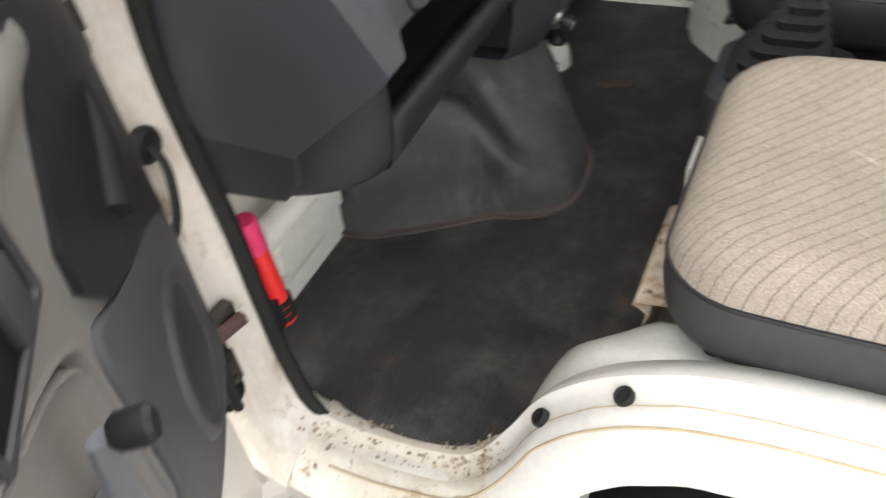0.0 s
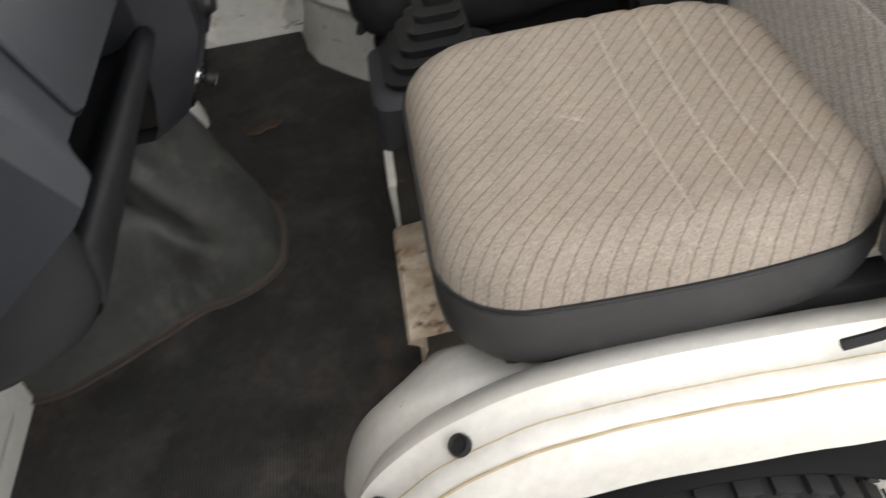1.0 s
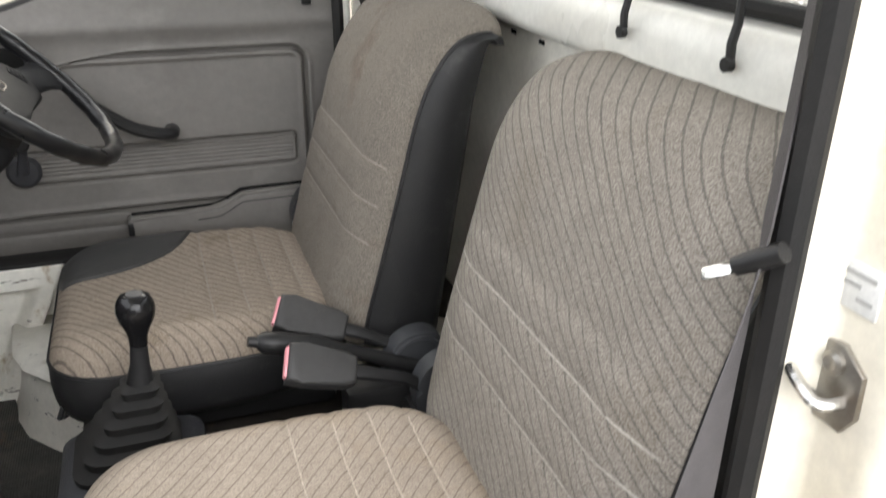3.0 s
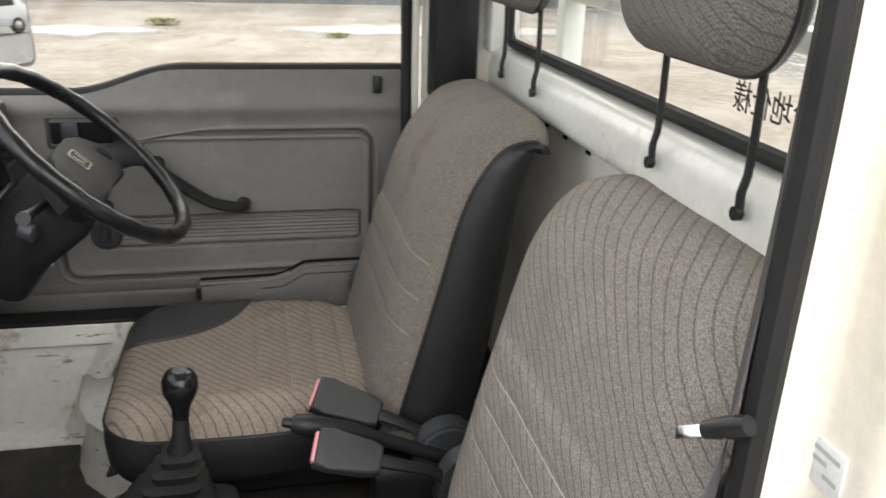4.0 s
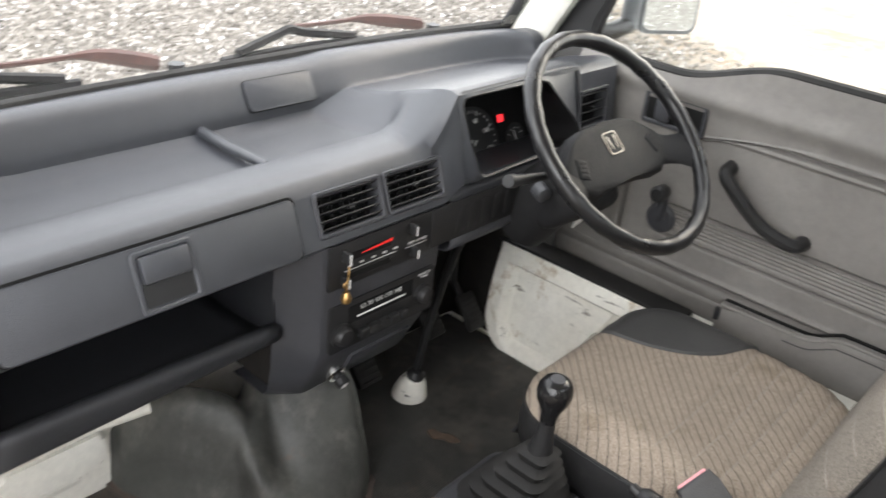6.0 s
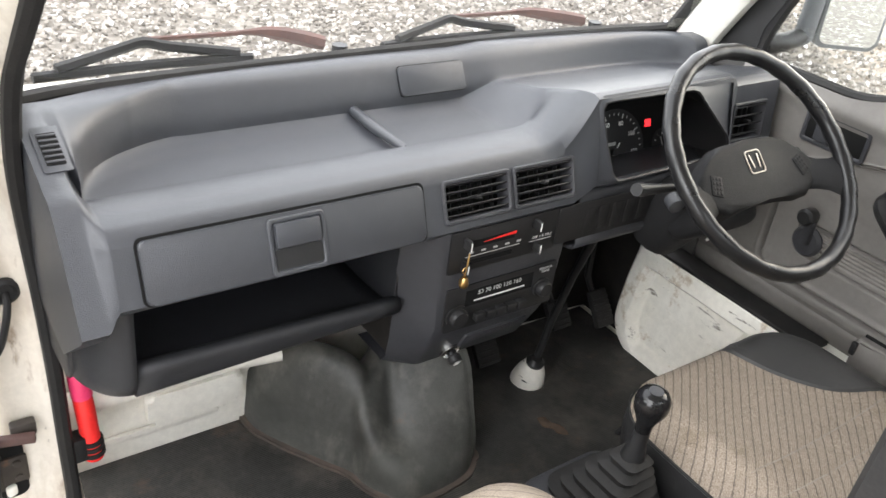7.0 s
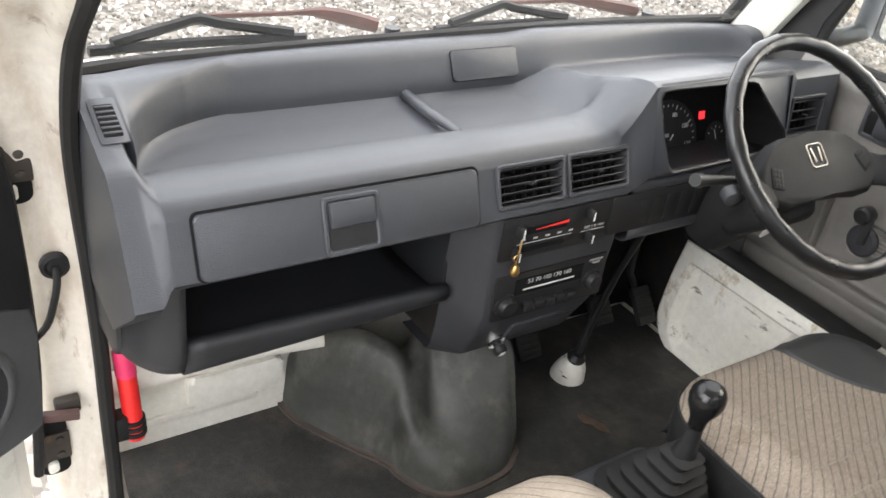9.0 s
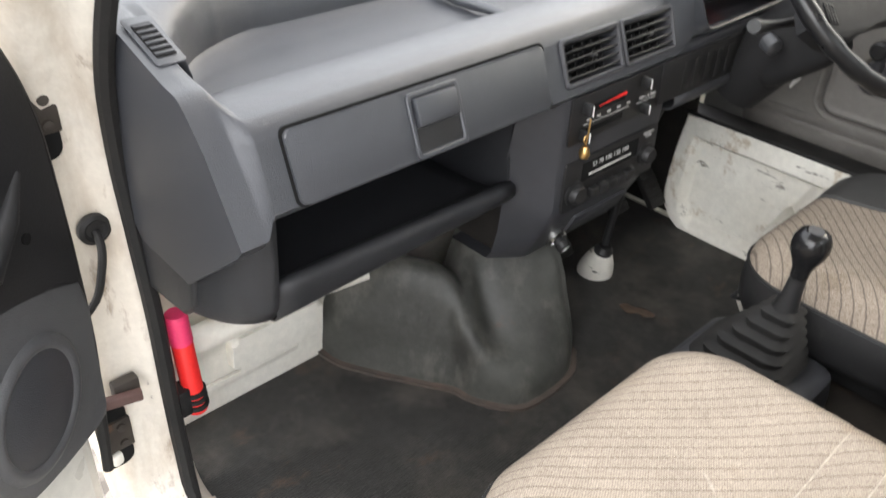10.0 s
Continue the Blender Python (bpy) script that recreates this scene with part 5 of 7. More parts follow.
def tray_corner(y):
    """The tray's rounded passenger end: its back wall sweeps forward to the front lip."""
    k = min(1, max(0, (-0.40 - y) / 0.156))
    xw = -0.236 + 0.124 * (1 - math.sqrt(max(0, 1 - k * k)))
    top = 1.167 - 0.036 * max(0, min(1, (xw + 0.236) / 0.15))
    lip = TRAY[6:]
    near = min(1, k * 2.5)
    return [(TRAY[0][0] + 0.05 * k, 1.163 + 0.006 * k), (-0.272 + 0.046 * k + (xw + 0.236) * 0.2, 1.167), (xw - 0.024 + 0.014 * near, top - 0.004), (xw - 0.016 + 0.012 * near, 1.118 + (top - 1.160) * 0.6), (xw + 0.004 * near, 1.093), (max(xw + 0.006, -0.106), 1.091)] + lip


def dash_profile(y):
    for (ya, a), (yb, b) in zip(SECTIONS, SECTIONS[1:]):
        if y <= yb:
            t = min(1, max(0, (y - ya) / (yb - ya)))
            a, b = a or tray_corner(y), b or tray_corner(yb)
            if ya == -0.556:
                b = a
            t = t * t * (3 - 2 * t)
            late = t
            if b is HOOD and a is TRAY:
                late = min(1, max(0, (y - 0.120) / (yb - 0.120)))
            mixed = [[(p[0] + (q[0] - p[0]) * k, p[1] + (q[1] - p[1]) * k) for p, q in zip(a, b)] for k in (t, late)]
            p, f = mixed[0][:10] + mixed[1][10:], mixed[1][9]
            if a is TRAY and y < 0.164:
                e = max(0, (y - 0.062) / 0.102)
                e = e ** 2.4 * (1.6 - 0.6 * e)
                for i in range(5, 10):
                    p[i] = (TRAY[i][0] + (HOOD[i][0] - TRAY[i][0]) * e, TRAY[i][1] + (HOOD[i][1] - TRAY[i][1]) * e)
            break
    if y > 0.40:
        k = min(1, max(0, (y - 0.40) / 0.19))
        k = 1 - math.sqrt(max(0, 1 - k * k)) if k < 0.98 else 0.9
        for i in range(5):
            p[i] = (HOOD[i][0] + (RIGHT[i][0] + 0.030 - HOOD[i][0]) * k, HOOD[i][1] + (RIGHT[i][1] - HOOD[i][1]) * k)
    bow = 0.026 * (1 - (y / 0.6) ** 2)
    p[0], p[1], p[2] = (p[0][0] - bow, p[0][1]), (p[1][0] - bow, p[1][1]), (p[2][0] - bow * 0.6, p[2][1])
    g = p[10]
    mid = [(f[0] + (g[0] - f[0]) * t, f[1] + (g[1] - f[1]) * t) for t in (0.05, 0.28, 0.80, 0.95)]
    p = p[:10] + mid + p[10:]
    body = smooth_path(p[:9], 3) + p[9:]
    return body


DASH_Y = sorted(set([round(v, 4) for v in span(-0.602, 0.625, 80)] + [round(v, 4) for v in span(-0.574, -0.40, 30)] + [round(v, 4) for v in span(0.06, 0.164, 14)] + [ -0.118, -0.006, 0.006, 0.118, 0.166, 0.480, 0.505, 0.592]))
PROFILES = {y: dash_profile(y) for y in DASH_Y}
NP = len(PROFILES[DASH_Y[0]])
FACE0 = NP - 7  # index of the face's first sub-step


def dash_skip(ya, yb, j):
    m = (ya + yb) / 2
    if FACE0 <= j <= FACE0 + 2 and 0.166 < m < 0.480 or FACE0 <= j <= FACE0 + 1 and (-0.118 < m < -0.006 or 0.006 < m < 0.118):
        return True
    return FACE0 + 1 <= j <= FACE0 + 1 and 0.505 < m < 0.592


dashboard = thing("dashboard", -0.1, 0, 1.0, "grey moulded plastic dashboard with an open parcel tray", "dashboard")
part("dash_shell", grid(lambda u, v: (PROFILES[u][v][0], u, PROFILES[u][v][1]), DASH_Y, list(range(NP)), skip=dash_skip), DASH, dashboard, "grey grained plastic dash top and face", sharp=44, thick=0.0)
# end caps
for ye in (-0.602, 0.625):
    bm = bmesh.new()
    bm.faces.new([bm.verts.new((x, ye, z)) for x, z in PROFILES[ye] + [(-0.20, 0.91 if ye < 0 else 1.0), (-0.26, 1.0)]])
    part("end_cap", bm, DASH, dashboard)
# rib across the tray
part("tray_rib", tube([(-0.250, -0.127, 1.104), (-0.245, -0.127, 1.104), (-0.18, -0.124, 1.100), (-0.104, -0.120, 1.100)], [0.004, 0.008, 0.0085, 0.006], 10), DASH, dashboard)
hp_ = [Vector((p[0], 0.025, p[1])) for p in PROFILES[min(DASH_Y, key=lambda q: abs(q - 0.025))] if -0.29 < p[0] < -0.24 and 1.105 < p[1] < 1.165]
hm = basis((hp_[0] + hp_[-1]) / 2 + Vector((0.0045, 0, -0.001)), (0, 1, 0), hp_[0] - hp_[-1])
part("hatch_gap", plate(round_rect(-0.0646, -0.0246, 0.0646, 0.0246, 0.0075), hm @ pose(0, 0, -0.001), 0.0025, 0), DEEP, dashboard)
part("speaker_hatch", plate(round_rect(-0.0635, -0.0235, 0.0635, 0.0235, 0.007), hm, 0.0045, 0.002), DASH, dashboard, "flush hatch in the dash wall")


def face_point(y, t):
    """A point of the dash face at y, t from its top (0) to its foot (1)."""
    p = PROFILES[min(DASH_Y, key=lambda q: abs(q - y))]
    f, g = p[NP - 7], p[NP - 3]
    f = (g[0] + (f[0] - g[0]) / 0.95, g[1] + (f[1] - g[1]) / 0.95)
    return Vector((f[0] + (g[0] - f[0]) * t, y, f[1] + (g[1] - f[1]) * t))


def air_vent(y0, y1, t0, t1, slats=5):
    """A louvred outlet sunk into the dash face."""
    a, b, c = face_point((y0 + y1) / 2, t0), face_point((y0 + y1) / 2, t1), None
    up = (a - b)
    h, w = up.length, y1 - y0
    m = basis((a + b) / 2, (0, 1, 0), up)
    v = part("air_vent", plate_ring(w / 2 + 0.001, h / 2 + 0.001, 0.006, m, 0.004, -0.03), DASH_DARK, dashboard, "louvred black air vent")
    part("vent_back", box((0, 0, -0.028), (w, h, 0.004), 0), DEEP, v).data.transform(m)
    for i in range(slats):
        yy = -h / 2 + h * (i + 0.5) / slats
        part("slat", box((0, yy, -0.006), (w - 0.003, 0.0022, 0.014), 0.0006, (-20, 0, 0)), BLACK, v).data.transform(m)
    for i in range(5):
        xx = -w / 2 + w * (i + 1) / 6
        part("fin", box((xx, 0, -0.018), (0.0016, h - 0.004, 0.008), 0), BLACK, v).data.transform(m)
    part("thumb_tab", box((0.0, 0.0, 0.001), (0.010, 0.005, 0.010), 0.0015), BLACK, v).data.transform(m)


def plate_ring(w, h, t, m, out, back):
    """A rectangular frame: rim t wide, standing out and reaching back."""
    bm = bmesh.new()
    rings = []
    for k, z in ((0.0, back), (0.0, out * 0.6), (0.2, out), (0.75, out), (1.0, out * 0.5), (1.0, back)):
        e = t * (k - 0.5)
        rings.append([tuple(m @ Vector((x, y, z))) for x, y in round_rect(-w + e, -h + e, w - e, h - e, max(0.001, 0.005 - e * 0.3), 3)])
    return loft(rings, True, False, bm)


air_vent(-0.118, -0.006, 0.05, 0.80)
air_vent(0.006, 0.118, 0.05, 0.80)
air_vent(0.505, 0.592, 0.28, 0.80, 4)
# demister grille on the passenger end
gm = basis((-0.142, -0.581, 1.1535), (0, 1, 0), (-1, 0, 0.36))
dv = part("demister", plate(round_rect(-0.012, -0.034, 0.019, 0.040, 0.003), gm, 0.0015, 0.0008), DASH, dashboard, "small slotted demister grille")
part("demister_hole", plate(round_rect(-0.007, -0.024, 0.014, 0.028, 0.002), gm @ pose(0, 0, 0.0017), 0.0008, 0), DEEP, dv)
for i in range(6):
    part("slat", box((0.0035, -0.019 + i * 0.0085, 0.003), (0.020, 0.0032, 0.002), 0.0005), DASH_DARK, dv).data.transform(gm)

# glove box lid
ga, gb_ = face_point(-0.34, 0.0), face_point(-0.34, 1.0)
gl = basis((ga + gb_) / 2, (0, 1, 0), ga - gb_)
GH = (ga - gb_).length / 2
lid = part("glove_box_lid", plate(round_rect(-0.188, -GH - 0.001, 0.186, GH + 0.002, 0.008), gl @ pose(0, 0, -0.004), 0.0085, 0.0035, 3), DASH, dashboard, "grey glove box lid")
part("lid_gap", plate(round_rect(-0.1915, -GH - 0.003, 0.1895, GH + 0.0055, 0.010), gl @ pose(0, 0, -0.002), 0.0028, 0), DEEP, dashboard)
part("latch_recess", plate_ring(0.035, 0.033, 0.006, gl @ pose(0.0, -0.002, 0.0045), 0.003, -0.004), DASH, lid)
# flat black plate paints the shade in the hollow below the latch
part("latch_hollow", plate(round_rect(-0.031, -0.029, 0.031, -0.004, 0.003), gl @ pose(0.0, -0.001, 0.0047), 0.0006, 0), BLACK, lid)
part("latch", box((0.0, 0.012, 0.0075), (0.060, 0.031, 0.010), 0.003), DASH, lid).data.transform(gl)


# parcel tray under the glove box
TRAY_BLACK = mat("black_tray_plastic", (0.027, 0.028, 0.031), 0.44, second=(0.020, 0.021, 0.023), scale=9, amount=0.7, grain=0.3, grain_scale=700, spec=0.35)


def parcel_tray():
    body = [(-0.21, 1.01), (-0.22, 0.93), (-0.21, 0.872), (-0.19, 0.862), (-0.085, 0.866), (-0.056, 0.882), (-0.046, 0.889), (-0.038, 0.889), (-0.034, 0.883), (-0.036, 0.874), (-0.050, 0.862), (-0.10, 0.852), (-0.20, 0.850)]
    sm = smooth_path(body, 3)
    rings = []
    for y in span(-0.535, -0.15, 12):
        k = (y + 0.15) / -0.385
        rings.append([(x, y, z + (0.010 * k if z > 0.875 and x > -0.1 else 0.0) - (0.012 * k if z < 0.8745 and (x > -0.18 or z < 0.856) and not (z > 0.855 and x < -0.06) else 0)) for x, z in sm])
    part("parcel_tray", loft(rings, False, False), TRAY_BLACK, dashboard, "open dark parcel tray with rounded lip", sharp=60, thick=0.003)
    end = []
    for k in span(0, 1, 10):
        a = k * math.pi / 2
        y = -0.535 - 0.060 * math.sin(a)
        xo = 0.10 * (1 - math.cos(a))
        end.append([(max(-0.25, min(x, 0.005) - xo * (1.0 if x > -0.15 else 0)), y, z) for x, z in smooth_path([(-0.02, 1.012), (-0.022, 0.97), (-0.024, 0.92), (-0.028, 0.886), (-0.035, 0.866), (-0.052, 0.848), (-0.10, 0.838), (-0.24, 0.835)], 3)])
    part("tray_end", loft(end, False, False), TRAY_BLACK, dashboard, sharp=60, thick=0.003)
    part("tray_end_wall", box((-0.12, -0.537, 0.95), (0.18, 0.004, 0.14), 0.001), TRAY_BLACK, dashboard)
    part("tray_side", plate([(-0.095, 0.912), (-0.19, 0.93), (-0.27, 1.02), (-0.27, 0.86), (-0.21, 0.832), (-0.13, 0.838), (-0.104, 0.866)], Matrix(((1, 0, 0, 0), (0, 0, -1, -0.586), (0, 1, 0, 0), (0, 0, 0, 1))), 0.012, 0.006, 3), TRAY_BLACK, dashboard)
    part("tray_divider", box((-0.13, -0.152, 0.94), (0.17, 0.004, 0.16), 0.001), TRAY_BLACK, dashboard)


parcel_tray()


# centre stack
def centre_stack():
    prof = [(0.010, 1.026), (0.010, 0.935), (0.008, 0.850), (-0.010, 0.810), (-0.044, 0.745), (-0.060, 0.735), (-0.16, 0.74)]
    outer = [(-0.03, 1.02), (-0.05, 0.92), (-0.055, 0.86), (-0.062, 0.80), (-0.075, 0.755), (-0.085, 0.74), (-0.16, 0.74)]
    rings = []
    for y, k in ((-0.160, 1.0), (-0.122, 0.06), (-0.114, 0.0), (0.120, 0.0), (0.127, 0.06), (0.143, 0.9), (0.147, 1.0)):
        rings.append([(a[0] + (b[0] - a[0]) * k, y + (0.02 * (1 - z_share(a[1])) if y < -0.11 else (-0.018 * (1 - z_share(a[1])) if y > 0.1 else 0)), a[1] + (b[1] - a[1]) * k) for a, b in zip(prof, outer)])
    st = part("centre_console", loft(rings, False, False), DASH_DARK, dashboard, "dark grey centre console", sharp=30)
    # black front plates, slightly proud of the stack
    fm = basis((0.0105, 0.0, 0.985), (0, 1, 0), (0, 0, 1))
    heater = part("heater_panel", plate(round_rect(-0.108, -0.034, 0.094, 0.034, 0.003), fm, 0.003, 0.001), BLACK, st, "black heater control panel")
    part("slider_slot", box((-0.035, 0.010, 0.0032), (0.085, 0.012, 0.0006), 0), DEEP, heater).data.transform(fm)
    part("warm_scale", plate([(-0.050, 0.0095), (0.010, 0.0110), (0.010, 0.0155), (-0.050, 0.0103)], fm @ pose(0, 0, 0.0034), 0.0006, 0), RED, heater, "red temperature wedge")
    part("scale_line", box((-0.03, -0.010, 0.0034), (0.10, 0.0009, 0.0006), 0), DULL_PRINT, heater).data.transform(fm)
    part("slider_slot", box((-0.035, -0.020, 0.0032), (0.085, 0.008, 0.0006), 0), DEEP, heater).data.transform(fm)
    part("scale_line", box((0.062, -0.012, 0.0034), (0.045, 0.0009, 0.0006), 0), DULL_PRINT, heater).data.transform(fm)
    for i in range(5):
        part("symbol", box((-0.070 + i * 0.022, -0.004, 0.0034), (0.008, 0.0032, 0.0006), 0.0003), DULL_PRINT, heater).data.transform(fm)
    text("fan_scale", "OFF  I  II  MAX", 0.0062, fm @ pose(0.064, -0.006, 0.0036), DULL_PRINT, heater)
    for sx, sy in ((-0.083, 0.016), (-0.083, -0.022), (0.045, 0.020), (0.052, -0.020)):
        kn = part("slider_knob", box((sx, sy, 0.010), (0.0075, 0.017, 0.016), 0.003), BLACK, heater)
        kn.data.transform(fm)
        part("knob_mark", box((sx + 0.0, sy, 0.0185), (0.0018, 0.014, 0.001), 0.0003), WHITE, kn).data.transform(fm)
    # black band of switch blanks running on to the driver's side
    bm_ = basis((0.0125, 0.21, 0.986), (0, 1, 0), (0, 0, 1))
    band = part("switch_panel", plate(round_rect(-0.118, -0.030, 0.125, 0.034, 0.004), bm_, 0.003, 0.001), BLACK, st, "black panel of blanked switches")
    for i in range(5):
        part("switch_blank", plate(round_rect(-0.011, -0.022, 0.011, 0.022, 0.003), bm_ @ pose(-0.050 + i * 0.030, 0.0, 0.003), 0.0007, 0.0004), BLACK, band)
    # radio
    rm = basis((0.0095, 0.004, 0.884), (0, 1, 0), (-0.02, 0, 1)) @ Matrix.Diagonal((1.16, 1.06, 1, 1))
    radio = part("radio", plate(round_rect(-0.092, -0.036, 0.092, 0.036, 0.003), rm, 0.004, 0.0015), BLACK, st, "black push-button car radio")
    part("dial_window", box((-0.005, 0.014, 0.0042), (0.112, 0.026, 0.0008), 0), DEEP, radio).data.transform(rm)
    text("dial_numbers", "53 70 100 130 160", 0.0095, rm @ pose(-0.006, 0.020, 0.0048), DULL_PRINT, radio)
    part("dial_line", box((-0.005, 0.008, 0.0046), (0.085, 0.0024, 0.0006), 0), WHITE, radio).data.transform(rm)
    text("tone_label", "MONITOR\nTONE", 0.0052, rm @ pose(0.072, 0.026, 0.0046), DULL_PRINT, radio)
    for sx, r in ((-0.073, 0.0135), (0.070, 0.0125)):
        kn = part("radio_knob", lathe([(r, 0.0), (r, 0.008), (r * 0.85, 0.013), (r * 0.8, 0.014), (0.001, 0.0138)], rm @ pose(sx, -0.004 if sx > 0 else -0.010, 0.004), 24), BLACK, radio)
        part("knob_ring", lathe([(r * 1.25, 0.0), (r * 1.25, 0.004), (r * 1.05, 0.005)], rm @ pose(sx, -0.004 if sx > 0 else -0.010, 0.0035), 24), BLACK, radio)
    for i in range(5):
        part("preset_button", box((-0.037 + i * 0.0175, -0.020, 0.008), (0.0155, 0.013, 0.012), 0.002), BLACK, radio).data.transform(rm)
    # ash tray and lighter
    am = basis((-0.020, 0.02, 0.790), (0, 1, 0), (0.45, 0, 1))
    part("ash_tray", plate(round_rect(-0.055, -0.019, 0.072, 0.019, 0.004), am, 0.005, 0.002), DASH_DARK, st, "dark ash tray front")
    lm = basis((-0.036, -0.042, 0.762), (0, 1, 0), (0.5, 0, 1))
    lt = part("cigarette_lighter", lathe([(0.0185, -0.004), (0.0187, 0.005), (0.0150, 0.008), (0.0125, 0.001)], lm, 24), CHROME, st, "chrome-rimmed cigarette lighter")
    part("lighter_knob", lathe([(0.0085, 0.0), (0.0085, 0.012), (0.0115, 0.014), (0.0115, 0.024), (0.0095, 0.0265), (0.001, 0.0265)], lm, 20), BLACK, lt)
    part("lighter_mark", box((0, 0, 0.0268), (0.009, 0.011, 0.0006), 0.0002), WHITE, lt).data.transform(lm)


def z_share(z):
    return max(0.0, min(1.0, (z - 0.74) / 0.28))


centre_stack()


# brass charm hanging from the heater slider
kt = thing("key_charm", 0.024, -0.086, 0.945, "small brass bell charm hanging on a cord from a heater slider", "charm")
part("cord", tube(smooth_path([(0.026, -0.083, 0.990), (0.027, -0.085, 0.972), (0.026, -0.086, 0.953)], 3), 0.0012, 6), BRASS, kt)
part("bell", lathe([(0.001, 0.010), (0.004, 0.009), (0.0065, 0.004), (0.0075, -0.002), (0.006, -0.007), (0.001, -0.008)], pose(0.026, -0.086, 0.942), 16), BRASS, kt)
part("ring", tube([(0.026 + 0.0, -0.086 + 0.005 * math.cos(q), 0.962 + 0.005 * math.sin(q)) for q in span(0, 6.283, 16)], 0.001, 6), BRASS, kt)


# instrument cluster
def cluster():
    cm = basis((-0.118, 0.31, 1.085), (0, 1, 0), (-0.30, 0, 1))
    cl = part("instrument_panel", plate(round_rect(-0.16, -0.135, 0.19, 0.050, 0.01), cm @ pose(0, 0, -0.004), 0.004, 0), DEEP, dashboard, "black instrument panel with one red warning lamp lit")
    # slant-sided opening in the dash face, its rim and the walls running back to the panel
    a0, a1 = face_point(0.323, 0.0), face_point(0.323, 1.0)
    om = basis((a0 + a1) / 2, (0, 1, 0), a0 - a1)
    shape = [(-0.152, 0.050), (-0.143, 0.061), (0.050, 0.058), (0.066, 0.054), (0.150, -0.032), (0.153, -0.045), (0.150, -0.062), (-0.112, -0.066), (-0.124, -0.056), (-0.140, -0.005)]
    def at_angle(poly, a):
        d = Vector((math.cos(a), math.sin(a)))
        best = 0.05
        for (x0, y0), (x1, y1) in zip(poly, poly[1:] + poly[:1]):
            ex, ey = x1 - x0, y1 - y0
            det = d.x * -ey + ex * d.y
            if abs(det) > 1e-9:
                t = (x0 * -ey + ex * y0) / det
                k = (d.x * y0 - d.y * x0) / det
                if t > 0 and -1e-6 <= k <= 1 + 1e-6:
                    best = t
        return d.x * best, d.y * best
    angles = [2 * math.pi * i / 96 for i in range(96)]
    hole = [at_angle(shape, q) for q in angles]
    rect = [at_angle([(-0.160, -0.071), (0.160, -0.071), (0.160, 0.071), (-0.160, 0.071)], q) for q in angles]
    deep = [at_angle([(-0.150, -0.120), (0.175, -0.120), (0.175, 0.046), (-0.150, 0.046)], q) for q in angles]
    rings = [[tuple(om @ Vector((x, y, -0.004))) for x, y in rect], [tuple(om @ Vector((x * 1.05, y * 1.07, 0.0015))) for x, y in hole], [tuple(om @ Vector((x * 1.015, y * 1.02, 0.003))) for x, y in hole]]
    part("cluster_rim", loft(rings, True, False), DASH, dashboard, sharp=50)
    part("cluster_hood", loft([[tuple(om @ Vector((x * 1.015, y * 1.02, 0.003))) for x, y in hole], [tuple(om @ Vector((x * 0.985, y * 0.98, 0.001))) for x, y in hole], [tuple(cm @ Vector((x, y, 0.0))) for x, y in deep]], True, False), BLACK, dashboard, sharp=40)

    def dial(cx, cy, r, a0, a1, n, long, sub):
        for i in range(n + 1):
            q = radians(a0 + (a1 - a0) * i / n)
            big = i % sub == 0
            l = long if big else long * 0.55
            p = pose(cx + (r - l / 2) * math.cos(q), cy + (r - l / 2) * math.sin(q), 0.001, 0, 0, math.degrees(q))
            part("tick", box((0, 0, 0), (l, 0.0016 if big else 0.001, 0.0005), 0), WHITE, cl).data.transform(cm @ p)
    sx, sy = 0.004, -0.060
    part("speed_dial", lathe([(0.074, 0.0002), (0.074, 0.0006), (0.001, 0.0006)], cm @ pose(sx, sy, 0), 40), BLACK, cl)
    dial(sx, sy, 0.067, 225, -45, 28, 0.008, 4)
    for k, v in enumerate(("0", "20", "40", "60", "80", "100", "120", "140")):
        q = radians(225 - 270 * k / 7)
        text("speed_number", v, 0.0112, cm @ pose(sx + 0.050 * math.cos(q), sy + 0.050 * math.sin(q), 0.0012), WHITE, cl)
    text("speed_unit", "km/h", 0.006, cm @ pose(sx, sy - 0.034, 0.0012), DULL_PRINT, cl)
    part("needle", box((0.018, 0, 0), (0.074, 0.0020, 0.001), 0), WHITE, cl).data.transform(cm @ pose(sx, sy, 0.004, 0, 0, 232))
    part("needle_hub", lathe([(0.007, 0), (0.007, 0.005), (0.001, 0.006)], cm @ pose(sx, sy, 0.001), 16), BLACK, cl)
    part("odometer", box((sx - 0.008, sy + 0.014, 0.001), (0.024, 0.006, 0.0008), 0), DULL_PRINT, cl).data.transform(cm)
    part("fuel_dial", lathe([(0.026, 0.0002), (0.026, 0.0006), (0.001, 0.0006)], cm @ pose(0.126, -0.060, 0), 30), BLACK, cl)
    dial(0.126, -0.064, 0.022, 150, 30, 4, 0.004, 2)
    part("fuel_needle", box((0.008, 0, 0), (0.022, 0.0014, 0.001), 0), WHITE, cl).data.transform(cm @ pose(0.126, -0.066, 0.003, 0, 0, 108))
    part("warning_lamp", box((0.088, -0.020, 0.001), (0.014, 0.013, 0.0015), 0.0006), LAMP_RED, cl, "lit red warning lamp").data.transform(cm)


cluster()


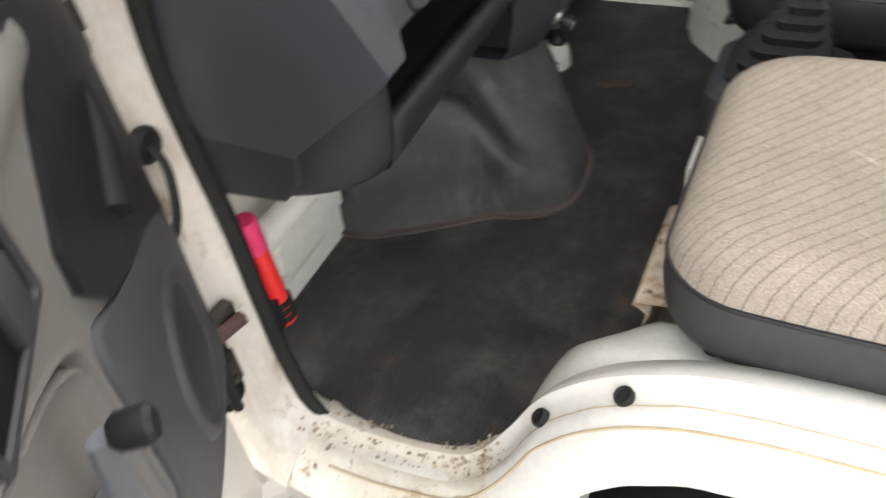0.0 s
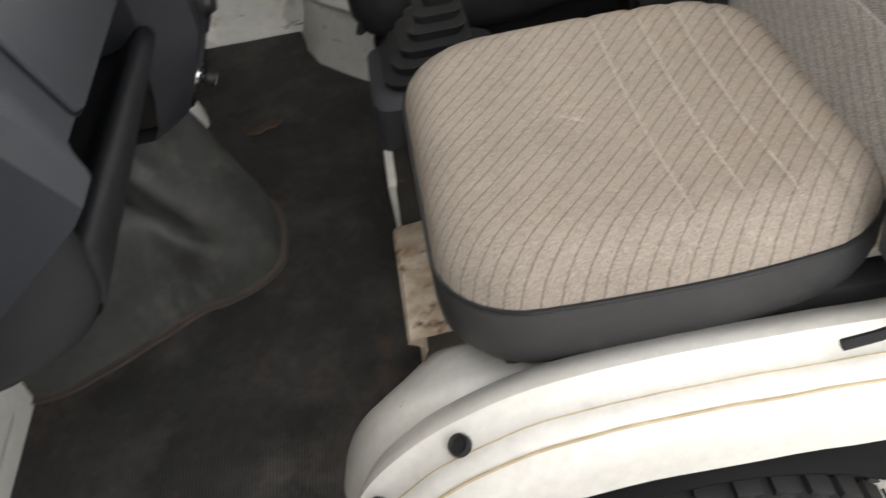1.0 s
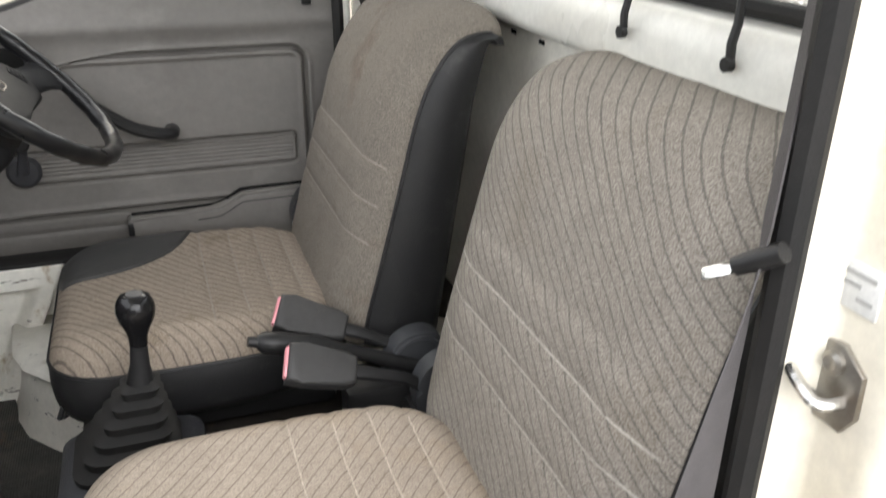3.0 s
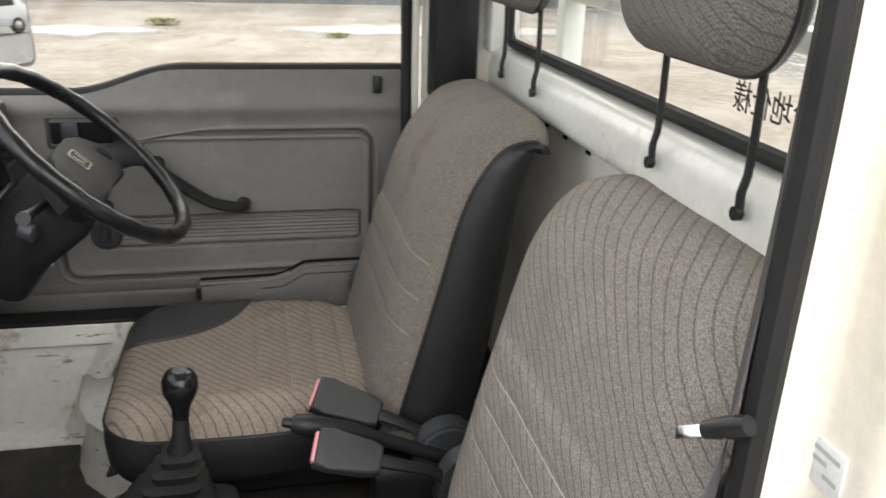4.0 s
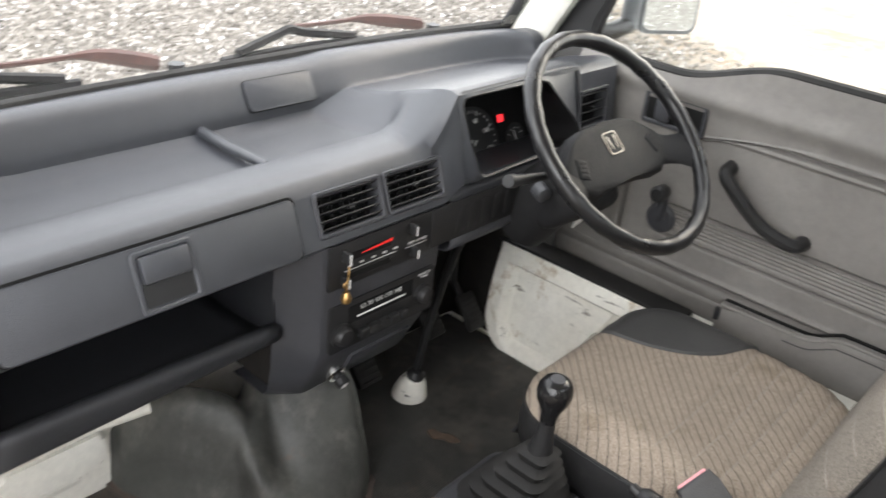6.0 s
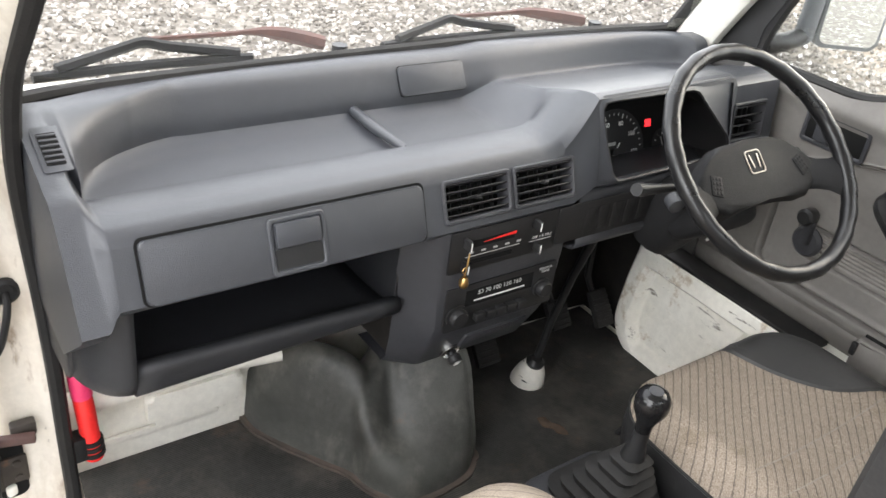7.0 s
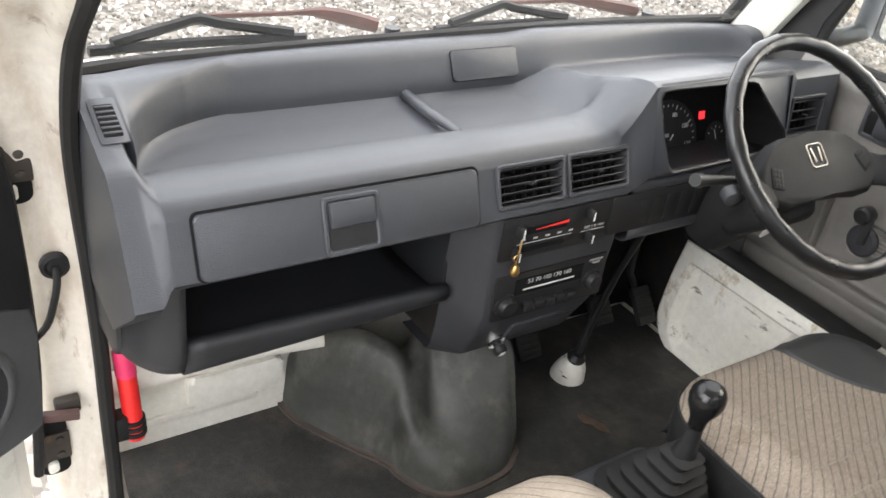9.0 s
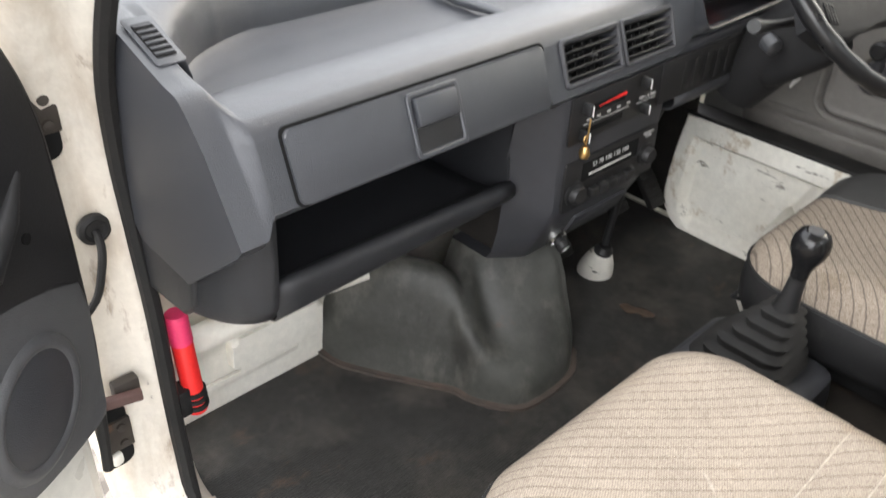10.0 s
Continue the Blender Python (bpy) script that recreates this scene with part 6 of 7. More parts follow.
# steering wheel
def steering_wheel():
    C = Vector((0.162, 0.343, 1.126))
    nrm = Vector((math.cos(radians(46.5)), -0.03, math.sin(radians(46.5)))).normalized()
    m = Matrix.Translation(C) @ nrm.to_track_quat("Z", "Y").to_matrix().to_4x4()
    right = Vector((0, 1, 0)) - nrm * nrm.y
    m = basis(C, right, nrm.cross(right))
    sw = thing("steering_wheel", *C, "black two-spoke steering wheel with a worn rim", "steering wheel")
    gloss = mat("worn_black_rim", (0.008, 0.008, 0.009), 0.30, second=(0.012, 0.012, 0.012), scale=30, grain=0.1, grain_scale=300, coat=0.1, spec=0.35)
    pts = [m @ Vector((0.177 * math.cos(a), 0.177 * math.sin(a), 0)) for a in [2 * math.pi * k / 72 for k in range(72)]]
    rings = []
    for k in range(73):
        a = 2 * math.pi * k / 72
        grip = 0.0125 + 0.0008 * math.sin(a * 24)
        rings.append([tuple(m @ Vector(((0.177 + grip * math.cos(b)) * math.cos(a), (0.177 + grip * math.cos(b)) * math.sin(a), grip * math.sin(b) * 1.05))) for b in [2 * math.pi * j / 12 for j in range(12)]])
    part("rim", loft(rings, True, False), gloss, sw, "shiny worn black rim", sharp=80)
    # hub pad: a wide downward-flaring shape that becomes the two spokes
    pad = [(-0.056, 0.040), (0.0, 0.0405), (0.056, 0.040), (0.082, 0.026), (0.120, 0.004), (0.138, -0.022), (0.118, -0.050), (0.090, -0.066), (0.05, -0.060), (0.0, -0.057), (-0.05, -0.060), (-0.090, -0.066), (-0.118, -0.050), (-0.138, -0.022), (-0.120, 0.004), (-0.082, 0.026)]
    hub = mat("matt_black_hub", (0.011, 0.011, 0.012), 0.62, second=(0.015, 0.015, 0.015), scale=20, grain=0.3, grain_scale=500, spec=0.18)
    pd = part("hub_pad", plate(pad, m @ pose(0, 0.0, -0.052), 0.034, 0.010, 3), hub, sw, "soft black hub pad", sharp=60)
    for s in (-1, 1):
        dirv = Vector((s * 0.90, -0.42, 0)).normalized()
        wide = Vector((-dirv.y, dirv.x, 0))
        rings = []
        for c, w, th in (((s * 0.085, -0.016, -0.036), 0.036, 0.014), ((s * 0.112, -0.028, -0.032), 0.031, 0.013), ((s * 0.132, -0.038, -0.024), 0.027, 0.011), ((s * 0.148, -0.046, -0.014), 0.029, 0.010), ((s * 0.160, -0.053, -0.006), 0.036, 0.010), ((s * 0.170, -0.058, -0.001), 0.046, 0.008)):
            rings.append([tuple(m @ (Vector(c) + wide * w * math.cos(q) * (1 if abs(math.cos(q)) < 0.8 else 0.97) + Vector((0, 0, th * math.sin(q))))) for q in [2 * math.pi * k / 16 for k in range(16)]])
        part("spoke", loft(rings), hub, sw)
        hp = part("horn_pad", box((s * 0.098, -0.018, -0.018), (0.022, 0.032, 0.004), 0.002, (0, 0, s * 20)), hub, pd)
        hp.data.transform(m)
        for i in range(3):
            for j in range(4):
                d = box((-0.006 + i * 0.006, -0.011 + j * 0.0072, 0.0022), (0.0035, 0.0045, 0.0009), 0.0003)
                part("nub", d, hub, hp).data.transform(m @ pose(s * 0.098, -0.018, -0.018, 0, 0, s * 20))
    # plain badge: a bright rounded frame with upright shapes
    bm_ = m @ pose(0, 0.004, -0.0175)
    bg = part("badge", plate_ring(0.0165, 0.0175, 0.002, bm_, 0.001, -0.001), STEEL, pd, "chrome badge shape")
    for bx, bw, tilt in ((-0.0075, 0.0035, 8), (0.0075, 0.0035, -8)):
        part("badge_bar", box((bx, 0.001, 0.0006), (bw * 0.8, 0.022, 0.001), 0.0003, (0, 0, tilt)), STEEL, bg).data.transform(bm_)
    part("column_cover", tube([m @ Vector((0, 0.0, -0.045)), m @ Vector((0, -0.004, -0.085)), m @ Vector((0, -0.01, -0.17)), m @ Vector((0, -0.02, -0.26))], [0.036, 0.050, 0.056, 0.056], 16), hub, sw, "black plastic column cover")
    shroud = part("column_shroud", box((0, -0.022, -0.135), (0.100, 0.100, 0.130), 0.024, (8, 0, 0), 3), hub, sw, "boxy black column shroud")
    shroud.data.transform(m)
    part("ignition_lock", lathe([(0.0135, -0.01), (0.0135, 0.010), (0.010, 0.012), (0.001, 0.012)], basis((0.076, 0.277, 1.024), (0.35, 1, 0), (0.3, 0, 1)), 20), HINGE_GREY, sw, "dull grey ignition lock")
    st = part("stalk", tube([m @ Vector((-0.05, 0.0, -0.085)), m @ Vector((-0.11, 0.006, -0.080)), m @ Vector((-0.165, 0.01, -0.068)), m @ Vector((-0.20, 0.012, -0.058))], [0.007, 0.006, 0.008, 0.009], 10), BLACK, sw, "black indicator stalk")
    part("stalk_cap", tube([m @ Vector((-0.196, 0.012, -0.060)), m @ Vector((-0.212, 0.013, -0.054))], [0.0105, 0.0095], 12), BLACK, st)
    part("stalk", tube([m @ Vector((0.05, 0.0, -0.085)), m @ Vector((0.12, 0.006, -0.080)), m @ Vector((0.17, 0.012, -0.066))], [0.007, 0.006, 0.008], 10), BLACK, sw)
    tag = single("paper_tag", box((0.075, 0.415, 0.936), (0.004, 0.03, 0.028), 0.0005, (10, 20, 5)), WHITE, "small white paper tag hanging below the column", "tag")
    part("knee_panel", loft([[(x - 0.03 * max(0, (y - 0.34) / 0.27), y, z) for x, z in smooth_path([(0.000, 1.034), (0.009, 1.0), (0.013, 0.960), (0.017, 0.948), (0.014, 0.938), (0.004, 0.931), (-0.03, 0.926), (-0.12, 0.92)], 2)] for y in span(0.140, 0.61, 8)], False, False), DASH_DARK, dashboard, "dark grey knee panel below the instruments", thick=0.003, sharp=30)


steering_wheel()


# engine cover hump, pedals, boot
def front_hump():
    """A moulded cover: a box at the passenger's feet, a valley, and a low nose that ramps up under the console."""
    F = FLOOR_Z + 0.008
    columns = [
        [(-0.335, -0.268, F), (-0.336, -0.266, 0.52), (-0.337, -0.263, 0.56), (-0.338, -0.258, 0.595), (-0.340, -0.248, 0.615), (-0.342, -0.23, 0.610), (-0.343, -0.20, 0.57)],
        [(-0.290, -0.264, F), (-0.292, -0.259, 0.52), (-0.295, -0.254, 0.565), (-0.298, -0.246, 0.605), (-0.305, -0.232, 0.632), (-0.318, -0.212, 0.628), (-0.335, -0.18, 0.57)],
        [(-0.221, -0.228, F), (-0.224, -0.222, 0.52), (-0.228, -0.215, 0.58), (-0.234, -0.205, 0.635), (-0.244, -0.189, 0.668), (-0.264, -0.164, 0.660), (-0.30, -0.13, 0.575)],
        [(-0.158, -0.190, F), (-0.163, -0.183, 0.52), (-0.170, -0.173, 0.58), (-0.178, -0.162, 0.635), (-0.190, -0.146, 0.666), (-0.215, -0.122, 0.656), (-0.26, -0.09, 0.575)],
        [(-0.125, -0.168, F), (-0.130, -0.163, 0.52), (-0.137, -0.155, 0.575), (-0.146, -0.146, 0.622), (-0.162, -0.127, 0.648), (-0.190, -0.105, 0.640), (-0.25, -0.07, 0.60)],
        [(-0.105, -0.159, F), (-0.109, -0.156, 0.52), (-0.113, -0.153, 0.558), (-0.117, -0.148, 0.592), (-0.132, -0.130, 0.620), (-0.168, -0.100, 0.632), (-0.25, -0.05, 0.64)],
        [(-0.070, -0.152, F), (-0.074, -0.149, 0.525), (-0.084, -0.144, 0.560), (-0.103, -0.132, 0.586), (-0.132, -0.108, 0.612), (-0.18, -0.07, 0.645), (-0.24, -0.04, 0.70)],
        [(-0.015, -0.115, F), (-0.022, -0.112, 0.507), (-0.048, -0.105, 0.535), (-0.100, -0.092, 0.560), (-0.140, -0.075, 0.604), (-0.19, -0.05, 0.664), (-0.24, -0.03, 0.72)],
        [(-0.003, -0.060, F), (-0.011, -0.059, 0.502), (-0.038, -0.057, 0.533), (-0.085, -0.053, 0.570), (-0.125, -0.047, 0.616), (-0.165, -0.037, 0.670), (-0.22, -0.02, 0.72)],
        [(-0.010, 0.010, F), (-0.016, 0.011, 0.507), (-0.034, 0.012, 0.540), (-0.066, 0.014, 0.580), (-0.092, 0.016, 0.625), (-0.125, 0.018, 0.672), (-0.20, 0.015, 0.72)],
        [(-0.035, 0.050, F), (-0.039, 0.050, 0.512), (-0.051, 0.050, 0.546), (-0.068, 0.050, 0.585), (-0.083, 0.050, 0.628), (-0.108, 0.050, 0.672), (-0.18, 0.045, 0.72)],
        [(-0.075, 0.066, F), (-0.079, 0.066, 0.512), (-0.087, 0.066, 0.550), (-0.098, 0.066, 0.588), (-0.110, 0.066, 0.628), (-0.135, 0.064, 0.675), (-0.20, 0.06, 0.72)],
        [(-0.340, 0.075, F), (-0.340, 0.074, 0.52), (-0.340, 0.072, 0.56), (-0.340, 0.070, 0.60), (-0.340, 0.068, 0.64), (-0.340, 0.06, 0.68), (-0.340, 0.05, 0.72)]]
    bands = [smooth_path([c[k] for c in columns], 6) for k in range(7)]
    rings = []
    for i in range(len(bands[0])):
        col = smooth_path([b[i] for b in bands], 5)
        rings.append([tuple(Vector(p) + Vector((0.0022, -0.0016, 0.0012)) * noise.noise(Vector(p) * 26) * min(1, j / 3)) for j, p in enumerate(col)])
    h = thing("heater_cover", -0.18, -0.1, FLOOR_Z, "grey-black moulded rubber cover over the hump below the dash", "cover")
    part("cover_skin", loft(rings, False, False), COVER, h, sharp=50)
    foot = [Vector(r[0]) for r in rings]
    flange = []
    for i, p in enumerate(foot):
        d = foot[min(i + 1, len(foot) - 1)] - foot[max(i - 1, 0)]
        out = Vector((-d.y, d.x, 0)).normalized() * -1
        w = 0.010 + 0.002 * noise.noise(Vector((i * 0.3, 0, 0)))
        flange.append([tuple(p + Vector((0, 0, 0.003))), tuple(p + out * w * 0.5 + Vector((0, 0, 0.001))), tuple(p + out * w + Vector((0, 0, 0.002))), tuple(p + out * w + Vector((0, 0, -0.0035)))])
    part("cover_flange", loft(flange, False, False), FLANGE, h, "turned-out rubber flange on the mat", sharp=50)


front_hump()


def pedals():
    p = thing("pedal_set", -0.26, 0.35, FLOOR_Z, "worn black foot pedals below the column", "pedals")
    for y, z, x in ((0.18, 0.575, -0.19), (0.40, 0.575, -0.22), (0.535, 0.552, -0.22)):
        pad = part("pedal_pad", box((x, y, z), (0.016, 0.055 if y < 0.5 else 0.05, 0.062 if y < 0.5 else 0.085), 0.004, (0, -38, 0)), RUBBER, p, "ribbed rubber pedal pad")
        for k in range(5):
            part("rib", box((0.009, 0, -0.024 + k * 0.012), (0.004, 0.046, 0.004), 0.001), RUBBER, pad).data.transform(pose(x, y, z, 0, -38, 0))
        part("pedal_arm", tube([(x - 0.01, y, z), (x - 0.05, y - 0.01, z + 0.06), (x - 0.06, y - 0.01, z + 0.25)], 0.008, 8), BLACK, p)
    s = thing("steering_boot", -0.165, 0.30, FLOOR_Z, "white plastic boot at the foot of the steering shaft", "boot")
    part("boot", lathe([(0.037, 0.0), (0.036, 0.012), (0.030, 0.036), (0.022, 0.054), (0.016, 0.060)], Matrix.Translation((-0.175, 0.300, FLOOR_Z)) @ pose(0, 0, 0, 0, 12, 0), 20), CHIPPED, s)
    part("collar", lathe([(0.018, 0.054), (0.020, 0.064), (0.012, 0.074)], Matrix.Translation((-0.175, 0.300, FLOOR_Z)) @ pose(0, 0, 0, 0, 12, 0), 16), BLACK, s)
    part("shaft", tube([(-0.165, 0.305, 0.53), (-0.163, 0.322, 0.62), (-0.160, 0.351, 0.72), (-0.10, 0.350, 0.93)], [0.008, 0.008, 0.008, 0.012], 10), BLACK, s)
    single("dry_leaf", plate([(p[0], p[1]) for p in smooth_path([(-0.034, 0.0), (-0.022, 0.012), (-0.006, 0.006), (0.012, 0.014), (0.036, 0.003), (0.016, -0.008), (0.004, -0.004), (-0.016, -0.012), (-0.034, 0.0)], 3)[:-1]], pose(-0.035, 0.25, FLOOR_Z + 0.006, 4, 6, 25), 0.003, 0.001), mat("dry_leaf", (0.10, 0.066, 0.045), 0.9, second=(0.05, 0.035, 0.025), scale=60), "curled brown dry leaf on the mat", "leaf")


pedals()


# hazard flare clipped to the front post
def hazard_flare():
    f = thing("hazard_flare", -0.228, -0.56, 0.59, "red hazard flare tube in black clips on the front post", "flare")
    part("tube", lathe([(0.012, 0.0), (0.0145, 0.003), (0.0145, 0.125), (0.013, 0.128), (0.013, 0.132)], pose(-0.228, -0.558, 0.593, 3, 0, 0), 20), RED, f)
    part("cap", lathe([(0.0155, 0.128), (0.0155, 0.170), (0.0135, 0.175), (0.001, 0.176)], pose(-0.228, -0.558, 0.593, 3, 0, 0), 20), PINK, f, "pinkish red cap")
    for z in (0.014, 0.026, 0.038):
        part("clip_band", lathe([(0.0155, z - 0.004), (0.0178, z - 0.003), (0.0178, z + 0.003), (0.0155, z + 0.004)], pose(-0.228, -0.558, 0.593, 3, 0, 0), 20), RUBBER, f)
    part("bracket", box((-0.228, -0.580, 0.625), (0.028, 0.02, 0.045), 0.003), BLACK, f)


hazard_flare()


# front post fittings: cable grommet, check strap, hinges
def post_fittings():
    g = thing("cable_grommet", -0.243, -0.639, 0.92, "black rubber grommet with a cable in the front post", "grommet")
    part("grommet", lathe([(0.019, -0.004), (0.019, 0.003), (0.014, 0.006), (0.010, 0.002), (0.001, 0.002)], basis((-0.238, -0.639, 0.920), (0, 1, 0), (0, 0, 1)), 20), RUBBER, g)
    part("cable", tube(smooth_path([(-0.236, -0.639, 0.918), (-0.222, -0.641, 0.905), (-0.216, -0.648, 0.88), (-0.218, -0.662, 0.84), (-0.235, -0.69, 0.80)], 4), 0.005, 8), RUBBER, g)
    c = thing("check_strap", -0.225, -0.65, 0.687, "rusty steel door check strap", "check strap")
    part("bracket", box((-0.228, -0.648, 0.692), (0.016, 0.034, 0.024), 0.003), HINGE_STEEL, c)
    part("strap", box((-0.215, -0.670, 0.688), (0.012, 0.07, 0.014), 0.002, (0, 0, -15)), WIPER_RUST, c)
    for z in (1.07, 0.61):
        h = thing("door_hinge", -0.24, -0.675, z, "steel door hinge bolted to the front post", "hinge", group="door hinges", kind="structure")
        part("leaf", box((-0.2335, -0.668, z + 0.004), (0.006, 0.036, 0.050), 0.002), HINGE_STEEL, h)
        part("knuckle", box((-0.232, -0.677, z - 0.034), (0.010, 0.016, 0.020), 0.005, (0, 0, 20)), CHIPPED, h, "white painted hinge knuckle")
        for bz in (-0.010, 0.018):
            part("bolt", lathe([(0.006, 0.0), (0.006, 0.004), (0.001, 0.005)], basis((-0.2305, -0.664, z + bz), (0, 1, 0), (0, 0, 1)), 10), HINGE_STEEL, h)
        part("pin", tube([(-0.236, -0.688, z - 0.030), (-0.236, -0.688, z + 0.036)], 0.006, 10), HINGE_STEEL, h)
        # dark plate on the jamb paints the shade of the hinge recess
        part("pocket", plate(round_rect(-0.022, -0.052, 0.020, 0.056, 0.014), basis((-0.2385, -0.672, z), (0, 1, 0), (0, 0, 1)), 0.003, 0.001), DEEP, h, "dark plate painted as the shaded recess behind the hinge")


post_fittings()


# ---- doors ----
def door(side, m):
    """A cab door in its own plane: x along the car from the hinge, z up, and y outward from the trim face. m sets it in its place."""
    d = thing("door_driver" if side > 0 else "door_passenger", *m.translation, ("closed driver's door with warm grey trim and a wound-up window" if side > 0 else "open passenger door with grey and black trim"), "door", kind="structure")

    def place(name, bm, material, parent=d, label="", **kw):
        ob = part(name, bm, material, parent, label, **kw)
        ob.data.transform(m)
        if m.determinant() < 0:
            ob.data.flip_normals()
        return ob

    def rounded(dx, dz, r):
        """Depth inside a box from the depths to its sides, with corners of radius r."""
        return r - math.hypot(r - dx, r - dz) if dx < r and dz < r else min(dx, dz)

    def trim(u, v):
        x = 0.13 + u * 0.84
        top = 1.160 + 0.047 * (lambda t: t * t * (3 - 2 * t))(max(0, min(1, (x - 0.33) / 0.20)))
        z = 0.786 + v * (top - 0.786)
        y = 0.012 * max(0, (z - 1.12) / 0.09) ** 2 - 0.010 * math.exp(-((z - 1.135) / 0.02) ** 2)
        # pressed field with a rounded groove round it
        left = 0.285 + (0.22 * max(0, (z - 0.99) / 0.095) ** 2.2 if z > 0.99 else 0)
        e = rounded(min(x - left, 0.888 - x), min(z - 0.797, 1.083 - z), 0.030)
        y += 0.013 * math.exp(-((e + 0.002) / 0.0032) ** 2) - 0.006 * math.exp(-((e - 0.0075) / 0.0045) ** 2) - 0.003 * math.exp(-((e + 0.011) / 0.004) ** 2)
        y += 0.002 * (1 if e > 0.004 else 0)
        if 0.34 < x < 0.866:
            q = rounded(min(x - 0.345, 0.866 - x), min(z - 0.858, 0.918 - z), 0.012)
            if q > 0:
                y += 0.003 + 0.0013 * math.sin(z * 2 * math.pi / 0.0075) * min(1, q / 0.006)
            y += 0.007 * math.exp(-(q / 0.0028) ** 2) - 0.003 * math.exp(-((q - 0.006) / 0.003) ** 2)
        return (x, y, z)
    place("trim_panel", grid(trim, span(0, 1, 280), span(0, 1, 250)), TRIM, label="warm grey moulded door trim", sharp=60)
    place("trim_top_edge", tube([(x, 0.02, trim((x - 0.13) / 0.84, 1)[2]) for x in span(0.13, 0.97, 40)], 0.010, 8), RUBBER)
    place("outer_skin", grid(lambda u, v: (0.02 + u * 0.97, 0.075 - 0.03 * max(0, v - 0.75), 0.48 + v * (0.66 if u < 0.25 else 0.665 if u < 0.45 else 0.70)), span(0, 1, 10), span(0, 1, 8)), PAINT_CLEAN, thick=0.002)
    place("inner_panel", box((0.50, 0.040, 0.60), (0.96, 0.055, 0.24), 0.012), PAINT_CLEAN)
    place("hinge_edge", box((0.034, 0.045, 0.82), (0.07, 0.055, 0.66), 0.01), PAINT)
    # dark cover at the hinge end
    place("kick_cover", plate(([(0.05, 0.70), (0.140, 0.70), (0.140, 0.95), (0.140, 1.158), (0.05, 1.158)] if side > 0 else [(-0.020, 0.885), (0.06, 0.922), (0.127, 0.944), (0.205, 0.978), (0.245, 1.02), (0.240, 1.05), (0.165, 1.11), (0.150, 1.158), (0.012, 1.158), (-0.005, 1.119), (-0.016, 1.062), (-0.020, 0.97)]), Matrix(((1, 0, 0, 0), (0, 0, 1, 0.0 if side > 0 else -0.006), (0, 1, 0, 0), (0, 0, 0, 1))), 0.02, 0.0), TRIM_DARK if side > 0 else BLACK)
    place("lower_trim", grid(lambda u, v: (0.13 + u * 0.84, 0.004 + 0.02 * (1 - v) ** 2 + 0.004 * math.exp(-((v - 0.72) / 0.05) ** 2) + 0.005 * math.exp(-((v - 0.98) / 0.04) ** 2), (0.69 + v * 0.10 if side > 0 else 0.735 + 0.025 * u + v * (0.055 - 0.025 * u))), span(0, 1, 8), span(0, 1, 24)), TRIM, label="grooved lower edge of the trim", thick=0.002)
    # map pocket
    pk = [(0.53, 0.722), (0.53, 0.778), (0.54, 0.786), (0.69, 0.789), (0.715, 0.797), (0.74, 0.811), (0.765, 0.815), (0.93, 0.816), (0.93, 0.708), (0.60, 0.712)]
    if side > 0:
        place("map_pocket", plate(pk, Matrix(((1, 0, 0, 0), (0, 0, -1, 0.002), (0, 1, 0, 0), (0, 0, 0, 1))), 0.034, 0.008, 3), TRIM, label="moulded map pocket", sharp=50)
        place("pocket_clip", box((0.535, -0.035, 0.766), (0.010, 0.008, 0.026), 0.002), BLACK)
        lip = smooth_path([(0.538, 0.788), (0.62, 0.789), (0.69, 0.791), (0.715, 0.799), (0.74, 0.813), (0.765, 0.817), (0.93, 0.818)], 4)
        # near-black bar paints the shade inside the open pocket
        place("pocket_mouth", tube([(x, -0.012, z) for x, z in lip], 0.0035, 6), DEEP, label="dark bar painted as the shaded mouth of the map pocket")
        place("pocket_lip", tube([(x, -0.031, z - 0.003) for x, z in lip], 0.0035, 8), TRIM)
        # raised dark tube paints the shaded line below the lip
        place("pocket_groove", tube([(x, -0.0325, z - 0.020) for x, z in lip[6:]], 0.0014, 6), TRIM_DARK)
    # opener in its bezel
    place("opener_bezel", plate_ring(0.060, 0.027, 0.008, Matrix(((1, 0, 0, 0.346), (0, 0, -1, -0.001), (0, 1, 0, 1.092), (0, 0, 0, 1))), 0.004, -0.01), DASH_DARK, label="dark door opener bezel")
    place("opener_well", box((0.346, 0.0, 1.092), (0.116, 0.004, 0.050), 0.001), DEEP)
    place("opener_lever", box((0.325, -0.006, 1.092), (0.030, 0.010, 0.040), 0.003), DASH_DARK)
    # pull handle
    place("pull_handle", tube(smooth_path([(0.475, 0.005, 1.030), (0.480, -0.030, 1.022), (0.51, -0.040, 1.000), (0.56, -0.042, 0.965), (0.60, -0.040, 0.950), (0.628, -0.030, 0.944), (0.632, 0.005, 0.944)], 4), 0.0115, 10, flat=1.2), BLACK, label="black pull handle")
    # window winder
    wx, wz, kx, kz = (0.368, 0.888, 0.010, 0.068) if side > 0 else (0.368, 0.945, 0.007, 0.093)
    w = place("window_winder", lathe([(0.030, 0.004), (0.030, 0.008), (0.024, 0.014), (0.001, 0.016)], Matrix(((1, 0, 0, wx), (0, 0, -1, 0.004), (0, 1, 0, wz), (0, 0, 0, 1))), 24), DASH_DARK if side > 0 else PLASTIC_GREY, label="window winder")
    place("winder_arm", tube([(wx, -0.016, wz), (wx + kx * 0.5, -0.022, wz + kz * 0.5), (wx + kx, -0.030, wz + kz)], [0.013, 0.010, 0.009], 10, flat=0.6), DASH_DARK if side > 0 else PLASTIC_GREY)
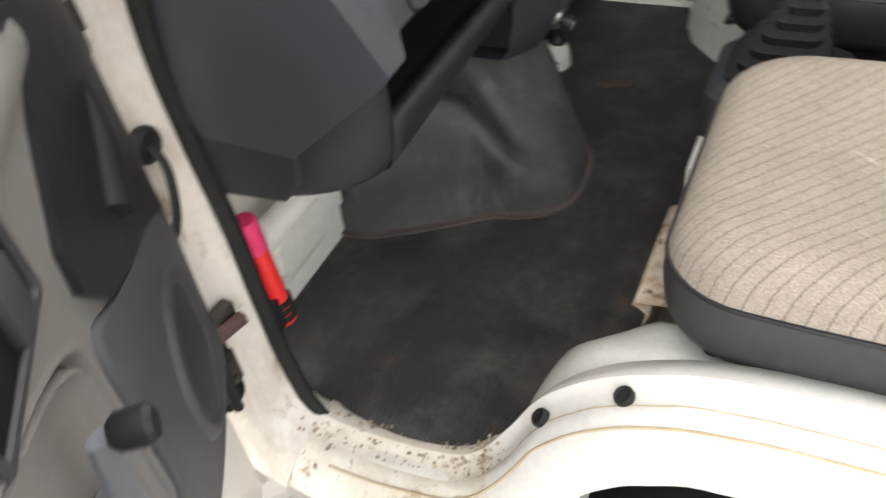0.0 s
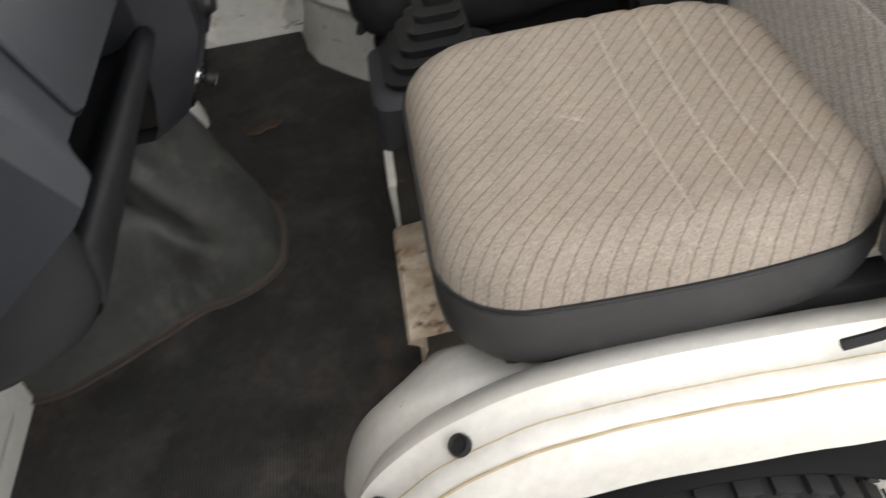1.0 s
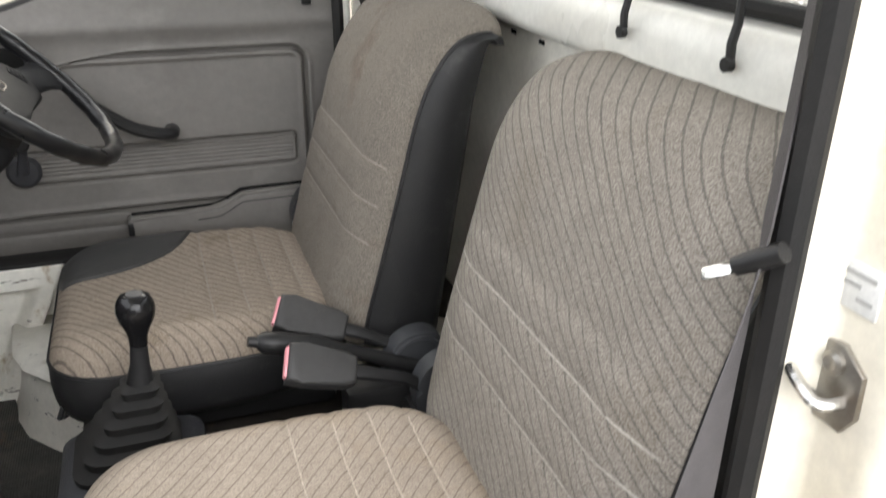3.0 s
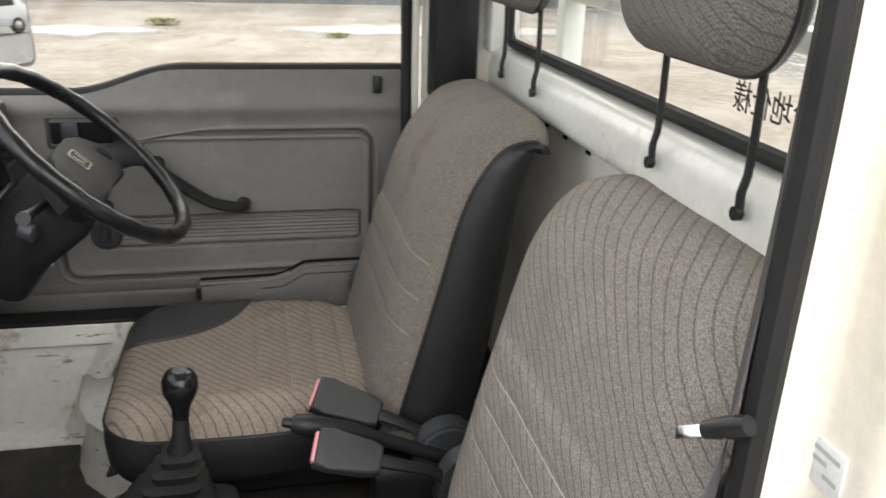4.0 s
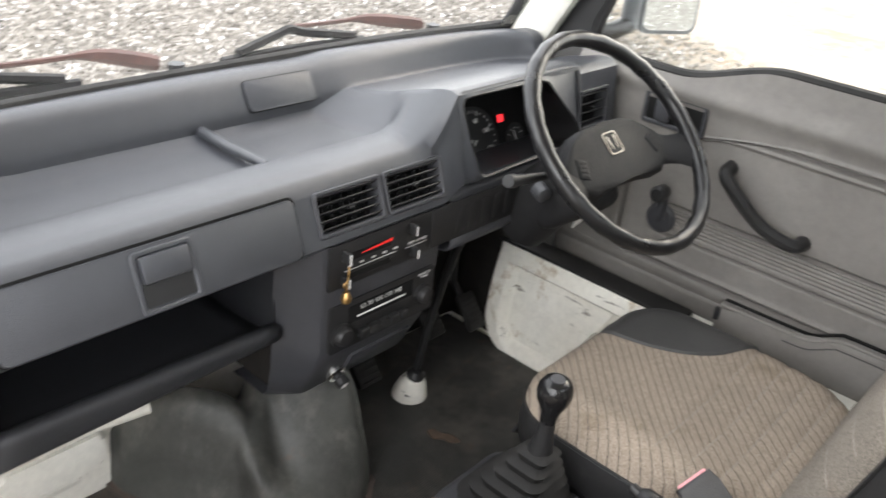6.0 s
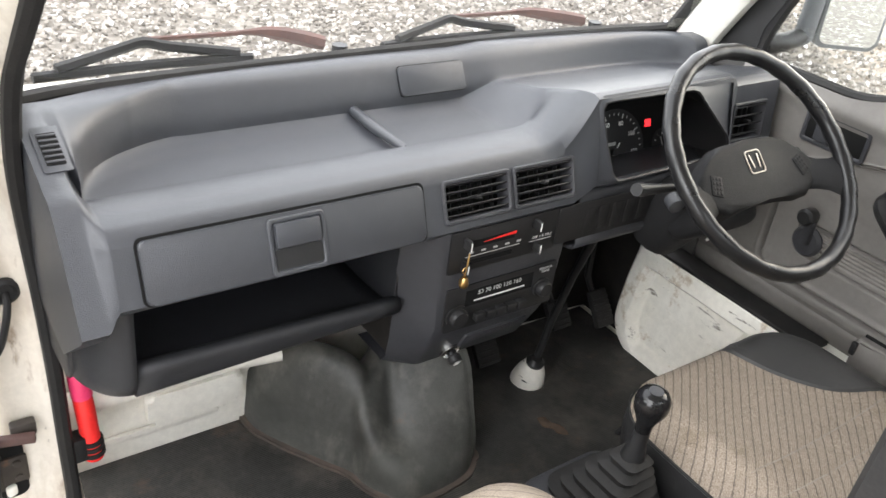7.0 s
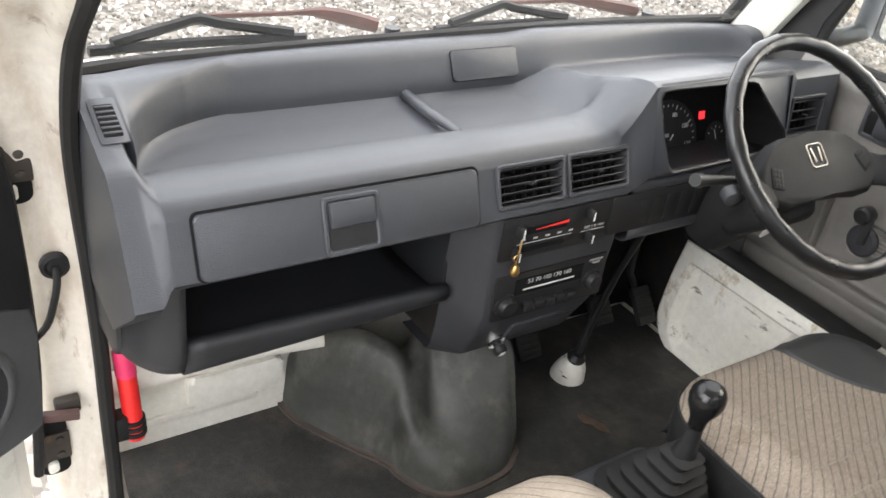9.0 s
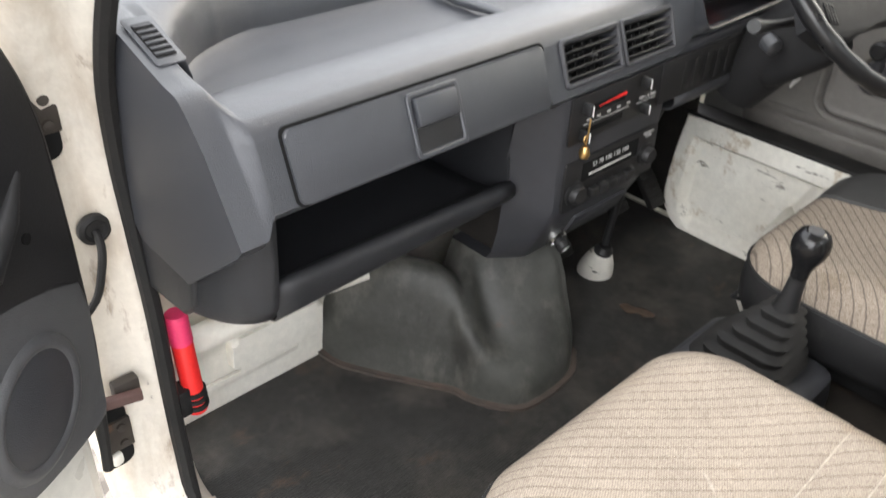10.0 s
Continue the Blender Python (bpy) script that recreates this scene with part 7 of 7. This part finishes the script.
    kr = 1.0 if side > 0 else 0.68
    place("winder_knob", lathe([(0.010 * kr, 0.0), (0.015 * kr, 0.006 * kr), (0.016 * kr, 0.028 * kr), (0.012 * kr, 0.033 * kr), (0.001, 0.034 * kr)], Matrix(((1, 0, 0, wx + kx), (0, 0, -1, -0.034), (0, 1, 0, wz + kz), (0, 0, 0, 1))), 20), BLACK)
    place("lock_button", box((0.898, -0.004, 1.178), (0.018, 0.012, 0.034), 0.003), BLACK, label="black lock slide")
    if side < 0:
        place("speaker_panel", plate(smooth_path([(-0.012, 0.690), (0.12, 0.711), (0.24, 0.755), (0.28, 0.80), (0.27, 0.88), (0.26, 0.99), (0.20, 0.972), (0.127, 0.944), (0.06, 0.922), (-0.020, 0.885), (-0.018, 0.79), (-0.012, 0.690)], 4)[:-1], Matrix(((1, 0, 0, 0), (0, 0, -1, 0.010), (0, 1, 0, 0), (0, 0, 0, 1))), 0.016, 0.006, 3), SPEAKER_GREY, label="dark grey moulded panel round the speaker", sharp=50)
        place("kick_ridge", tube([(0.034, -0.004, 1.050), (0.070, -0.007, 1.018), (0.118, -0.006, 0.985)], [0.004, 0.012, 0.016], 10), BLACK)
        sm = Matrix(((1, 0, 0, 0.100), (0, 0, -1, -0.004), (0, 1, 0, 0.806), (0, 0, 0, 1)))
        place("speaker_rim", lathe([(0.082, 0.0), (0.079, 0.005), (0.072, 0.008), (0.066, 0.007), (0.063, 0.004)], sm, 36), SPEAKER_GREY)
        place("speaker_mesh", lathe([(0.065, 0.004), (0.045, 0.008), (0.001, 0.010)], sm, 36), DASH_DARK, label="round dark speaker grille")
        place("panel_screw", lathe([(0.006, 0.0), (0.006, 0.003), (0.001, 0.003)], Matrix(((1, 0, 0, 0.050), (0, 0, -1, -0.006), (0, 1, 0, 0.985), (0, 0, 0, 1))), 12), DEEP)
        place("hinge_seal", tube(smooth_path([(-0.001, 0.006, 0.60), (-0.012, 0.004, 0.70), (-0.021, 0.002, 0.79), (-0.024, 0.002, 0.885), (-0.023, 0.002, 0.97), (-0.019, 0.002, 1.062), (-0.007, 0.003, 1.119), (0.012, 0.004, 1.165), (0.030, 0.006, 1.205)], 4), 0.007, 8), RUBBER, label="black rubber seal along the hinge edge")
    # window: pane, frame
    fr = smooth_path([(0.128, 0.03, 1.162), (0.136, 0.03, 1.216), (0.190, 0.028, 1.331), (0.34, 0.024, 1.50), (0.57, 0.015, 1.67)], 4) + [(0.93, 0.012, 1.68), (0.955, 0.014, 1.64), (0.968, 0.026, 1.21)]
    place("window_frame", tube(fr, 0.016, 8), BLACK, label="black window frame")
    place("front_quarter", plate([(0.0, 1.14), (0.13, 1.15), (0.136, 1.216), (0.190, 1.331), (0.255, 1.41), (0.345, 1.505), (0.56, 1.68), (0.50, 1.69), (0.26, 1.50), (0.11, 1.332), (0.02, 1.19)], Matrix(((1, 0, 0, 0), (0, 0, 1, 0.012), (0, 1, 0, 0), (0, 0, 0, 1))), 0.02, 0.0), BLACK, label="black corner piece behind the mirror")
    bm = bmesh.new()
    bm.faces.new([bm.verts.new((x, 0.028 - (z - 1.16) * 0.04, z)) for x, z in ((0.13, 1.16), (0.965, 1.20), (0.955, 1.66), (0.56, 1.66), (0.19, 1.33))])
    pane = place("pane", bm, GLASS, thick=0.004)
    pane.visible_shadow = False
    return d


door(1, Matrix.Translation((-0.25, 0.650, 0)))
a = radians(51)
door(-1, Matrix(((math.cos(a), -math.sin(a), 0, -0.196), (-math.sin(a), -math.cos(a), 0, -0.697), (0, 0, 1, 0), (0, 0, 0, 1))))


# side mirror on the driver's door
def side_mirror():
    s = thing("side_mirror", -0.06, 0.72, 1.2, "grey-cased rectangular door mirror on the driver's side", "mirror")
    # the face looks back along the car
    m = basis((-0.073, 0.88, 1.285), (0.50, 0.866, 0.0), (-0.06, 0, 1))
    part("housing", loft([[tuple(m @ Vector((x * g, y * g, z))) for x, y in round_rect(-0.068, -0.112, 0.068, 0.112, 0.022)] for z, g in ((0.002, 0.97), (0.0, 1.0), (-0.02, 1.0), (-0.04, 0.9), (-0.05, 0.6))]), PLASTIC_GREY, s, "grey mirror housing")
    part("mirror_glass", plate(round_rect(-0.060, -0.104, 0.060, 0.104, 0.018), m @ pose(0, 0, 0.001), 0.0025, 0.0), MIRROR, s, "mirror glass")
    part("arm", tube([(-0.125, 0.69, 1.178), (-0.12, 0.75, 1.182), (-0.118, 0.805, 1.19)], [0.020, 0.018, 0.018], 10), BLACK, s)
    part("stay", tube([(-0.122, 0.815, 1.42), (-0.120, 0.81, 1.30), (-0.118, 0.805, 1.185)], [0.016, 0.018, 0.020], 10), PLASTIC_GREY, s)


side_mirror()


# wipers outside
def wiper(y0, y1, pivot, label):
    w = thing("wiper", pivot[0], pivot[1], pivot[2], label, "wiper", group="windscreen wipers")
    part("blade", tube(smooth_path([(-0.330, y0, 1.170), (-0.345, (y0 + y1) / 2, 1.168), (-0.338, y1, 1.168)], 5), 0.007, 6), RUBBER, w)
    part("blade_bridge", tube(smooth_path([(-0.333, y0 + 0.03, 1.178), (-0.352, y0 + 0.12, 1.192), (-0.356, (y0 + y1) / 2, 1.197), (-0.352, y1 - 0.12, 1.190), (-0.340, y1 - 0.02, 1.176)], 4), 0.0075, 6), RUBBER, w)
    mid = (y0 + y1) / 2
    part("arm", tube(smooth_path([(-0.358, mid, 1.200), (-0.385, mid + 0.12, 1.190), (-0.385, mid + 0.20, 1.188), (-0.36, pivot[1] - 0.02, 1.172)], 4), [0.004] * 7 + [0.006, 0.009, 0.011, 0.012, 0.012, 0.011], 6), WIPER_RUST, w, "faded brown wiper arm")
    part("pivot", tube([(pivot[0], pivot[1], pivot[2] - 0.03), (pivot[0], pivot[1], pivot[2] + 0.01)], 0.013, 10), BLACK, w)


wiper(-0.555, -0.25, (-0.345, -0.10, 1.163), "black wiper with faded brown arm at the foot of the windscreen")
wiper(-0.03, 0.27, (-0.345, 0.46, 1.163), "black wiper with faded brown arm at the foot of the windscreen")

# cargo guard behind the cab
gd = thing("cargo_guard", 1.0, 0, 0.6, "white tubular guard frame behind the cab", "guard frame")
for y in (0.60, -0.58):
    part("post", box((1.02, y, 1.20), (0.045, 0.045, 1.20), 0.008), PAINT_CLEAN, gd)
for z in (1.36, 1.70):
    part("rail", box((1.02, 0.01, z), (0.035, 1.14, 0.03), 0.008), PAINT_CLEAN, gd)
for y in (0.2, -0.19):
    part("bar", box((1.02, y, 1.53), (0.02, 0.02, 0.31), 0.004), PAINT_CLEAN, gd)
part("bed_floor", box((1.9, 0.0, 0.62), (1.9, 1.30, 0.06), 0.01), PAINT_CLEAN, gd)
for y in (-0.65, 0.65):
    part("bed_side", box((1.9, y, 0.78), (1.9, 0.03, 0.28), 0.008), PAINT_CLEAN, gd)

# sticker on the rear glass, printed to be read from outside
dc = thing("window_sticker", 0.898, -0.3, 1.31, "black lettering sticker on the rear glass", "sticker")
text("lettering", "\u5bd2\u51b7\u5730\u4ed5\u69d8", 0.034, basis((0.8975, -0.305, 1.312), (0, 1, 0), (0, 0, 1)), BLACK, dc)


# dark sheets and a box added to keep the space under the dash dark
VOID_BLACK = mat("black_void_filler", (0.012, 0.0115, 0.011), 0.95, second=(0.02, 0.018, 0.016), scale=30, grain=0.4, grain_scale=200, spec=0.1)
single("insulation", grid(lambda u, v: (-0.318 + 0.006 * noise.noise(Vector((u * 14, v * 14, 0))) + 0.06 * max(0, v - 0.64), u, v), span(0.08, 0.60, 24), span(0.49, 1.12, 24)), VOID_BLACK, "black sheet added to darken the front wall above the pedals", "insulation", kind="structure", thick=0.006)
# added to darken the pale side wall ahead of the footwell panel
single("side_insulation", box((-0.27, 0.598, 0.76), (0.17, 0.012, 0.56), 0.004), VOID_BLACK, "black sheet added to darken the side wall beside the pedals", "insulation", kind="structure")
# assumed box, added as dark filling under the dash
single("heater_box", box((-0.16, -0.02, 0.86), (0.20, 0.24, 0.22), 0.02), VOID_BLACK, "assumed black heater box added to darken the space under the dashboard", "heater")


# parked cars across the yard, seen in the door mirror
def parked_car(x, y, turn, paint, label):
    c = thing("car", x, y, 0, label, "car", group="parked cars in the yard")
    m = pose(x, y, 0, 0, 0, turn)
    side = smooth_path([(-1.75, 0.30), (-1.78, 0.62), (-1.70, 0.80), (-0.95, 0.92), (-0.45, 1.38), (0.2, 1.45), (1.0, 1.40), (1.55, 0.98), (1.74, 0.88), (1.78, 0.5), (1.75, 0.30)], 3)
    part("body", loft([[tuple(m @ Vector((px * g, w, pz if pz < 0.95 else 0.95 + (pz - 0.95) * h))) for px, pz in side] for w, g, h in ((-0.74, 0.96, 0.85), (-0.72, 0.99, 0.95), (-0.6, 1.0, 1.0), (0.6, 1.0, 1.0), (0.72, 0.99, 0.95), (0.74, 0.96, 0.85))]), paint, c, sharp=50)
    for s in (-1, 1):
        for px0, px1 in ((-0.62, 0.22), (0.30, 1.12)):
            part("side_window", plate([(px0, 0.98), (px1, 0.98), (px1 - 0.04, 1.30), (px0 + (0.28 if px0 < 0 else 0.02), 1.30)], m @ Matrix(((1, 0, 0, 0), (0, 0, s, s * 0.735), (0, 1, 0, 0), (0, 0, 0, 1))), 0.006, 0), BLACK, c)
        for px in (-1.1, 1.12):
            part("wheel", lathe([(0.12, 0.0), (0.18, 0.012), (0.27, 0.01), (0.285, -0.02), (0.285, -0.13)], m @ Matrix(((1, 0, 0, px), (0, 0, s, s * 0.74), (0, 1, 0, 0.285), (0, 0, 0, 1))), 24), TYRE, c)
            part("hub_cap", lathe([(0.16, 0.0), (0.12, 0.02), (0.001, 0.022)], m @ Matrix(((1, 0, 0, px), (0, 0, s, s * 0.742), (0, 1, 0, 0.285), (0, 0, 0, 1))), 20), STEEL, c)
    part("windscreen", box((-0.71, 0, 1.16), (0.02, 1.16, 0.50), 0.01, (0, 47, 0)), BLACK, c).data.transform(m)
    for w in (-0.52, 0.52):
        part("headlight", box((-1.76, w, 0.66), (0.05, 0.24, 0.13), 0.02), CHROME, c).data.transform(m)


SILVER = mat("silver_car_paint", (0.42, 0.43, 0.45), 0.3, 0.4, coat=0.5)
CAR_RED = mat("dark_red_car_paint", (0.25, 0.03, 0.03), 0.3, coat=0.5)
parked_car(33.5, 13.6, 65, PAINT_CLEAN, "white compact car parked across the yard")
parked_car(32.0, 8.6, 65, SILVER, "silver compact car parked across the yard")
parked_car(20.0, 1.4, 65, CAR_RED, "dark red compact car parked across the yard")
